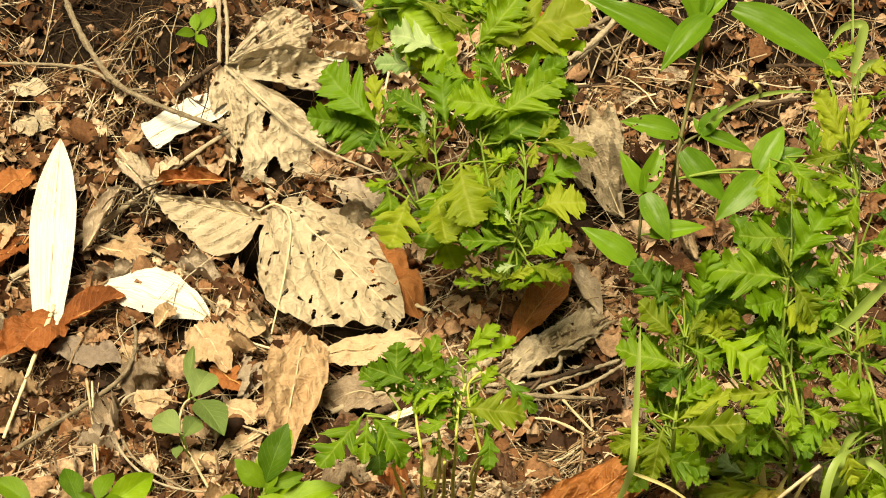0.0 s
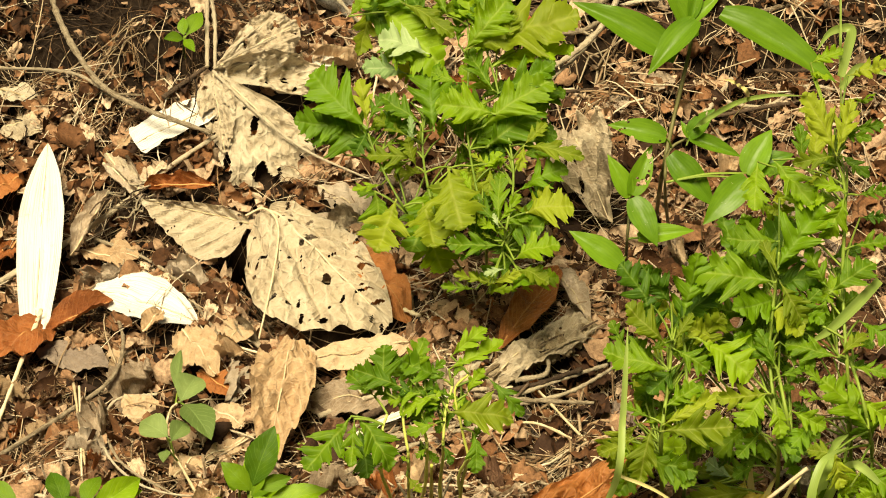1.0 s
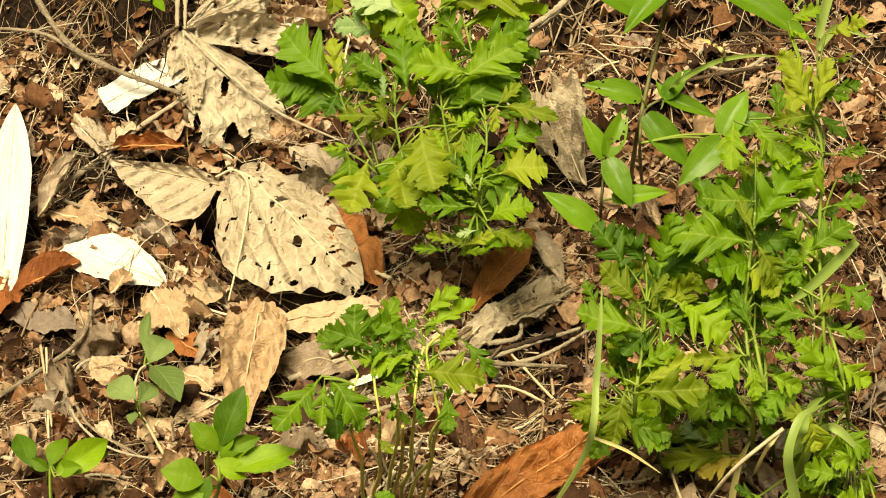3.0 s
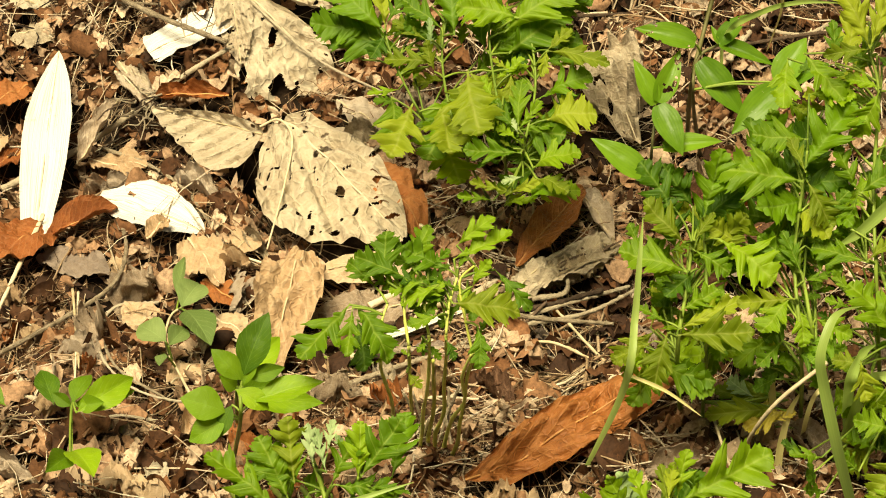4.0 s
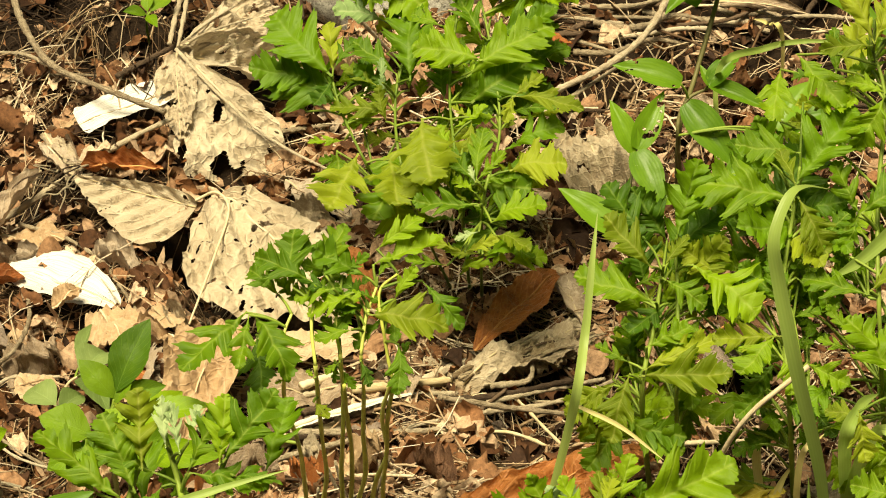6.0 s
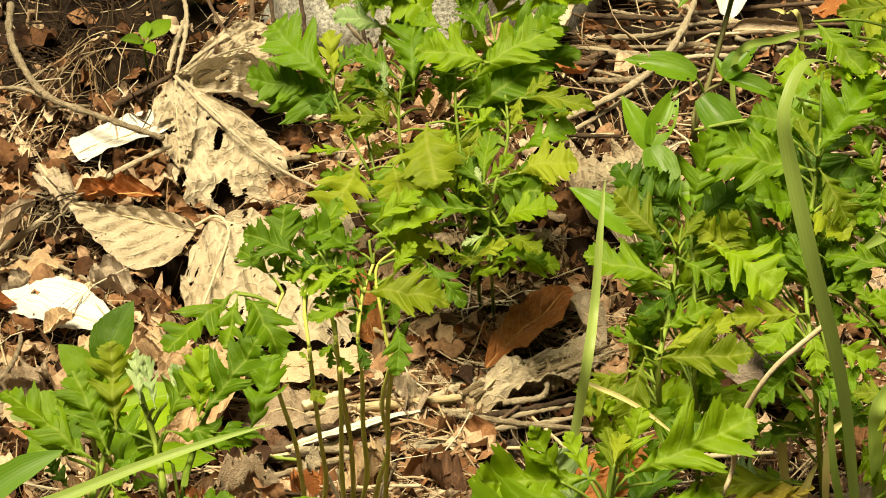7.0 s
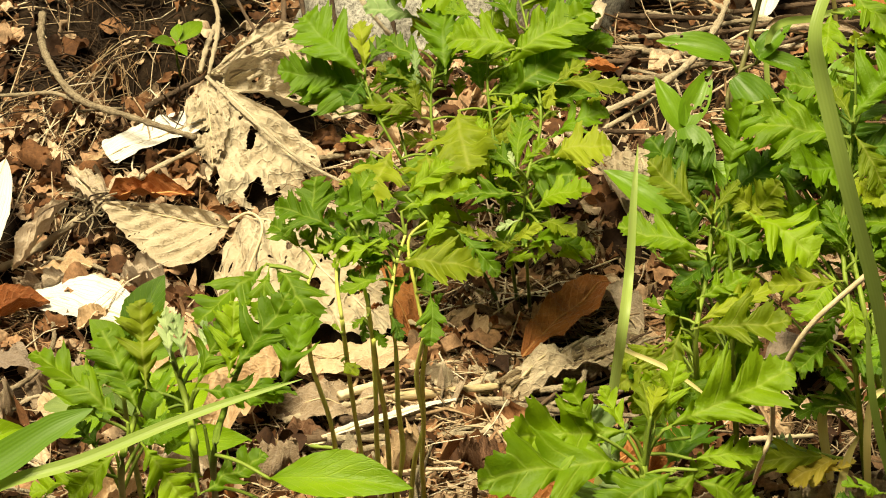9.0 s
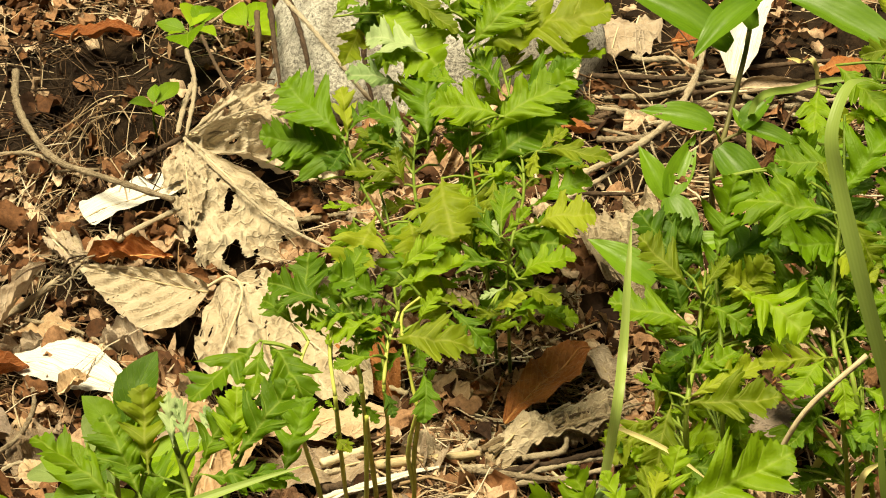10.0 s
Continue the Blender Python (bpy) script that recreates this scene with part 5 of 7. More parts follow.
small_mugwort.leaf("mug", (0.001, -0.156, 0.154), (-0.018, -0.152, 0.159), .7, 1)
small_mugwort.leaf("mug", (0.004, -0.152, 0.156), (0.011, -0.142, 0.168), .8, 1)
small_mugwort.leaf("mug", (0.009, -0.159, 0.153), (-0.004, -0.158, 0.149), .75, 1)
small_mugwort.leaf("mug", (0.016, -0.159, 0.152), (0.001, -0.161, 0.145), .65, 1)
small_mugwort.leaf("mug", (0.011, -0.152, 0.155), (0.019, -0.147, 0.161), .6, 0)
small_mugwort.leaf("mug", (0.021, -0.149, 0.158), (0.043, -0.139, 0.166), .62, 1)
small_mugwort.leaf("mug", (0.022, -0.145, 0.162), (0.036, -0.137, 0.171), .6, 1)
small_mugwort.leaf("mug", (0.021, -0.163, 0.146), (0.047, -0.164, 0.144), .85, 2)
small_mugwort.leaf("mug", (0.016, -0.163, 0.140), (0.005, -0.167, 0.136), .8, 1)
small_mugwort.leaf("mug", (0.038, -0.146, 0.152), (0.053, -0.157, 0.142), .55, 0)
small_mugwort.leaf("mug", (0.029, -0.151, 0.146), (0.035, -0.147, 0.157), .6, 1)
small_mugwort.leaf("mug", (0.032, -0.164, 0.136), (0.034, -0.174, 0.123), .7, 0)
small_mugwort.leaf("mug", (0.000, -0.158, 0.149), (0.010, -0.154, 0.152), .8, 1)
small_mugwort.leaf("mug", (-0.007, -0.152, 0.157), (-0.015, -0.157, 0.152), .6, 1)
small_mugwort.leaf("mug", (0.003, -0.149, 0.161), (-0.006, -0.146, 0.165), .7, 0)
small_mugwort.leaf("mug", (0.008, -0.160, 0.145), (0.017, -0.155, 0.150), .8, 1)
small_mugwort.leaf("mug", (-0.006, -0.172, 0.124), (-0.009, -0.173, 0.123), .7, 1)
small_mugwort.leaf("mug", (0.004, -0.170, 0.124), (0.001, -0.169, 0.126), .7, 1)
small_mugwort.leaf("mug", (0.003, -0.164, 0.112), (0.009, -0.174, 0.112), .6, 2)
small_mugwort.leaf("mug", (0.012, -0.165, 0.128), (0.008, -0.168, 0.125), .7, 1)
small_mugwort.leaf("mug", (0.019, -0.163, 0.128), (0.023, -0.166, 0.121), .7, 0)
small_mugwort.leaf("mug", (0.030, -0.161, 0.127), (0.035, -0.157, 0.133), .7, 0)
small_mugwort.leaf("mug", (0.031, -0.162, 0.124), (0.032, -0.164, 0.120), .6, 0)
small_mugwort.leaf("mug", (0.020, -0.154, 0.147), (0.011, -0.153, 0.154), .7, 0)
small_mugwort.leaf("mug", (0.018, -0.157, 0.142), (0.009, -0.157, 0.146), .8, 1)
small_mugwort.leaf("mug", (0.027, -0.153, 0.145), (0.018, -0.154, 0.149), .7, 1)
small_mugwort.leaf("mug", (0.020, -0.151, 0.154), (0.002, -0.151, 0.164), .8, 0)
small_mugwort.leaf("mug", (0.009, -0.156, 0.150), (-0.005, -0.157, 0.155), .8, 0)
small_mugwort.leaf("mug", (0.023, -0.150, 0.154), (0.027, -0.146, 0.160), .6, 1)
small_mugwort.leaf("mug", (0.029, -0.152, 0.147), (0.024, -0.155, 0.142), .8, 1)


# ---------- mugworts in the thicket ----------

thicket_mugwort = Plant("mugwort_plant", (0.135, -0.045, 0.022), "leafy mugwort growing in a dense thicket", "plant", M_STEM, "mugwort plants")
thicket_mugwort.stem(0.0016, 0.001, (0.126, -0.072, 0.024), (0.117, -0.128, 0.102), (0.120, -0.115, 0.124), (0.122, -0.104, 0.141))
thicket_mugwort.stem(0.0014, 0.0009, (0.135, -0.081, 0.025), (0.129, -0.126, 0.107), (0.128, -0.110, 0.133), (0.126, -0.099, 0.150))
thicket_mugwort.leaf("mug", (0.126, -0.106, 0.155), (0.130, -0.095, 0.180), .85, 0)
thicket_mugwort.leaf("mug", (0.118, -0.114, 0.147), (0.100, -0.109, 0.161), .75, 2)
thicket_mugwort.leaf("mug", (0.120, -0.119, 0.136), (0.092, -0.116, 0.140), .75, 1)
thicket_mugwort.leaf("mug", (0.122, -0.112, 0.147), (0.130, -0.104, 0.155), .6, 2)
thicket_mugwort.leaf("mug", (0.122, -0.111, 0.142), (0.137, -0.116, 0.136), .9, 1)
thicket_mugwort.leaf("mug", (0.132, -0.111, 0.148), (0.155, -0.122, 0.138), 1.05, 1)
thicket_mugwort.leaf("mug", (0.117, -0.129, 0.123), (0.132, -0.120, 0.128), .85, 1)
thicket_mugwort.leaf("mug", (0.115, -0.136, 0.115), (0.145, -0.139, 0.120), .7, 2)
thicket_mugwort.leaf("mug", (0.116, -0.132, 0.115), (0.142, -0.124, 0.125), .45, 2)
thicket_mugwort.leaf("mug", (0.112, -0.132, 0.114), (0.107, -0.140, 0.092), .75, 2)
thicket_mugwort.leaf("mug", (0.107, -0.130, 0.108), (0.091, -0.133, 0.101), .65, 2)
thicket_mugwort.leaf("mug", (0.112, -0.126, 0.115), (0.100, -0.123, 0.119), .65, 1)
thicket_mugwort.leaf("mug", (0.130, -0.120, 0.121), (0.136, -0.136, 0.105), .6, 1)
thicket_mugwort.leaf("mug", (0.125, -0.108, 0.131), (0.113, -0.121, 0.125), .8, 0)
thicket_mugwort.leaf("mug", (0.130, -0.101, 0.136), (0.143, -0.106, 0.154), .8, 2)
thicket_mugwort.leaf("mug", (0.137, -0.112, 0.128), (0.126, -0.126, 0.119), .8, 1)
thicket_mugwort.leaf("mug", (0.114, -0.109, 0.132), (0.106, -0.108, 0.144), .7, 1)

bushy_mugwort = Plant("mugwort_plant", (0.192, -0.035, 0.015), "bushy mugwort with bright young tips", "plant", M_STEM, "mugwort plants")
bushy_mugwort.stem(0.0014, 0.0009, (0.182, -0.067, 0.016), (0.169, -0.132, 0.105), (0.165, -0.110, 0.139), (0.168, -0.093, 0.167), (0.169, -0.087, 0.178))
bushy_mugwort.stem(0.0013, 0.001, (0.195, -0.064, 0.014), (0.174, -0.130, 0.110), (0.169, -0.116, 0.131), (0.167, -0.113, 0.135))
bushy_mugwort.leaf("mug", (0.167, -0.101, 0.171), (0.133, -0.098, 0.176), .78, 1)
bushy_mugwort.leaf("mug", (0.166, -0.118, 0.138), (0.150, -0.110, 0.148), .72, 1)
bushy_mugwort.leaf("mug", (0.167, -0.121, 0.138), (0.160, -0.110, 0.151), .55, 1)
bushy_mugwort.leaf("mug", (0.165, -0.128, 0.130), (0.142, -0.131, 0.129), .62, 2)
bushy_mugwort.leaf("mug", (0.162, -0.128, 0.130), (0.153, -0.138, 0.119), 1.05, 1)
bushy_mugwort.leaf("mug", (0.166, -0.126, 0.125), (0.170, -0.135, 0.112), .75, 1)
bushy_mugwort.leaf("mug", (0.168, -0.121, 0.134), (0.179, -0.120, 0.137), .5, 1)
bushy_mugwort.leaf("mug", (0.168, -0.104, 0.173), (0.178, -0.109, 0.155), .85, 2)
bushy_mugwort.leaf("mug", (0.167, -0.104, 0.177), (0.160, -0.089, 0.184), .5, 2)
bushy_mugwort.leaf("mug", (0.167, -0.096, 0.174), (0.185, -0.083, 0.199), .8, 0)
bushy_mugwort.leaf("mug", (0.169, -0.086, 0.183), (0.147, -0.088, 0.183), .85, 1)
bushy_mugwort.leaf("mug", (0.169, -0.072, 0.197), (0.186, -0.081, 0.202), .8, 1)
bushy_mugwort.leaf("mug", (0.165, -0.096, 0.154), (0.179, -0.111, 0.152), .95, 2)
bushy_mugwort.leaf("mug", (0.142, -0.102, 0.140), (0.128, -0.106, 0.151), .8, 2)
bushy_mugwort.leaf("mug", (0.169, -0.108, 0.144), (0.183, -0.119, 0.139), .7, 1)
bushy_mugwort.leaf("mug", (0.161, -0.130, 0.110), (0.151, -0.138, 0.103), .8, 1)
bushy_mugwort.leaf("mug", (0.167, -0.130, 0.104), (0.178, -0.140, 0.105), .7, 0)
bushy_mugwort.leaf("mug", (0.174, -0.126, 0.119), (0.188, -0.134, 0.116), .8, 1)
bushy_mugwort.leaf("mug", (0.160, -0.105, 0.135), (0.143, -0.116, 0.137), .8, 0)
bushy_mugwort.leaf("mug", (0.164, -0.086, 0.174), (0.153, -0.083, 0.193), .7, 1)
bushy_mugwort.leaf("mug", (0.174, -0.094, 0.159), (0.188, -0.109, 0.157), .7, 0)

young_mugwort = Plant("mugwort_plant", (0.223, -0.030, 0.012), "mugwort with bright feathery young leaves", "plant", M_STEM, "mugwort plants")
young_mugwort.stem(0.0014, 0.0009, (0.220, -0.066, 0.012), (0.200, -0.124, 0.124), (0.197, -0.097, 0.167), (0.198, -0.076, 0.201), (0.193, -0.066, 0.216))
young_mugwort.stem(0.0013, 0.001, (0.231, -0.065, 0.011), (0.209, -0.132, 0.112), (0.201, -0.116, 0.137), (0.195, -0.113, 0.140))
young_mugwort.leaf("mug", (0.192, -0.079, 0.223), (0.178, -0.067, 0.246), .6, 2)
young_mugwort.leaf("mug", (0.192, -0.077, 0.222), (0.174, -0.081, 0.220), .55, 2)
young_mugwort.leaf("mug", (0.192, -0.077, 0.222), (0.200, -0.060, 0.239), .5, 2)
young_mugwort.leaf("mug", (0.197, -0.083, 0.205), (0.188, -0.090, 0.188), .85, 1)
young_mugwort.leaf("mug", (0.198, -0.080, 0.205), (0.184, -0.077, 0.208), .65, 1)
young_mugwort.leaf("mug", (0.202, -0.081, 0.204), (0.215, -0.081, 0.207), .7, 1)
young_mugwort.leaf("mug", (0.190, -0.106, 0.169), (0.208, -0.098, 0.179), .85, 1)
young_mugwort.leaf("mug", (0.190, -0.103, 0.167), (0.185, -0.110, 0.155), .7, 1)
young_mugwort.leaf("mug", (0.191, -0.099, 0.165), (0.180, -0.093, 0.181), .75, 1)
young_mugwort.leaf("mug", (0.194, -0.122, 0.145), (0.173, -0.113, 0.147), .62, 1)
young_mugwort.leaf("mug", (0.194, -0.123, 0.147), (0.206, -0.114, 0.152), .6, 2)
young_mugwort.leaf("mug", (0.198, -0.121, 0.140), (0.215, -0.124, 0.138), .6, 1)
young_mugwort.leaf("mug", (0.207, -0.141, 0.120), (0.189, -0.132, 0.140), .85, 1)
young_mugwort.leaf("mug", (0.193, -0.144, 0.108), (0.182, -0.139, 0.107), .95, 2)
young_mugwort.leaf("mug", (0.192, -0.145, 0.111), (0.196, -0.149, 0.094), .85, 2)
young_mugwort.leaf("mug", (0.189, -0.128, 0.126), (0.178, -0.126, 0.128), .6, 1)
young_mugwort.leaf("mug", (0.189, -0.125, 0.131), (0.180, -0.120, 0.138), .5, 1)
young_mugwort.leaf("mug", (0.204, -0.104, 0.153), (0.218, -0.117, 0.150), .8, 0)
young_mugwort.leaf("mug", (0.201, -0.090, 0.183), (0.215, -0.093, 0.188), .8, 1)
young_mugwort.leaf("mug", (0.203, -0.129, 0.128), (0.218, -0.135, 0.120), .8, 1)
young_mugwort.leaf("mug", (0.203, -0.145, 0.102), (0.218, -0.151, 0.094), .9, 1)
young_mugwort.leaf("mug", (0.190, -0.103, 0.143), (0.178, -0.106, 0.160), .7, 0)
young_mugwort.leaf("mug", (0.185, -0.125, 0.112), (0.173, -0.138, 0.107), .8, 0)
young_mugwort.leaf("mug", (0.193, -0.060, 0.226), (0.207, -0.069, 0.226), .6, 1)
young_mugwort.leaf("mug", (0.199, -0.045, 0.244), (0.214, -0.052, 0.254), .7, 2)
young_mugwort.leaf("mug", (0.166, -0.065, 0.213), (0.181, -0.082, 0.202), .7, 1)
young_mugwort.leaf("mug", (0.177, -0.105, 0.155), (0.185, -0.100, 0.166), .8, 1)
young_mugwort.leaf("mug", (0.207, -0.153, 0.082), (0.192, -0.151, 0.084), 1.0, 1)
young_mugwort.leaf("mug", (0.217, -0.160, 0.076), (0.201, -0.167, 0.058), .95, 2)
young_mugwort.leaf("mug", (0.224, -0.163, 0.069), (0.207, -0.158, 0.074), .9, 1)
young_mugwort.leaf("mug", (0.180, -0.150, 0.064), (0.167, -0.157, 0.069), .9, 1)
young_mugwort.leaf("mug", (0.220, -0.148, 0.093), (0.204, -0.150, 0.087), .9, 1)
young_mugwort.leaf("mug", (0.201, -0.142, 0.088), (0.213, -0.145, 0.096), .8, 1)
young_mugwort.leaf("mug", (0.195, -0.157, 0.062), (0.185, -0.157, 0.072), .8, 1)
young_mugwort.leaf("mug", (0.215, -0.167, 0.061), (0.199, -0.171, 0.052), .9, 1)
thicket_mugwort.leaf("mug", (0.169, -0.108, 0.058), (0.152, -0.112, 0.050), .8, 4)
thicket_mugwort.leaf("mug", (0.166, -0.107, 0.058), (0.135, -0.110, 0.056), .5, 2)
thicket_mugwort.leaf("mug", (0.159, -0.111, 0.053), (0.172, -0.108, 0.057), .5, 4)
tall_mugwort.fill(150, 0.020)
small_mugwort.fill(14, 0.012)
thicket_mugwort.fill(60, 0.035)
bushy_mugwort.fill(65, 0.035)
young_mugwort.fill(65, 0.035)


# ---------- plants at the front ----------

front_mugwort = Plant("mugwort_plant", (0.103, -0.087, 0.027), "front mugwort with broad bright leaves and a pale bud", "plant", M_STEM, "mugwort plants")
front_mugwort.stem(0.002, 0.0014, (0.101, -0.116, 0.022), (0.101, -0.285, 0.123), (0.102, -0.280, 0.135), (0.103, -0.277, 0.143))
front_mugwort.leaf("mug", (0.098, -0.290, 0.144), (0.068, -0.306, 0.149), .7, 1)
front_mugwort.leaf("mug", (0.089, -0.296, 0.145), (0.081, -0.296, 0.160), .6, 1)
front_mugwort.leaf("mug", (0.097, -0.291, 0.143), (0.090, -0.282, 0.153), .55, 1)
front_mugwort.leaf("mug", (0.106, -0.289, 0.144), (0.139, -0.275, 0.157), .7, 1)
front_mugwort.leaf("mug", (0.107, -0.284, 0.143), (0.109, -0.276, 0.158), .7, 1)
front_mugwort.leaf("mug", (0.104, -0.291, 0.145), (0.105, -0.278, 0.154), .45, 2)
front_mugwort.leaf("mug", (0.103, -0.293, 0.146), (0.101, -0.279, 0.154), .45, 2)
front_mugwort.leaf("mug", (0.103, -0.294, 0.150), (0.104, -0.279, 0.152), .5, 2)
front_mugwort.leaf("mug", (0.100, -0.297, 0.138), (0.062, -0.316, 0.139), .6, 1)
front_mugwort.leaf("mug", (0.098, -0.295, 0.132), (0.082, -0.297, 0.119), .8, 3)
front_mugwort.leaf("mug", (0.110, -0.299, 0.137), (0.090, -0.314, 0.128), .8, 1)
front_mugwort.leaf("mug", (0.116, -0.298, 0.137), (0.103, -0.293, 0.118), .9, 1)
front_mugwort.leaf("mug", (0.114, -0.285, 0.134), (0.132, -0.281, 0.134), .7, 1)
front_mugwort.leaf("mug", (0.115, -0.296, 0.133), (0.131, -0.287, 0.121), .9, 1)
front_mugwort.leaf("mug", (0.095, -0.288, 0.134), (0.086, -0.288, 0.139), .6, 3)
front_mugwort.leaf("mug", (0.096, -0.268, 0.118), (0.087, -0.270, 0.141), .8, 3)

silvery_mugwort = Plant("mugwort_plant", (-0.075, -0.069, 0.014), "front mugwort with silvery undersides showing", "plant", M_STEM, "mugwort plants")
silvery_mugwort.stem(0.0018, 0.0011, (-0.061, -0.114, 0.013), (-0.019, -0.303, 0.135), (-0.022, -0.296, 0.151), (-0.027, -0.290, 0.164))
silvery_mugwort.stem(0.0016, 0.001, (-0.079, -0.116, 0.013), (-0.040, -0.301, 0.131), (-0.037, -0.296, 0.145), (-0.033, -0.291, 0.158))
silvery_mugwort.stem(0.0016, 0.001, (-0.047, -0.113, 0.013), (-0.014, -0.304, 0.136), (-0.011, -0.298, 0.152), (-0.007, -0.294, 0.163))
silvery_mugwort.leaf("mug", (-0.032, -0.300, 0.157), (-0.035, -0.290, 0.177), .8, 2)
silvery_mugwort.leaf("mug", (-0.034, -0.301, 0.150), (-0.044, -0.291, 0.169), .8, 1)
silvery_mugwort.leaf("mug", (-0.036, -0.305, 0.149), (-0.063, -0.296, 0.163), .62, 1)
silvery_mugwort.leaf("mug", (-0.028, -0.296, 0.154), (-0.046, -0.294, 0.161), .8, 1)
silvery_mugwort.leaf("mug", (-0.025, -0.300, 0.165), (-0.028, -0.291, 0.176), .45, 3)
silvery_mugwort.leaf("mug", (-0.020, -0.305, 0.166), (-0.025, -0.292, 0.175), .4, 3)
silvery_mugwort.leaf("mug", (-0.019, -0.301, 0.157), (-0.011, -0.295, 0.174), .75, 1)
silvery_mugwort.leaf("mug", (-0.018, -0.301, 0.158), (0.004, -0.305, 0.158), .7, 1)
silvery_mugwort.leaf("mug", (-0.008, -0.303, 0.163), (0.005, -0.295, 0.182), .75, 1)
silvery_mugwort.leaf("mug", (-0.009, -0.303, 0.162), (-0.008, -0.294, 0.179), .7, 1)
silvery_mugwort.leaf("mug", (-0.005, -0.303, 0.159), (0.009, -0.306, 0.159), .4, 1)
silvery_mugwort.leaf("mug", (-0.033, -0.307, 0.145), (-0.021, -0.311, 0.130), 1.0, 1)
silvery_mugwort.leaf("mug", (-0.040, -0.304, 0.140), (-0.052, -0.306, 0.128), .9, 1)
silvery_mugwort.leaf("mug", (-0.016, -0.317, 0.134), (-0.000, -0.310, 0.143), .8, 1)
silvery_mugwort.leaf("mug", (-0.027, -0.296, 0.150), (-0.032, -0.304, 0.144), .9, 0)
silvery_mugwort.leaf("mug", (-0.046, -0.296, 0.146), (-0.055, -0.295, 0.154), .8, 1)
silvery_mugwort.leaf("mug", (-0.012, -0.299, 0.165), (-0.017, -0.294, 0.174), .4, 3)
silvery_mugwort.leaf("mug", (-0.048, -0.305, 0.134), (-0.064, -0.304, 0.128), .8, 1)
silvery_mugwort.leaf("oval", (0.004, -0.325, 0.143), (0.043, -0.333, 0.145), .36, 2, jitter=0.1)

ovate_weed = Plant("weed", (-0.081, -0.078, 0.014), "leafy weed with plain oval leaves", "plant", M_STEM, "weeds")
ovate_weed.stem(0.0014, 0.001, (-0.078, -0.092, 0.012), (-0.064, -0.184, 0.100), (-0.065, -0.175, 0.115))
ovate_weed.leaf("oval", (-0.063, -0.180, 0.118), (-0.053, -0.166, 0.141), .5, 0)
ovate_weed.leaf("oval", (-0.062, -0.180, 0.118), (-0.046, -0.176, 0.121), .45, 0)
ovate_weed.leaf("oval", (-0.063, -0.181, 0.117), (-0.076, -0.176, 0.129), .55, 0)
ovate_weed.leaf("oval", (-0.060, -0.185, 0.109), (-0.030, -0.177, 0.115), .4, 2)
ovate_weed.leaf("oval", (-0.069, -0.188, 0.106), (-0.088, -0.187, 0.112), .75, 0)
ovate_weed.leaf("oval", (-0.067, -0.186, 0.109), (-0.072, -0.193, 0.097), .5, 0)
ovate_weed.leaf("oval", (-0.066, -0.183, 0.114), (-0.052, -0.185, 0.106), .6, 2)
ovate_weed.leaf("oval", (-0.069, -0.189, 0.103), (-0.084, -0.195, 0.096), .7, 2)
ovate_weed.leaf("oval", (-0.063, -0.182, 0.115), (-0.057, -0.175, 0.126), .5, 0)

low_weed = Plant("weed", (-0.156, -0.073, 0.014), "low weed with light green oval leaves", "plant", M_STEM, "weeds")
low_weed.stem(0.0012, 0.0009, (-0.154, -0.080, 0.012), (-0.151, -0.095, 0.035), (-0.148, -0.104, 0.050))
low_weed.leaf("oval", (-0.145, -0.116, 0.051), (-0.122, -0.093, 0.055), 0.45, 2)
low_weed.leaf("oval", (-0.147, -0.109, 0.051), (-0.141, -0.092, 0.055), 0.6, 0)
low_weed.leaf("oval", (-0.145, -0.111, 0.051), (-0.132, -0.114, 0.056), 0.6, 0)
low_weed.leaf("oval", (-0.147, -0.111, 0.051), (-0.156, -0.108, 0.056), 0.6, 0)
low_weed.leaf("oval", (-0.142, -0.145, 0.052), (-0.128, -0.173, 0.059), 0.5, 2)
low_weed.leaf("oval", (-0.142, -0.149, 0.053), (-0.149, -0.170, 0.059), 0.5, 0)

creeping_seedling = Plant("seedling", (-0.098, -0.058, 0.013), "grey green seedling on a pale creeping stem", "plant", M_STALK, "weeds")
creeping_seedling.stem(0.0011, 0.0008, (-0.096, -0.063, 0.013), (-0.106, -0.051, 0.025), (-0.116, -0.030, 0.030), (-0.116, -0.011, 0.033), (-0.110, -0.006, 0.036))
creeping_seedling.leaf("oval", (-0.111, -0.010, 0.037), (-0.104, 0.011, 0.038), 0.75, 1)
creeping_seedling.leaf("oval", (-0.109, -0.011, 0.037), (-0.093, -0.042, 0.038), 0.5, 1)
creeping_seedling.leaf("oval", (-0.114, -0.040, 0.038), (-0.129, -0.025, 0.037), 0.7, 1)
creeping_seedling.leaf("oval", (-0.113, -0.043, 0.038), (-0.107, -0.026, 0.037), 0.6, 1)
creeping_seedling.leaf("oval", (-0.114, -0.051, 0.039), (-0.115, -0.061, 0.039), 0.6, 1)
creeping_seedling.leaf("oval", (-0.113, -0.001, 0.036), (-0.113, 0.029, 0.042), 0.22, 1)

bottom_weed = Plant("weed", (-0.066, -0.051, 0.013), "pale green weed with upright oval leaves", "plant", M_STEM, "weeds")
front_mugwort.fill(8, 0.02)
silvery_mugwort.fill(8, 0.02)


# ---------- sprouts on the hump ----------

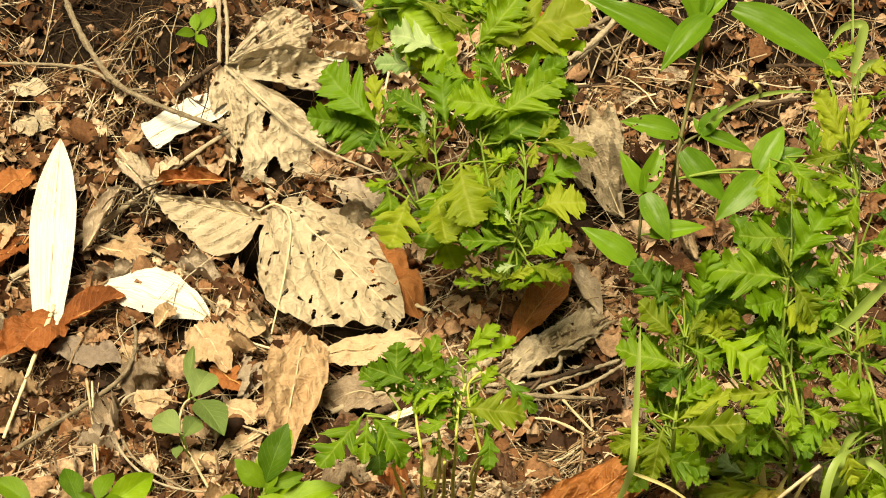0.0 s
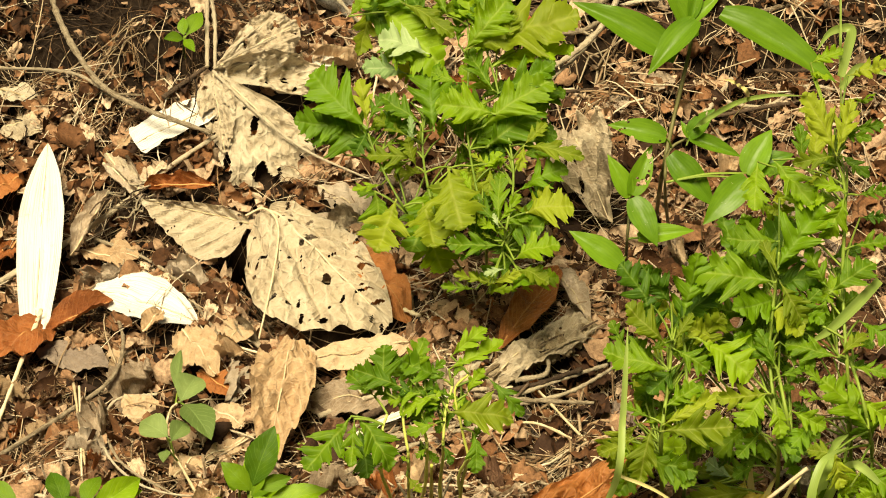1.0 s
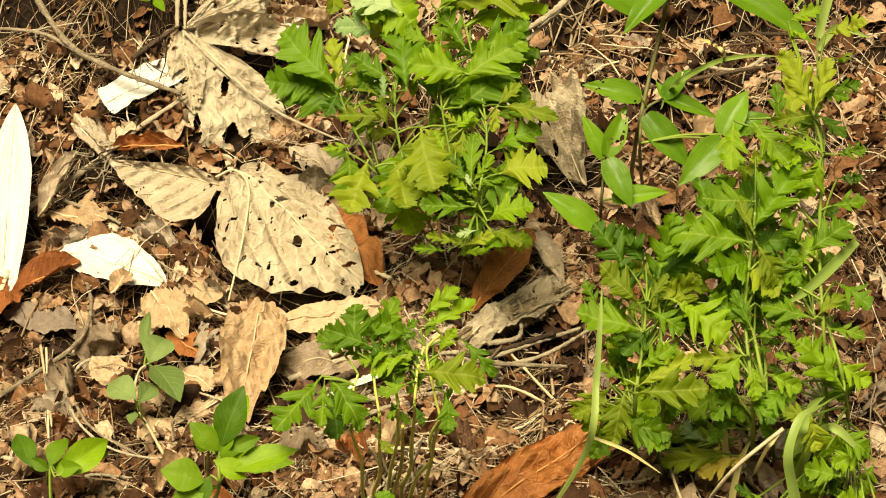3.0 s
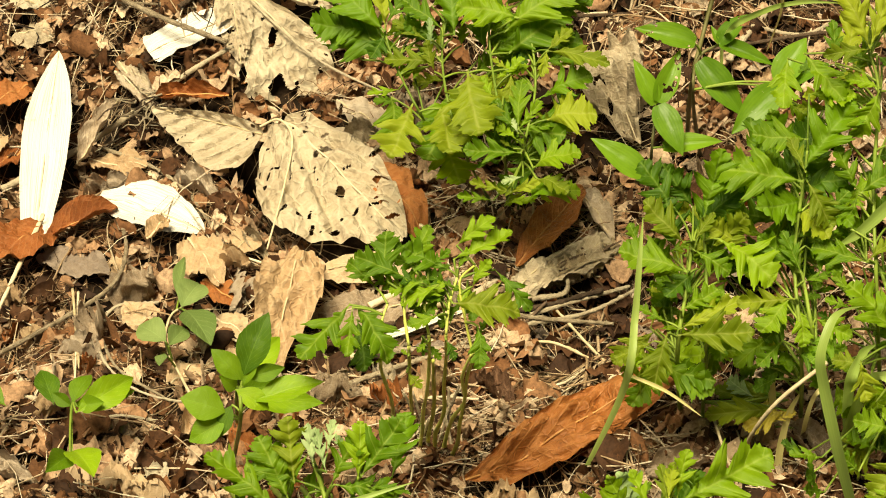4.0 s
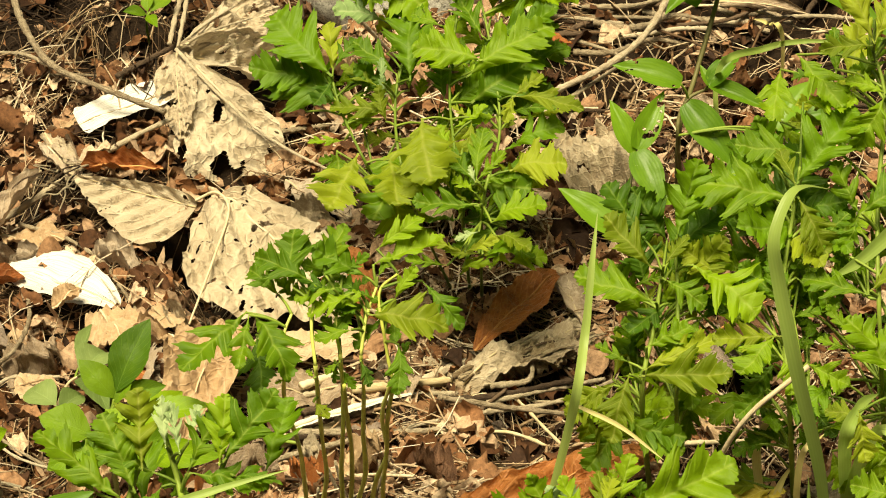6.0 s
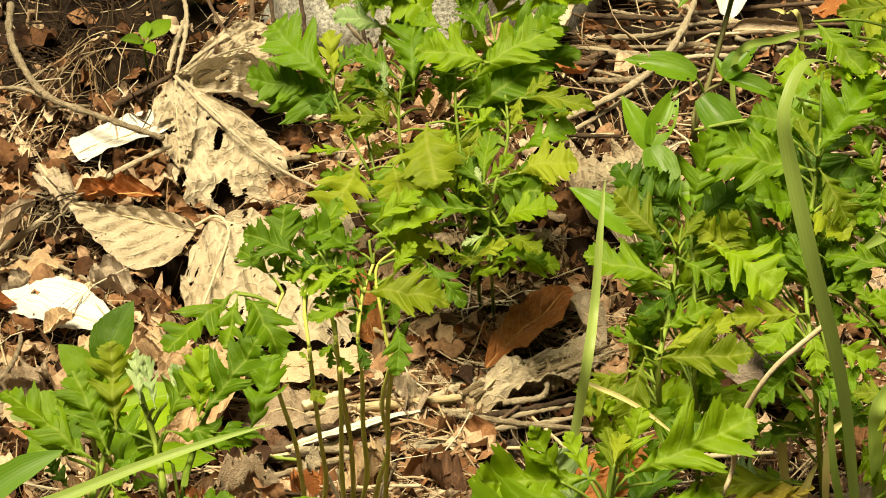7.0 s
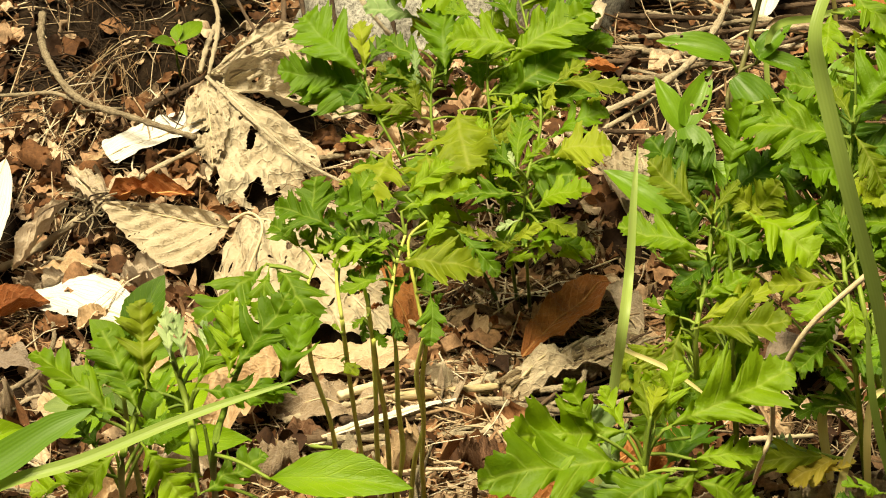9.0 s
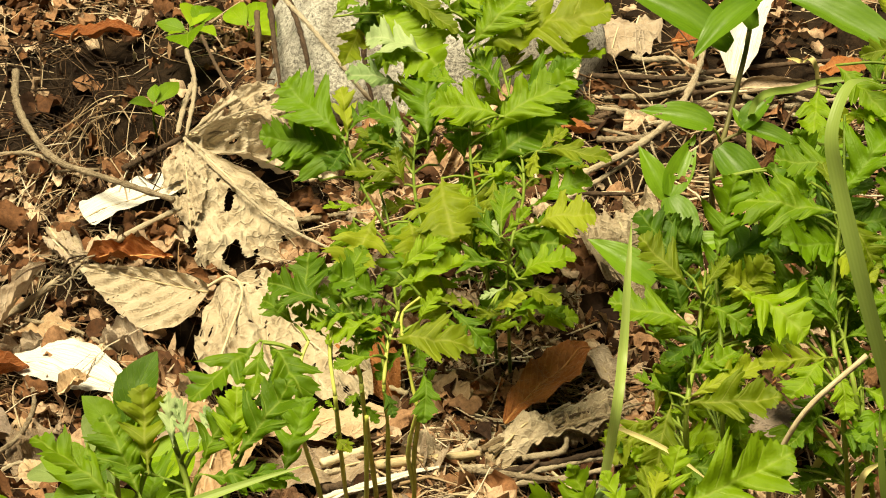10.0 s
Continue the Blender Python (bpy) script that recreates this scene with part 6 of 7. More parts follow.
sprout = Plant("sprout", (-0.125, 0.243, 0.093), "tiny sprout with rounded glossy leaves", "sprout", M_STEM, "sprouts")
sprout.stem(0.0009, 0.0007, (-0.125, 0.245, 0.092), (-0.125, 0.238, 0.103), (-0.124, 0.235, 0.110))
sprout.leaf("oval", (-0.124, 0.235, 0.110), (-0.135, 0.229, 0.113), 0.55, 0)
sprout.leaf("oval", (-0.124, 0.236, 0.111), (-0.125, 0.245, 0.118), 0.6, 2)
sprout.leaf("oval", (-0.123, 0.236, 0.111), (-0.115, 0.253, 0.117), 0.5, 0)
sprout.leaf("oval", (-0.124, 0.234, 0.110), (-0.117, 0.223, 0.108), 0.45, 2)

back_sprout = Plant("sprout", (-0.138, 0.423, 0.089), "small sprout with round light green leaves", "sprout", M_STEM, "sprouts")
back_sprout.stem(0.0010, 0.0008, (-0.137, 0.419, 0.089), (-0.134, 0.399, 0.100), (-0.132, 0.394, 0.107))
back_sprout.leaf("oval", (-0.134, 0.394, 0.107), (-0.151, 0.399, 0.110), 0.6, 2)
back_sprout.leaf("oval", (-0.133, 0.398, 0.108), (-0.134, 0.424, 0.113), 0.65, 2)
back_sprout.leaf("oval", (-0.132, 0.402, 0.108), (-0.125, 0.420, 0.113), 0.7, 2)
back_sprout.leaf("oval", (-0.134, 0.391, 0.107), (-0.142, 0.381, 0.108), 0.6, 2)
back_sprout.leaf("oval", (-0.131, 0.389, 0.107), (-0.127, 0.357, 0.107), 0.7, 2)
back_sprout.leaf("oval", (-0.130, 0.394, 0.107), (-0.116, 0.380, 0.108), 0.5, 2)
back_sprout.leaf("oval", (-0.132, 0.407, 0.109), (-0.118, 0.418, 0.112), 0.5, 2)

side_sprout = Plant("sprout", (-0.108, 0.428, 0.090), "small sprout with round light green leaves", "sprout", M_STEM, "sprouts")
side_sprout.stem(0.0010, 0.0008, (-0.108, 0.428, 0.090), (-0.103, 0.409, 0.101), (-0.102, 0.400, 0.108))
side_sprout.leaf("oval", (-0.103, 0.402, 0.108), (-0.115, 0.423, 0.113), 0.6, 2)
side_sprout.leaf("oval", (-0.102, 0.402, 0.108), (-0.093, 0.429, 0.114), 0.6, 2)
side_sprout.leaf("oval", (-0.101, 0.399, 0.108), (-0.078, 0.384, 0.107), 0.4, 2)


# ---------- broad-bladed plants ----------

lily_plant = Plant("lily_plant", (0.138, 0.152, 0.041), "tall plant with broad lance leaves and a dark stem", "plant", M_STEM_DARK, "broad-leaved plants")
lily_plant.stem(0.0016, 0.0014, (0.139, 0.155, 0.039), (0.131, 0.062, 0.127), (0.137, 0.078, 0.151), (0.144, 0.094, 0.177), (0.147, 0.105, 0.195))
lily_plant.leaf("lance", (0.137, 0.088, 0.179), (0.085, 0.103, 0.203), .30, 0, hint=(0, -0.55, 0.8), stalk=False, jitter=0.15)
lily_plant.leaf("lance", (0.147, 0.093, 0.198), (0.122, 0.071, 0.179), .36, 0, hint=(0, -0.55, 0.8), stalk=False, jitter=0.15)
lily_plant.leaf("lance", (0.159, 0.097, 0.199), (0.217, 0.077, 0.171), .29, 0, hint=(0, -0.55, 0.8), stalk=False, jitter=0.15)
lily_plant.leaf("lance", (0.146, 0.098, 0.195), (0.161, 0.106, 0.207), .3, 0, hint=(0, -0.55, 0.8), stalk=False, jitter=0.15)
lily_plant.leaf("lance", (0.145, 0.099, 0.196), (0.150, 0.112, 0.216), .3, 0, hint=(0, -0.55, 0.8), stalk=False, jitter=0.15)
lily_plant.leaf("lance", (0.147, 0.099, 0.185), (0.126, 0.114, 0.219), .25, 0, hint=(0, -0.55, 0.8), stalk=False, jitter=0.15)

young_lily = Plant("lily_plant", (0.120, 0.096, 0.030), "young plant with pointed broad leaves", "plant", M_STEM_DARK, "broad-leaved plants")
young_lily.stem(0.0013, 0.001, (0.119, 0.100, 0.027), (0.111, 0.020, 0.110), (0.113, 0.034, 0.132))
young_lily.leaf("lance", (0.112, 0.029, 0.134), (0.101, 0.040, 0.152), .4, 0, hint=(0, -0.6, 0.75), jitter=0.2)
young_lily.leaf("lance", (0.113, 0.029, 0.135), (0.123, 0.043, 0.156), .42, 1, hint=(0, -0.6, 0.75), jitter=0.2)
young_lily.leaf("lance", (0.113, 0.025, 0.136), (0.125, 0.009, 0.118), .48, 0, hint=(0, -0.6, 0.75), jitter=0.2)
young_lily.leaf("lance", (0.116, 0.018, 0.117), (0.144, 0.020, 0.120), .35, 0, hint=(0, -0.6, 0.75), jitter=0.2)
young_lily.leaf("lance", (0.108, 0.010, 0.106), (0.082, 0.020, 0.120), .42, 0, hint=(0, -0.6, 0.75), jitter=0.2)

spotted_lily = Plant("lily_plant", (0.143, 0.172, 0.045), "broad-leaved plant with insect-eaten leaves", "plant", M_STEM_DARK, "broad-leaved plants")
spotted_lily.stem(0.0013, 0.001, (0.146, 0.149, 0.037), (0.130, 0.036, 0.134), (0.132, 0.046, 0.150), (0.142, 0.050, 0.156))
spotted_lily.leaf("lance", (0.132, 0.040, 0.152), (0.154, 0.026, 0.130), .42, 0, hint=(0, -0.6, 0.75), jitter=0.25)
spotted_lily.leaf("lance", (0.130, 0.044, 0.159), (0.101, 0.048, 0.164), .42, 1, hint=(0, -0.6, 0.75), jitter=0.25)
spotted_lily.leaf("lance", (0.141, 0.044, 0.159), (0.154, 0.052, 0.171), .5, 1, hint=(0, -0.6, 0.75), jitter=0.25)
spotted_lily.leaf("lance", (0.141, 0.044, 0.159), (0.167, 0.039, 0.151), .3, 0, hint=(0, -0.6, 0.75), jitter=0.25)
spotted_lily.leaf("lance", (0.169, 0.029, 0.145), (0.147, 0.013, 0.128), .46, 0, hint=(0, -0.6, 0.75), jitter=0.25)
spotted_lily.leaf("lance", (0.169, 0.031, 0.146), (0.182, 0.047, 0.162), .55, 0, hint=(0, -0.6, 0.75), jitter=0.25)
spotted_lily.leaf("lance", (0.169, 0.035, 0.144), (0.193, 0.040, 0.152), .5, 0, hint=(0, -0.6, 0.75), jitter=0.25)
spotted_lily.leaf("lance", (0.141, 0.044, 0.159), (0.137, 0.049, 0.166), .4, 0, hint=(0, -0.6, 0.75), jitter=0.25)


# ---------- grasses ----------

upright_grass = thing("grass_tuft", (0.094, -0.088, 0.026), "single upright green grass blade", "grass", "grasses")
blade(upright_grass, [(0.081, -0.109, 0.022), (0.092, -0.181, 0.121), (0.095, -0.170, 0.147), (0.096, -0.162, 0.168), (0.097, -0.152, 0.183)], 0.0034, M_GRASS, (0.2, -0.9, 0.3), 0.3, "blade")
blade(upright_grass, [(0.094, -0.179, 0.124), (0.109, -0.181, 0.118), (0.124, -0.184, 0.108)], 0.0016, M_GRASS_DRY, (0.2, -0.9, 0.3), 0.3, "blade")

bent_grass = thing("grass_tuft", (0.192, -0.150, 0.019), "tall bent grass blade arching over", "grass", "grasses")
blade(bent_grass, [(0.160, -0.375, 0.181), (0.154, -0.388, 0.216), (0.145, -0.393, 0.248), (0.139, -0.391, 0.270), (0.137, -0.390, 0.281), (0.140, -0.384, 0.289), (0.144, -0.379, 0.290), (0.151, -0.370, 0.286)], 0.0040, M_GRASS, (-0.5, -0.7, 0.5), 0.2, "blade")
blade(bent_grass, [(0.162, -0.372, 0.161), (0.154, -0.383, 0.192), (0.151, -0.386, 0.215)], 0.0026, M_GRASS, (-0.5, -0.7, 0.5), 0.2, "blade")

dead_stalk = thing("grass_tuft", (0.148, -0.134, 0.022), "bleached bent dead grass stalk", "grass", "grasses")
part("stalk", tube(bmesh.new(), [(0.140, -0.059, 0.024), (0.136, -0.200, 0.094), (0.139, -0.214, 0.113), (0.139, -0.228, 0.132), (0.147, -0.236, 0.154), (0.164, -0.234, 0.171)], 0.0007, 0.0009, 6, 0.1), M_STALK, dead_stalk)

dry_grass = thing("grass_tuft", (0.168, -0.120, 0.022), "yellowing folded grass leaf", "grass", "grasses")
blade(dry_grass, [(0.168, -0.113, 0.010), (0.167, -0.110, 0.035), (0.170, -0.108, 0.057), (0.175, -0.106, 0.068)], 0.0036, M_GRASS_DRY, (0.2, -0.9, 0.3), 0.3, "blade")
blade(dry_grass, [(0.165, -0.102, 0.047), (0.161, -0.105, 0.071), (0.163, -0.107, 0.083), (0.169, -0.108, 0.089)], 0.0036, M_GRASS_DRY, (0.2, -0.9, 0.3), 0.3, "blade")

arching_grass = thing("grass_tuft", (0.162, 0.218, 0.054), "thin pale green grass blade arching back", "grass", "grasses")
blade(arching_grass, [(0.160, 0.216, 0.051), (0.144, 0.047, 0.163), (0.163, 0.053, 0.173), (0.180, 0.056, 0.176), (0.198, 0.056, 0.176)], 0.003, M_GRASS, (0.2, -0.9, 0.3), 0.3, "blade")
blade(arching_grass, [(0.186, 0.235, 0.055), (0.170, 0.055, 0.176), (0.163, 0.059, 0.182), (0.158, 0.060, 0.183)], 0.0022, M_GRASS_DRY, (0.2, -0.9, 0.3), 0.3, "blade")

back_grass = thing("grass_tuft", (0.250, 0.237, 0.058), "slender upright grass with side blades", "grass", "grasses")
blade(back_grass, [(0.252, 0.245, 0.057), (0.220, 0.089, 0.178), (0.220, 0.104, 0.202), (0.220, 0.113, 0.216)], 0.0016, M_GRASS, (0.2, -0.9, 0.3), 0.3, "blade")
blade(back_grass, [(0.220, 0.084, 0.171), (0.223, 0.091, 0.181), (0.225, 0.097, 0.191), (0.215, 0.096, 0.190), (0.208, 0.091, 0.182)], 0.0055, M_GRASS, (0.2, -0.9, 0.3), 0.3, "blade")
blade(back_grass, [(0.220, 0.081, 0.166), (0.230, 0.087, 0.175), (0.246, 0.084, 0.171)], 0.0045, M_GRASS, (0.2, -0.9, 0.3), 0.3, "blade")

thicket_grass = thing("grass_tuft", (0.201, -0.074, 0.017), "light green grass blades in the thicket", "grass", "grasses")
blade(thicket_grass, [(0.212, -0.102, 0.173), (0.200, -0.108, 0.162), (0.190, -0.112, 0.153), (0.181, -0.114, 0.147)], 0.0055, M_GRASS, (0.2, -0.9, 0.3), 0.3, "blade")
blade(thicket_grass, [(0.203, -0.069, 0.015), (0.188, -0.146, 0.097), (0.193, -0.139, 0.110), (0.199, -0.137, 0.114)], 0.0055, M_GRASS, (0.2, -0.9, 0.3), 0.3, "blade")
blade(thicket_grass, [(0.193, -0.098, 0.017), (0.198, -0.144, 0.102), (0.218, -0.152, 0.092)], 0.0055, M_GRASS, (0.2, -0.9, 0.3), 0.3, "blade")
blade(thicket_grass, [(0.181, -0.076, 0.018), (0.173, -0.148, 0.092), (0.181, -0.143, 0.100)], 0.003, M_GRASS_DRY, (0.2, -0.9, 0.3), 0.3, "blade")

front_grass = thing("grass_tuft", (-0.137, -0.127, 0.017), "broad dark grass blade and a long thin one", "grass", "grasses")
blade(front_grass, [(-0.086, -0.323, 0.134), (-0.068, -0.319, 0.143), (-0.055, -0.315, 0.151), (-0.044, -0.312, 0.156)], 0.01, M_LILY, (0.1, -0.7, 0.7), 0.25, "blade")
blade(front_grass, [(-0.086, -0.326, 0.127), (-0.068, -0.321, 0.137), (-0.047, -0.317, 0.143), (-0.024, -0.312, 0.152), (-0.006, -0.308, 0.158), (0.011, -0.305, 0.163)], 0.0036, M_GRASS, (0.1, -0.7, 0.7), 0.4, "blade")
bottom_weed.stem(0.0012, 0.0009, (-0.079, -0.067, 0.011), (-0.076, -0.093, 0.045), (-0.075, -0.098, 0.055))
bottom_weed.leaf("oval", (-0.075, -0.098, 0.055), (-0.058, -0.071, 0.064), 0.42, 2)
bottom_weed.leaf("oval", (-0.075, -0.100, 0.055), (-0.082, -0.104, 0.065), 0.6, 0)
bottom_weed.leaf("oval", (-0.073, -0.101, 0.055), (-0.055, -0.111, 0.066), 0.5, 0)
bottom_weed.leaf("oval", (-0.069, -0.107, 0.055), (-0.034, -0.124, 0.066), 0.3, 2)
low_weed.leaf("oval", (-0.157, -0.102, 0.045), (-0.166, -0.081, 0.049), 0.5, 0, stalk=False)
low_weed.leaf("oval", (-0.149, -0.102, 0.045), (-0.121, -0.096, 0.050), 0.35, 2, stalk=False)
low_weed.leaf("oval", (-0.178, -0.104, 0.045), (-0.198, -0.091, 0.050), 0.5, 0, stalk=False)


# ---------- litter that nobody could count ----------
def bareness(x, y):
    """Where dark earth lies bare on the hump, and where it darkens shaded ground."""
    hump = math.exp(-(((x + 0.168) / 0.100) ** 2 + ((y - 0.355) / 0.140) ** 2) ** 2)
    # earth bared in the thicket's hollow, its dark colour adding to the plants' shade
    hollow = 0.85 * math.exp(-((x - 0.165) / 0.055) ** 2 - ((y + 0.025) / 0.035) ** 2)
    # litter thinned at the back, so that dark soil stands in for shade
    back = 0.93 / (1 + math.exp((0.235 - y) * 40)) if x > 0.05 else 0.0
    root = 0.7 * math.exp(-((x - 0.112) / 0.024) ** 2 - ((y - 0.032) / 0.026) ** 2)
    return max(hump, hollow, back, root)


HERO_BOX = [(a, (b - a), (b - a).length, r) for a, b, r in HEROES if (b - a).length > 0.014]


def covered(x, y):
    """Whether one of the larger dead leaves lies over this place."""
    for a, d, long, r in HERO_BOX:
        px, py = x - a.x, y - a.y
        u = (px * d.x + py * d.y) / (long * long)
        if 0.04 < u < 0.98:
            v = (px * d.y - py * d.x) / long
            if abs(v) < 0.44 * r * long:
                return True
    return False


def scatter_xy(rs):
    """A random place on the bank, seldom where the dark earth is left bare."""
    while True:
        x, y = rs.uniform(-0.27, 0.30), rs.uniform(-0.24, 0.52)
        if rs.rand() < 0.26:
            x, y = rs.normal(0.02, 0.34), rs.normal(0.12, 0.42)
        if nz(x, y, 9, 20) > 0.16 and rs.rand() < 0.55:
            continue
        if rs.rand() > 0.97 * bareness(x, y) and (rs.rand() < 0.06 or not covered(x, y)):
            return x, y


def fragments(count, lo, hi, mat, name, label, seed, lift=0.006, tilt=0.55):
    rs = np.random.RandomState(seed)
    verts, faces = [], []
    for _ in range(count):
        x, y = scatter_xy(rs)
        size = lo + (hi - lo) * rs.rand() ** 2
        n = upward(x, y) + Vector(rs.normal(0, tilt, 3))
        a = Vector(rs.normal(0, 1, 3))
        across, along, normal = turned((0, 0, 0), a, n)
        c = Vector((x, y, land(x, y) + rs.rand() * lift))
        k = rs.randint(9, 14)
        first, bend, ratio = len(verts), rs.normal(0, 0.6), rs.uniform(0.35, 0.8)
        verts.append(c)
        ph, ph2 = rs.rand() * 6.28, rs.rand() * 6.28
        turn = np.arange(k) * 6.283 / k
        rim = 0.8 + 0.2 * np.sin(2 * turn + ph2) + 0.16 * np.sin(3 * turn + ph) + rs.normal(0, 0.09, k)
        for ring in (0.35, 0.68, 1.0):
            for i in range(k):
                w = 6.283 * (i + 0.5 * ring) / k
                r = size * rim[i] * 0.5 * ring
                px, py = math.cos(w) * r * ratio, math.sin(w) * r
                pz = (bend * py * py / size * 2.5 + ring * math.sin(w * 2 + ph) * size * 0.10 + ring * ring * math.sin(w * 3 + ph2) * size * 0.09 + rs.normal(0, 0.06) * size * ring)
                verts.append(c + across * px + along * py + normal * pz)
        a1, a2, a3 = first + 1, first + 1 + k, first + 1 + 2 * k
        for i in range(k):
            j = (i + 1) % k
            faces += [(first, a1 + i, a1 + j), (a1 + i, a2 + i, a2 + j, a1 + j), (a2 + i, a3 + i, a3 + j, a2 + j)]
    me = bpy.data.meshes.new(name)
    me.from_pydata([tuple(v) for v in verts], [], faces)
    me.materials.append(mat)
    me.polygons.foreach_set("use_smooth", [True] * len(me.polygons))
    tagged(new(name, me), label, "leaf litter", kind="stuff")


def strands(count, lo, hi, rad, mat, name, label, seed, lift=0.008, bend=0.25, sides=3, box=None):
    rs = np.random.RandomState(seed)
    verts, faces = [], []
    for _ in range(count):
        x, y = scatter_xy(rs) if box is None else (rs.uniform(box[0], box[1]), rs.uniform(box[2], box[3]))
        while nz(x, y, seed, 14) + 0.5 * nz(x, y, seed + 5, 40) < rs.uniform(-0.25, 0.35):
            x, y = scatter_xy(rs) if box is None else (rs.uniform(box[0], box[1]), rs.uniform(box[2], box[3]))
        long = lo + (hi - lo) * rs.rand() ** 2
        w = rs.rand() * 6.283
        r = rad * rs.uniform(0.5, 1.5)
        cx, cy, turn, tip = x, y, rs.normal(0, bend), rs.normal(0, 0.12)
        z0 = rs.rand() * lift + r
        first, segs = len(verts), 5
        for k in range(segs + 1):
            f = k / segs - 0.5
            cz = land(cx, cy) + z0 + tip * f * long + 0.002 * nz(cx, cy, 4, 70)
            side = Vector((-math.sin(w), math.cos(w), 0))
            rr = r * (1 - 0.5 * k / segs)
            for s in range(sides):
                q = 6.283 * s / sides
                verts.append((cx + side.x * math.cos(q) * rr, cy + side.y * math.cos(q) * rr, cz + math.sin(q) * rr))
            cx, cy = cx + math.cos(w) * long / segs, cy + math.sin(w) * long / segs
            w += turn
        for k in range(segs):
            for s in range(sides):
                a, b = first + k * sides + s, first + k * sides + (s + 1) % sides
                faces.append((a, b, b + sides, a + sides))
    me = bpy.data.meshes.new(name)
    me.from_pydata(verts, [], faces)
    me.materials.append(mat)
    me.polygons.foreach_set("use_smooth", [True] * len(me.polygons))
    tagged(new(name, me), label, "leaf litter", kind="stuff")


fragments(13500, 0.006, 0.020, M_FRAG, "leaf_litter", "brown curled leaf pieces covering the bank", 10, 0.007, 0.6)
fragments(14000, 0.0025, 0.009, M_FRAG, "leaf_crumbs", "brown crumbled leaf litter between larger pieces", 11)
strands(8500, 0.02, 0.09, 0.00036, M_STRAW, "straw_litter", "pale dry stalks and straw lying in the litter", 12)
strands(11000, 0.008, 0.04, 0.00026, M_FIBRE, "root_fibres", "fine brown rootlets tangled in the litter", 13, 0.01, 0.5)
strands(2200, 0.03, 0.11, 0.00042, M_STRAW_PALE, "top_straw", "long bleached straws lying on top of the litter", 19, 0.012, 0.16, 4)
strands(300, 0.03, 0.10, 0.0007, M_STRAW, "straw_bundle", "brown broken stalks heaped beside the small mugwort", 14, 0.010, 0.10, 4, (-0.04, 0.12, -0.09, 0.05))
strands(170, 0.04, 0.10, 0.0006, M_STRAW, "back_straw", "grey dry stalks lying at the back of the bank", 15, 0.014, 0.08, 4, (0.03, 0.26, 0.2, 0.45))
strands(450, 0.015, 0.06, 0.0004, M_ROOT, "hump_roots", "dark roots hanging on the bare earth of the hump", 18, 0.012, 0.35, 4, (-0.24, -0.07, 0.22, 0.42))


def leaf_pile(count, seed):
    """Small curled dead leaves, too many to tell apart."""
    rs = np.random.RandomState(seed)
    shapes = []
    for v in range(14):
        me = leaf_mesh("pile", M_FRAG, (ellip, egg, drop)[v % 3], 9, 3, 0.12, fold=rs.uniform(0.0, 0.6), arch=rs.uniform(-0.15, 0.2), wave=0.32, seed=v + 0.61, curl=rs.uniform(-1.6, 1.8), ragged=0.55)
        co = np.empty(len(me.vertices) * 3)
        me.vertices.foreach_get("co", co)
        shapes.append((co.reshape(-1, 3), np.array([list(p.vertices) for p in me.polygons])))
        bpy.data.meshes.remove(me)
    verts, faces, total = [], [], 0
    for _ in range(count):
        x, y = scatter_xy(rs)
        long = 0.006 + 0.018 * rs.rand() ** 1.8
        n = upward(x, y) + Vector(rs.normal(0, 0.45, 3))
        across, along, normal = turned((0, 0, 0), Vector(rs.normal(0, 1, 3)) * Vector((1, 1, 0.35)), n)
        co, fs = shapes[rs.randint(14)]
        wide = long * rs.uniform(0.45, 0.95)
        m = np.array([across * wide, along * long, normal * (wide + long) / 2])
        verts.append((co - (0, 0.5, 0)) @ m + (x, y, land(x, y) + 0.002 + rs.rand() * 0.006))
        faces.append(fs + total)
        total += len(co)
    me = bpy.data.meshes.new("curled_leaf_litter")
    me.from_pydata(np.concatenate(verts).tolist(), [], np.concatenate(faces).tolist())
    me.materials.append(M_FRAG)
    me.polygons.foreach_set("use_smooth", [True] * len(me.polygons))
    tagged(new("curled_leaf_litter", me), "small curled brown dead leaves heaped on the bank", "leaf litter", kind="stuff")


leaf_pile(9500, 17)


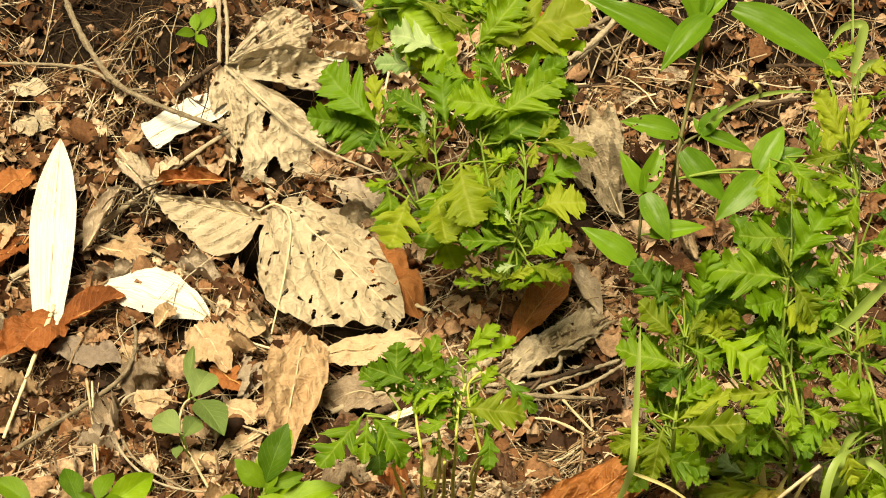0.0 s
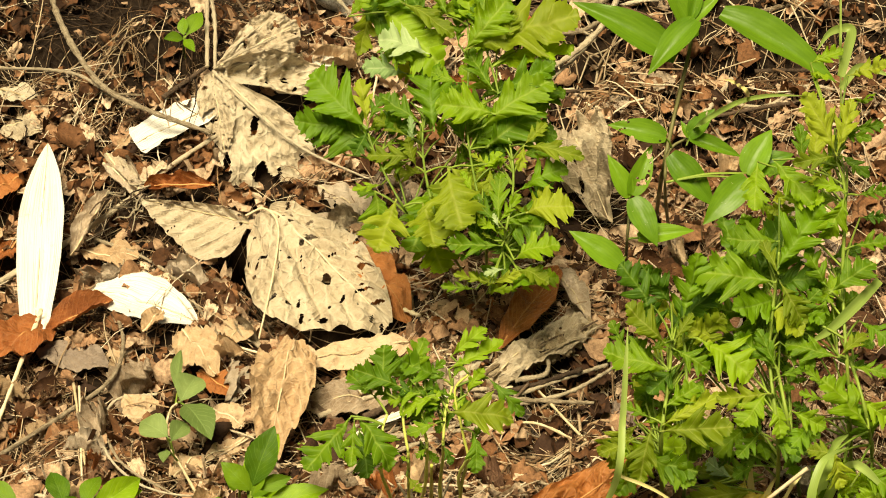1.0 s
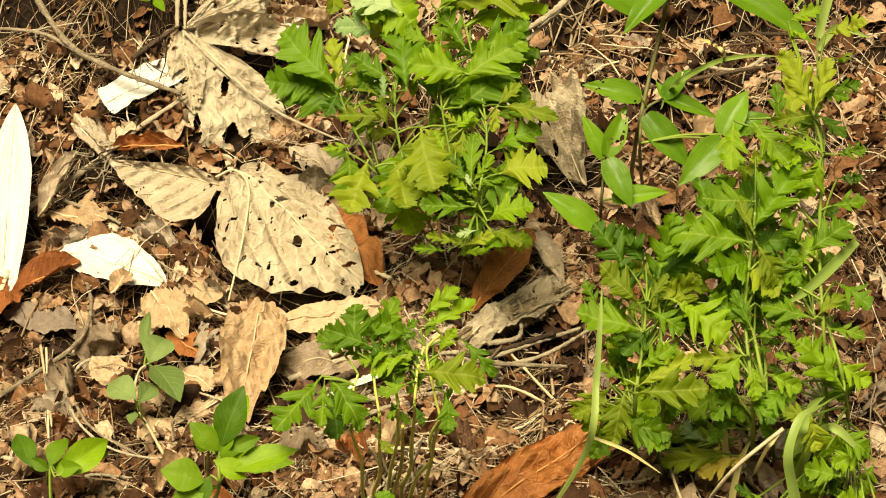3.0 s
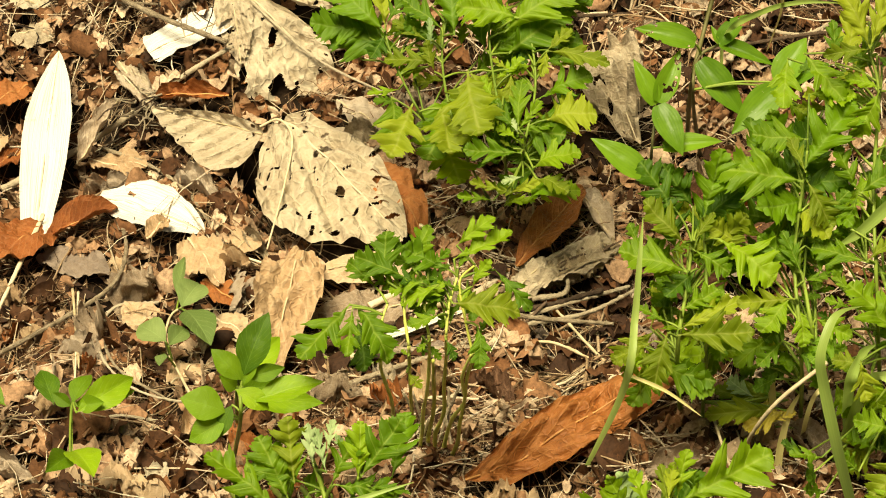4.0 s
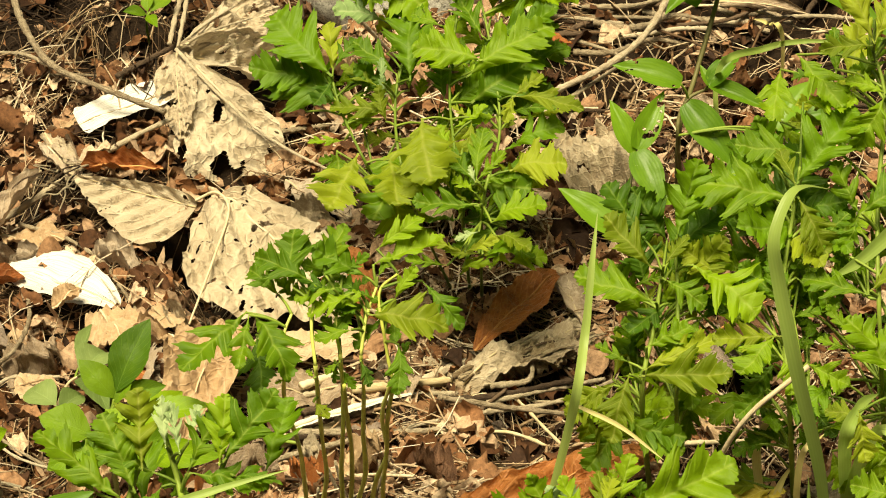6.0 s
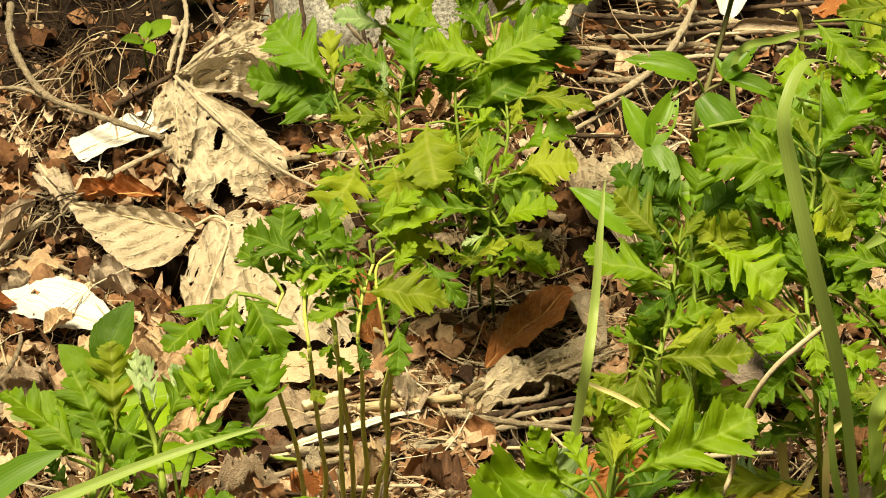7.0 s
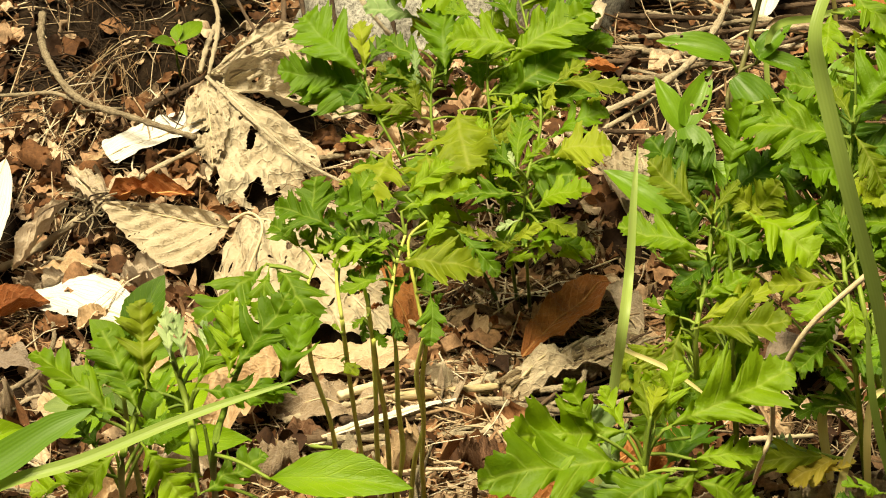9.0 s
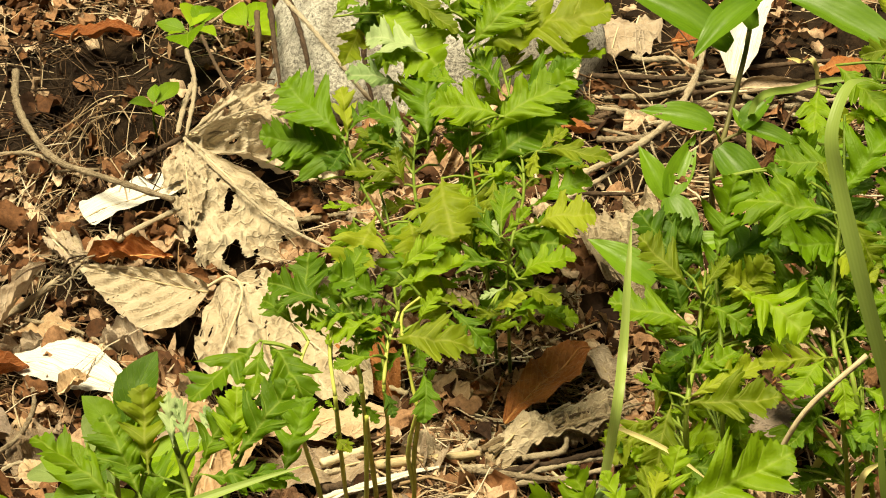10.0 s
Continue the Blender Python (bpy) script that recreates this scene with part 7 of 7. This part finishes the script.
# ---------- loose leaves that can be told apart ----------
def loose_leaves(count, seed):
    rs = random.Random(seed)
    words = {"tan": "crumpled tan dead leaf in the litter", "bone": "pale bone coloured dead leaf in the litter", "honey": "light honey brown dead leaf in the litter",
             "rust": "rusty orange dead leaf in the litter", "brown": "curled dark brown dead leaf in the litter", "grey": "weathered grey brown dead leaf in the litter"}
    bank = {}
    for tone in words:
        for v in range(3):
            bank[tone, v] = leaf_mesh("fallen_leaf", M_DEAD[tone], (ellip, egg, drop)[v], 22, 5, 0.12, fold=rs.uniform(0.1, 0.5), arch=rs.uniform(-0.05, 0.15), wave=0.34, seed=v + rs.random() * 9,
                                      veins_amp=0.01, vein_n=7, curl=rs.uniform(-0.9, 1.3), ragged=0.3, holes=0.08 if v else 0.0)
    tones = ["tan", "tan", "honey", "brown", "brown", "grey", "rust", "honey", "brown", "grey"]
    for k in range(count):
        x, y = rs.uniform(-0.31, 0.35), rs.uniform(-0.28, 0.52)
        while rs.random() < bareness(x, y) or covered(x, y):
            x, y = rs.uniform(-0.31, 0.35), rs.uniform(-0.28, 0.52)
        tone = tones[k % len(tones)]
        a = rs.uniform(0, 6.283)
        long, ratio = rs.uniform(0.012, 0.028), rs.uniform(0.45, 0.8)
        base = Vector((x, y, land(x, y) + 0.004))
        d = Vector((math.cos(a), math.sin(a), 0)) * long
        tip = base + d
        tip.z = land(tip.x, tip.y) + 0.004 + rs.uniform(0, 0.006)
        ob = tagged(new("fallen_leaf", bank[tone, k % 3]), words[tone], "dead leaf", "fallen leaves")
        across, along, normal = turned(base, tip, upward(x, y) + Vector((rs.gauss(0, 0.3), rs.gauss(0, 0.3), 0)))
        ob.matrix_world = basis(base, across, along, normal, long * ratio, long, long * 0.7)


loose_leaves(110, 21)


def crumpled_leaves(count, seed):
    """Larger dead leaves, rolled and crumpled as they dried, that stand proud of the litter."""
    rs = random.Random(seed)
    words = {"tan": "large crumpled tan dead leaf resting on the litter", "honey": "large rolled honey brown dead leaf on the litter", "brown": "large curled dark brown dead leaf on the litter",
             "rust": "large rolled rusty dead leaf on the litter", "bone": "large brittle pale dead leaf on the litter"}
    bank = {}
    for tone in words:
        for v in range(3):
            bank[tone, v] = leaf_mesh("fallen_leaf", M_DEAD[tone], (ellip, egg, drop)[v], 30, 9, 0.12, fold=rs.uniform(0.1, 0.6), arch=rs.uniform(-0.1, 0.2), wave=0.42, seed=v + rs.random() * 9,
                                      veins_amp=0.014, vein_n=6, curl=rs.choice((-1.5, 1.4, 1.9)), ragged=0.15, holes=0.10 if v == 1 else 0.0)
    tones = ["tan", "brown", "honey", "brown", "rust", "tan", "honey", "bone"]
    for k in range(count):
        x, y = rs.uniform(-0.25, 0.27), rs.uniform(-0.16, 0.50)
        while rs.random() < 2 * bareness(x, y) or covered(x, y):
            x, y = rs.uniform(-0.25, 0.27), rs.uniform(-0.16, 0.50)
        tone, a = tones[k % len(tones)], rs.uniform(0, 6.283)
        long, ratio = rs.uniform(0.018, 0.034), rs.uniform(0.4, 0.75)
        base = Vector((x, y, land(x, y) + 0.004))
        tip = base + Vector((math.cos(a), math.sin(a), 0)) * long
        tip.z = land(tip.x, tip.y) + 0.004 + rs.uniform(0, 0.008)
        ob = tagged(new("fallen_leaf", bank[tone, rs.randrange(3)]), words[tone], "dead leaf", "fallen leaves")
        across, along, normal = turned(base, tip, upward(x, y) + Vector((rs.gauss(0, 0.45), rs.gauss(0, 0.45), 0)))
        ob.matrix_world = basis(base, across, along, normal, long * ratio, long, long * 0.7)


crumpled_leaves(135, 33)
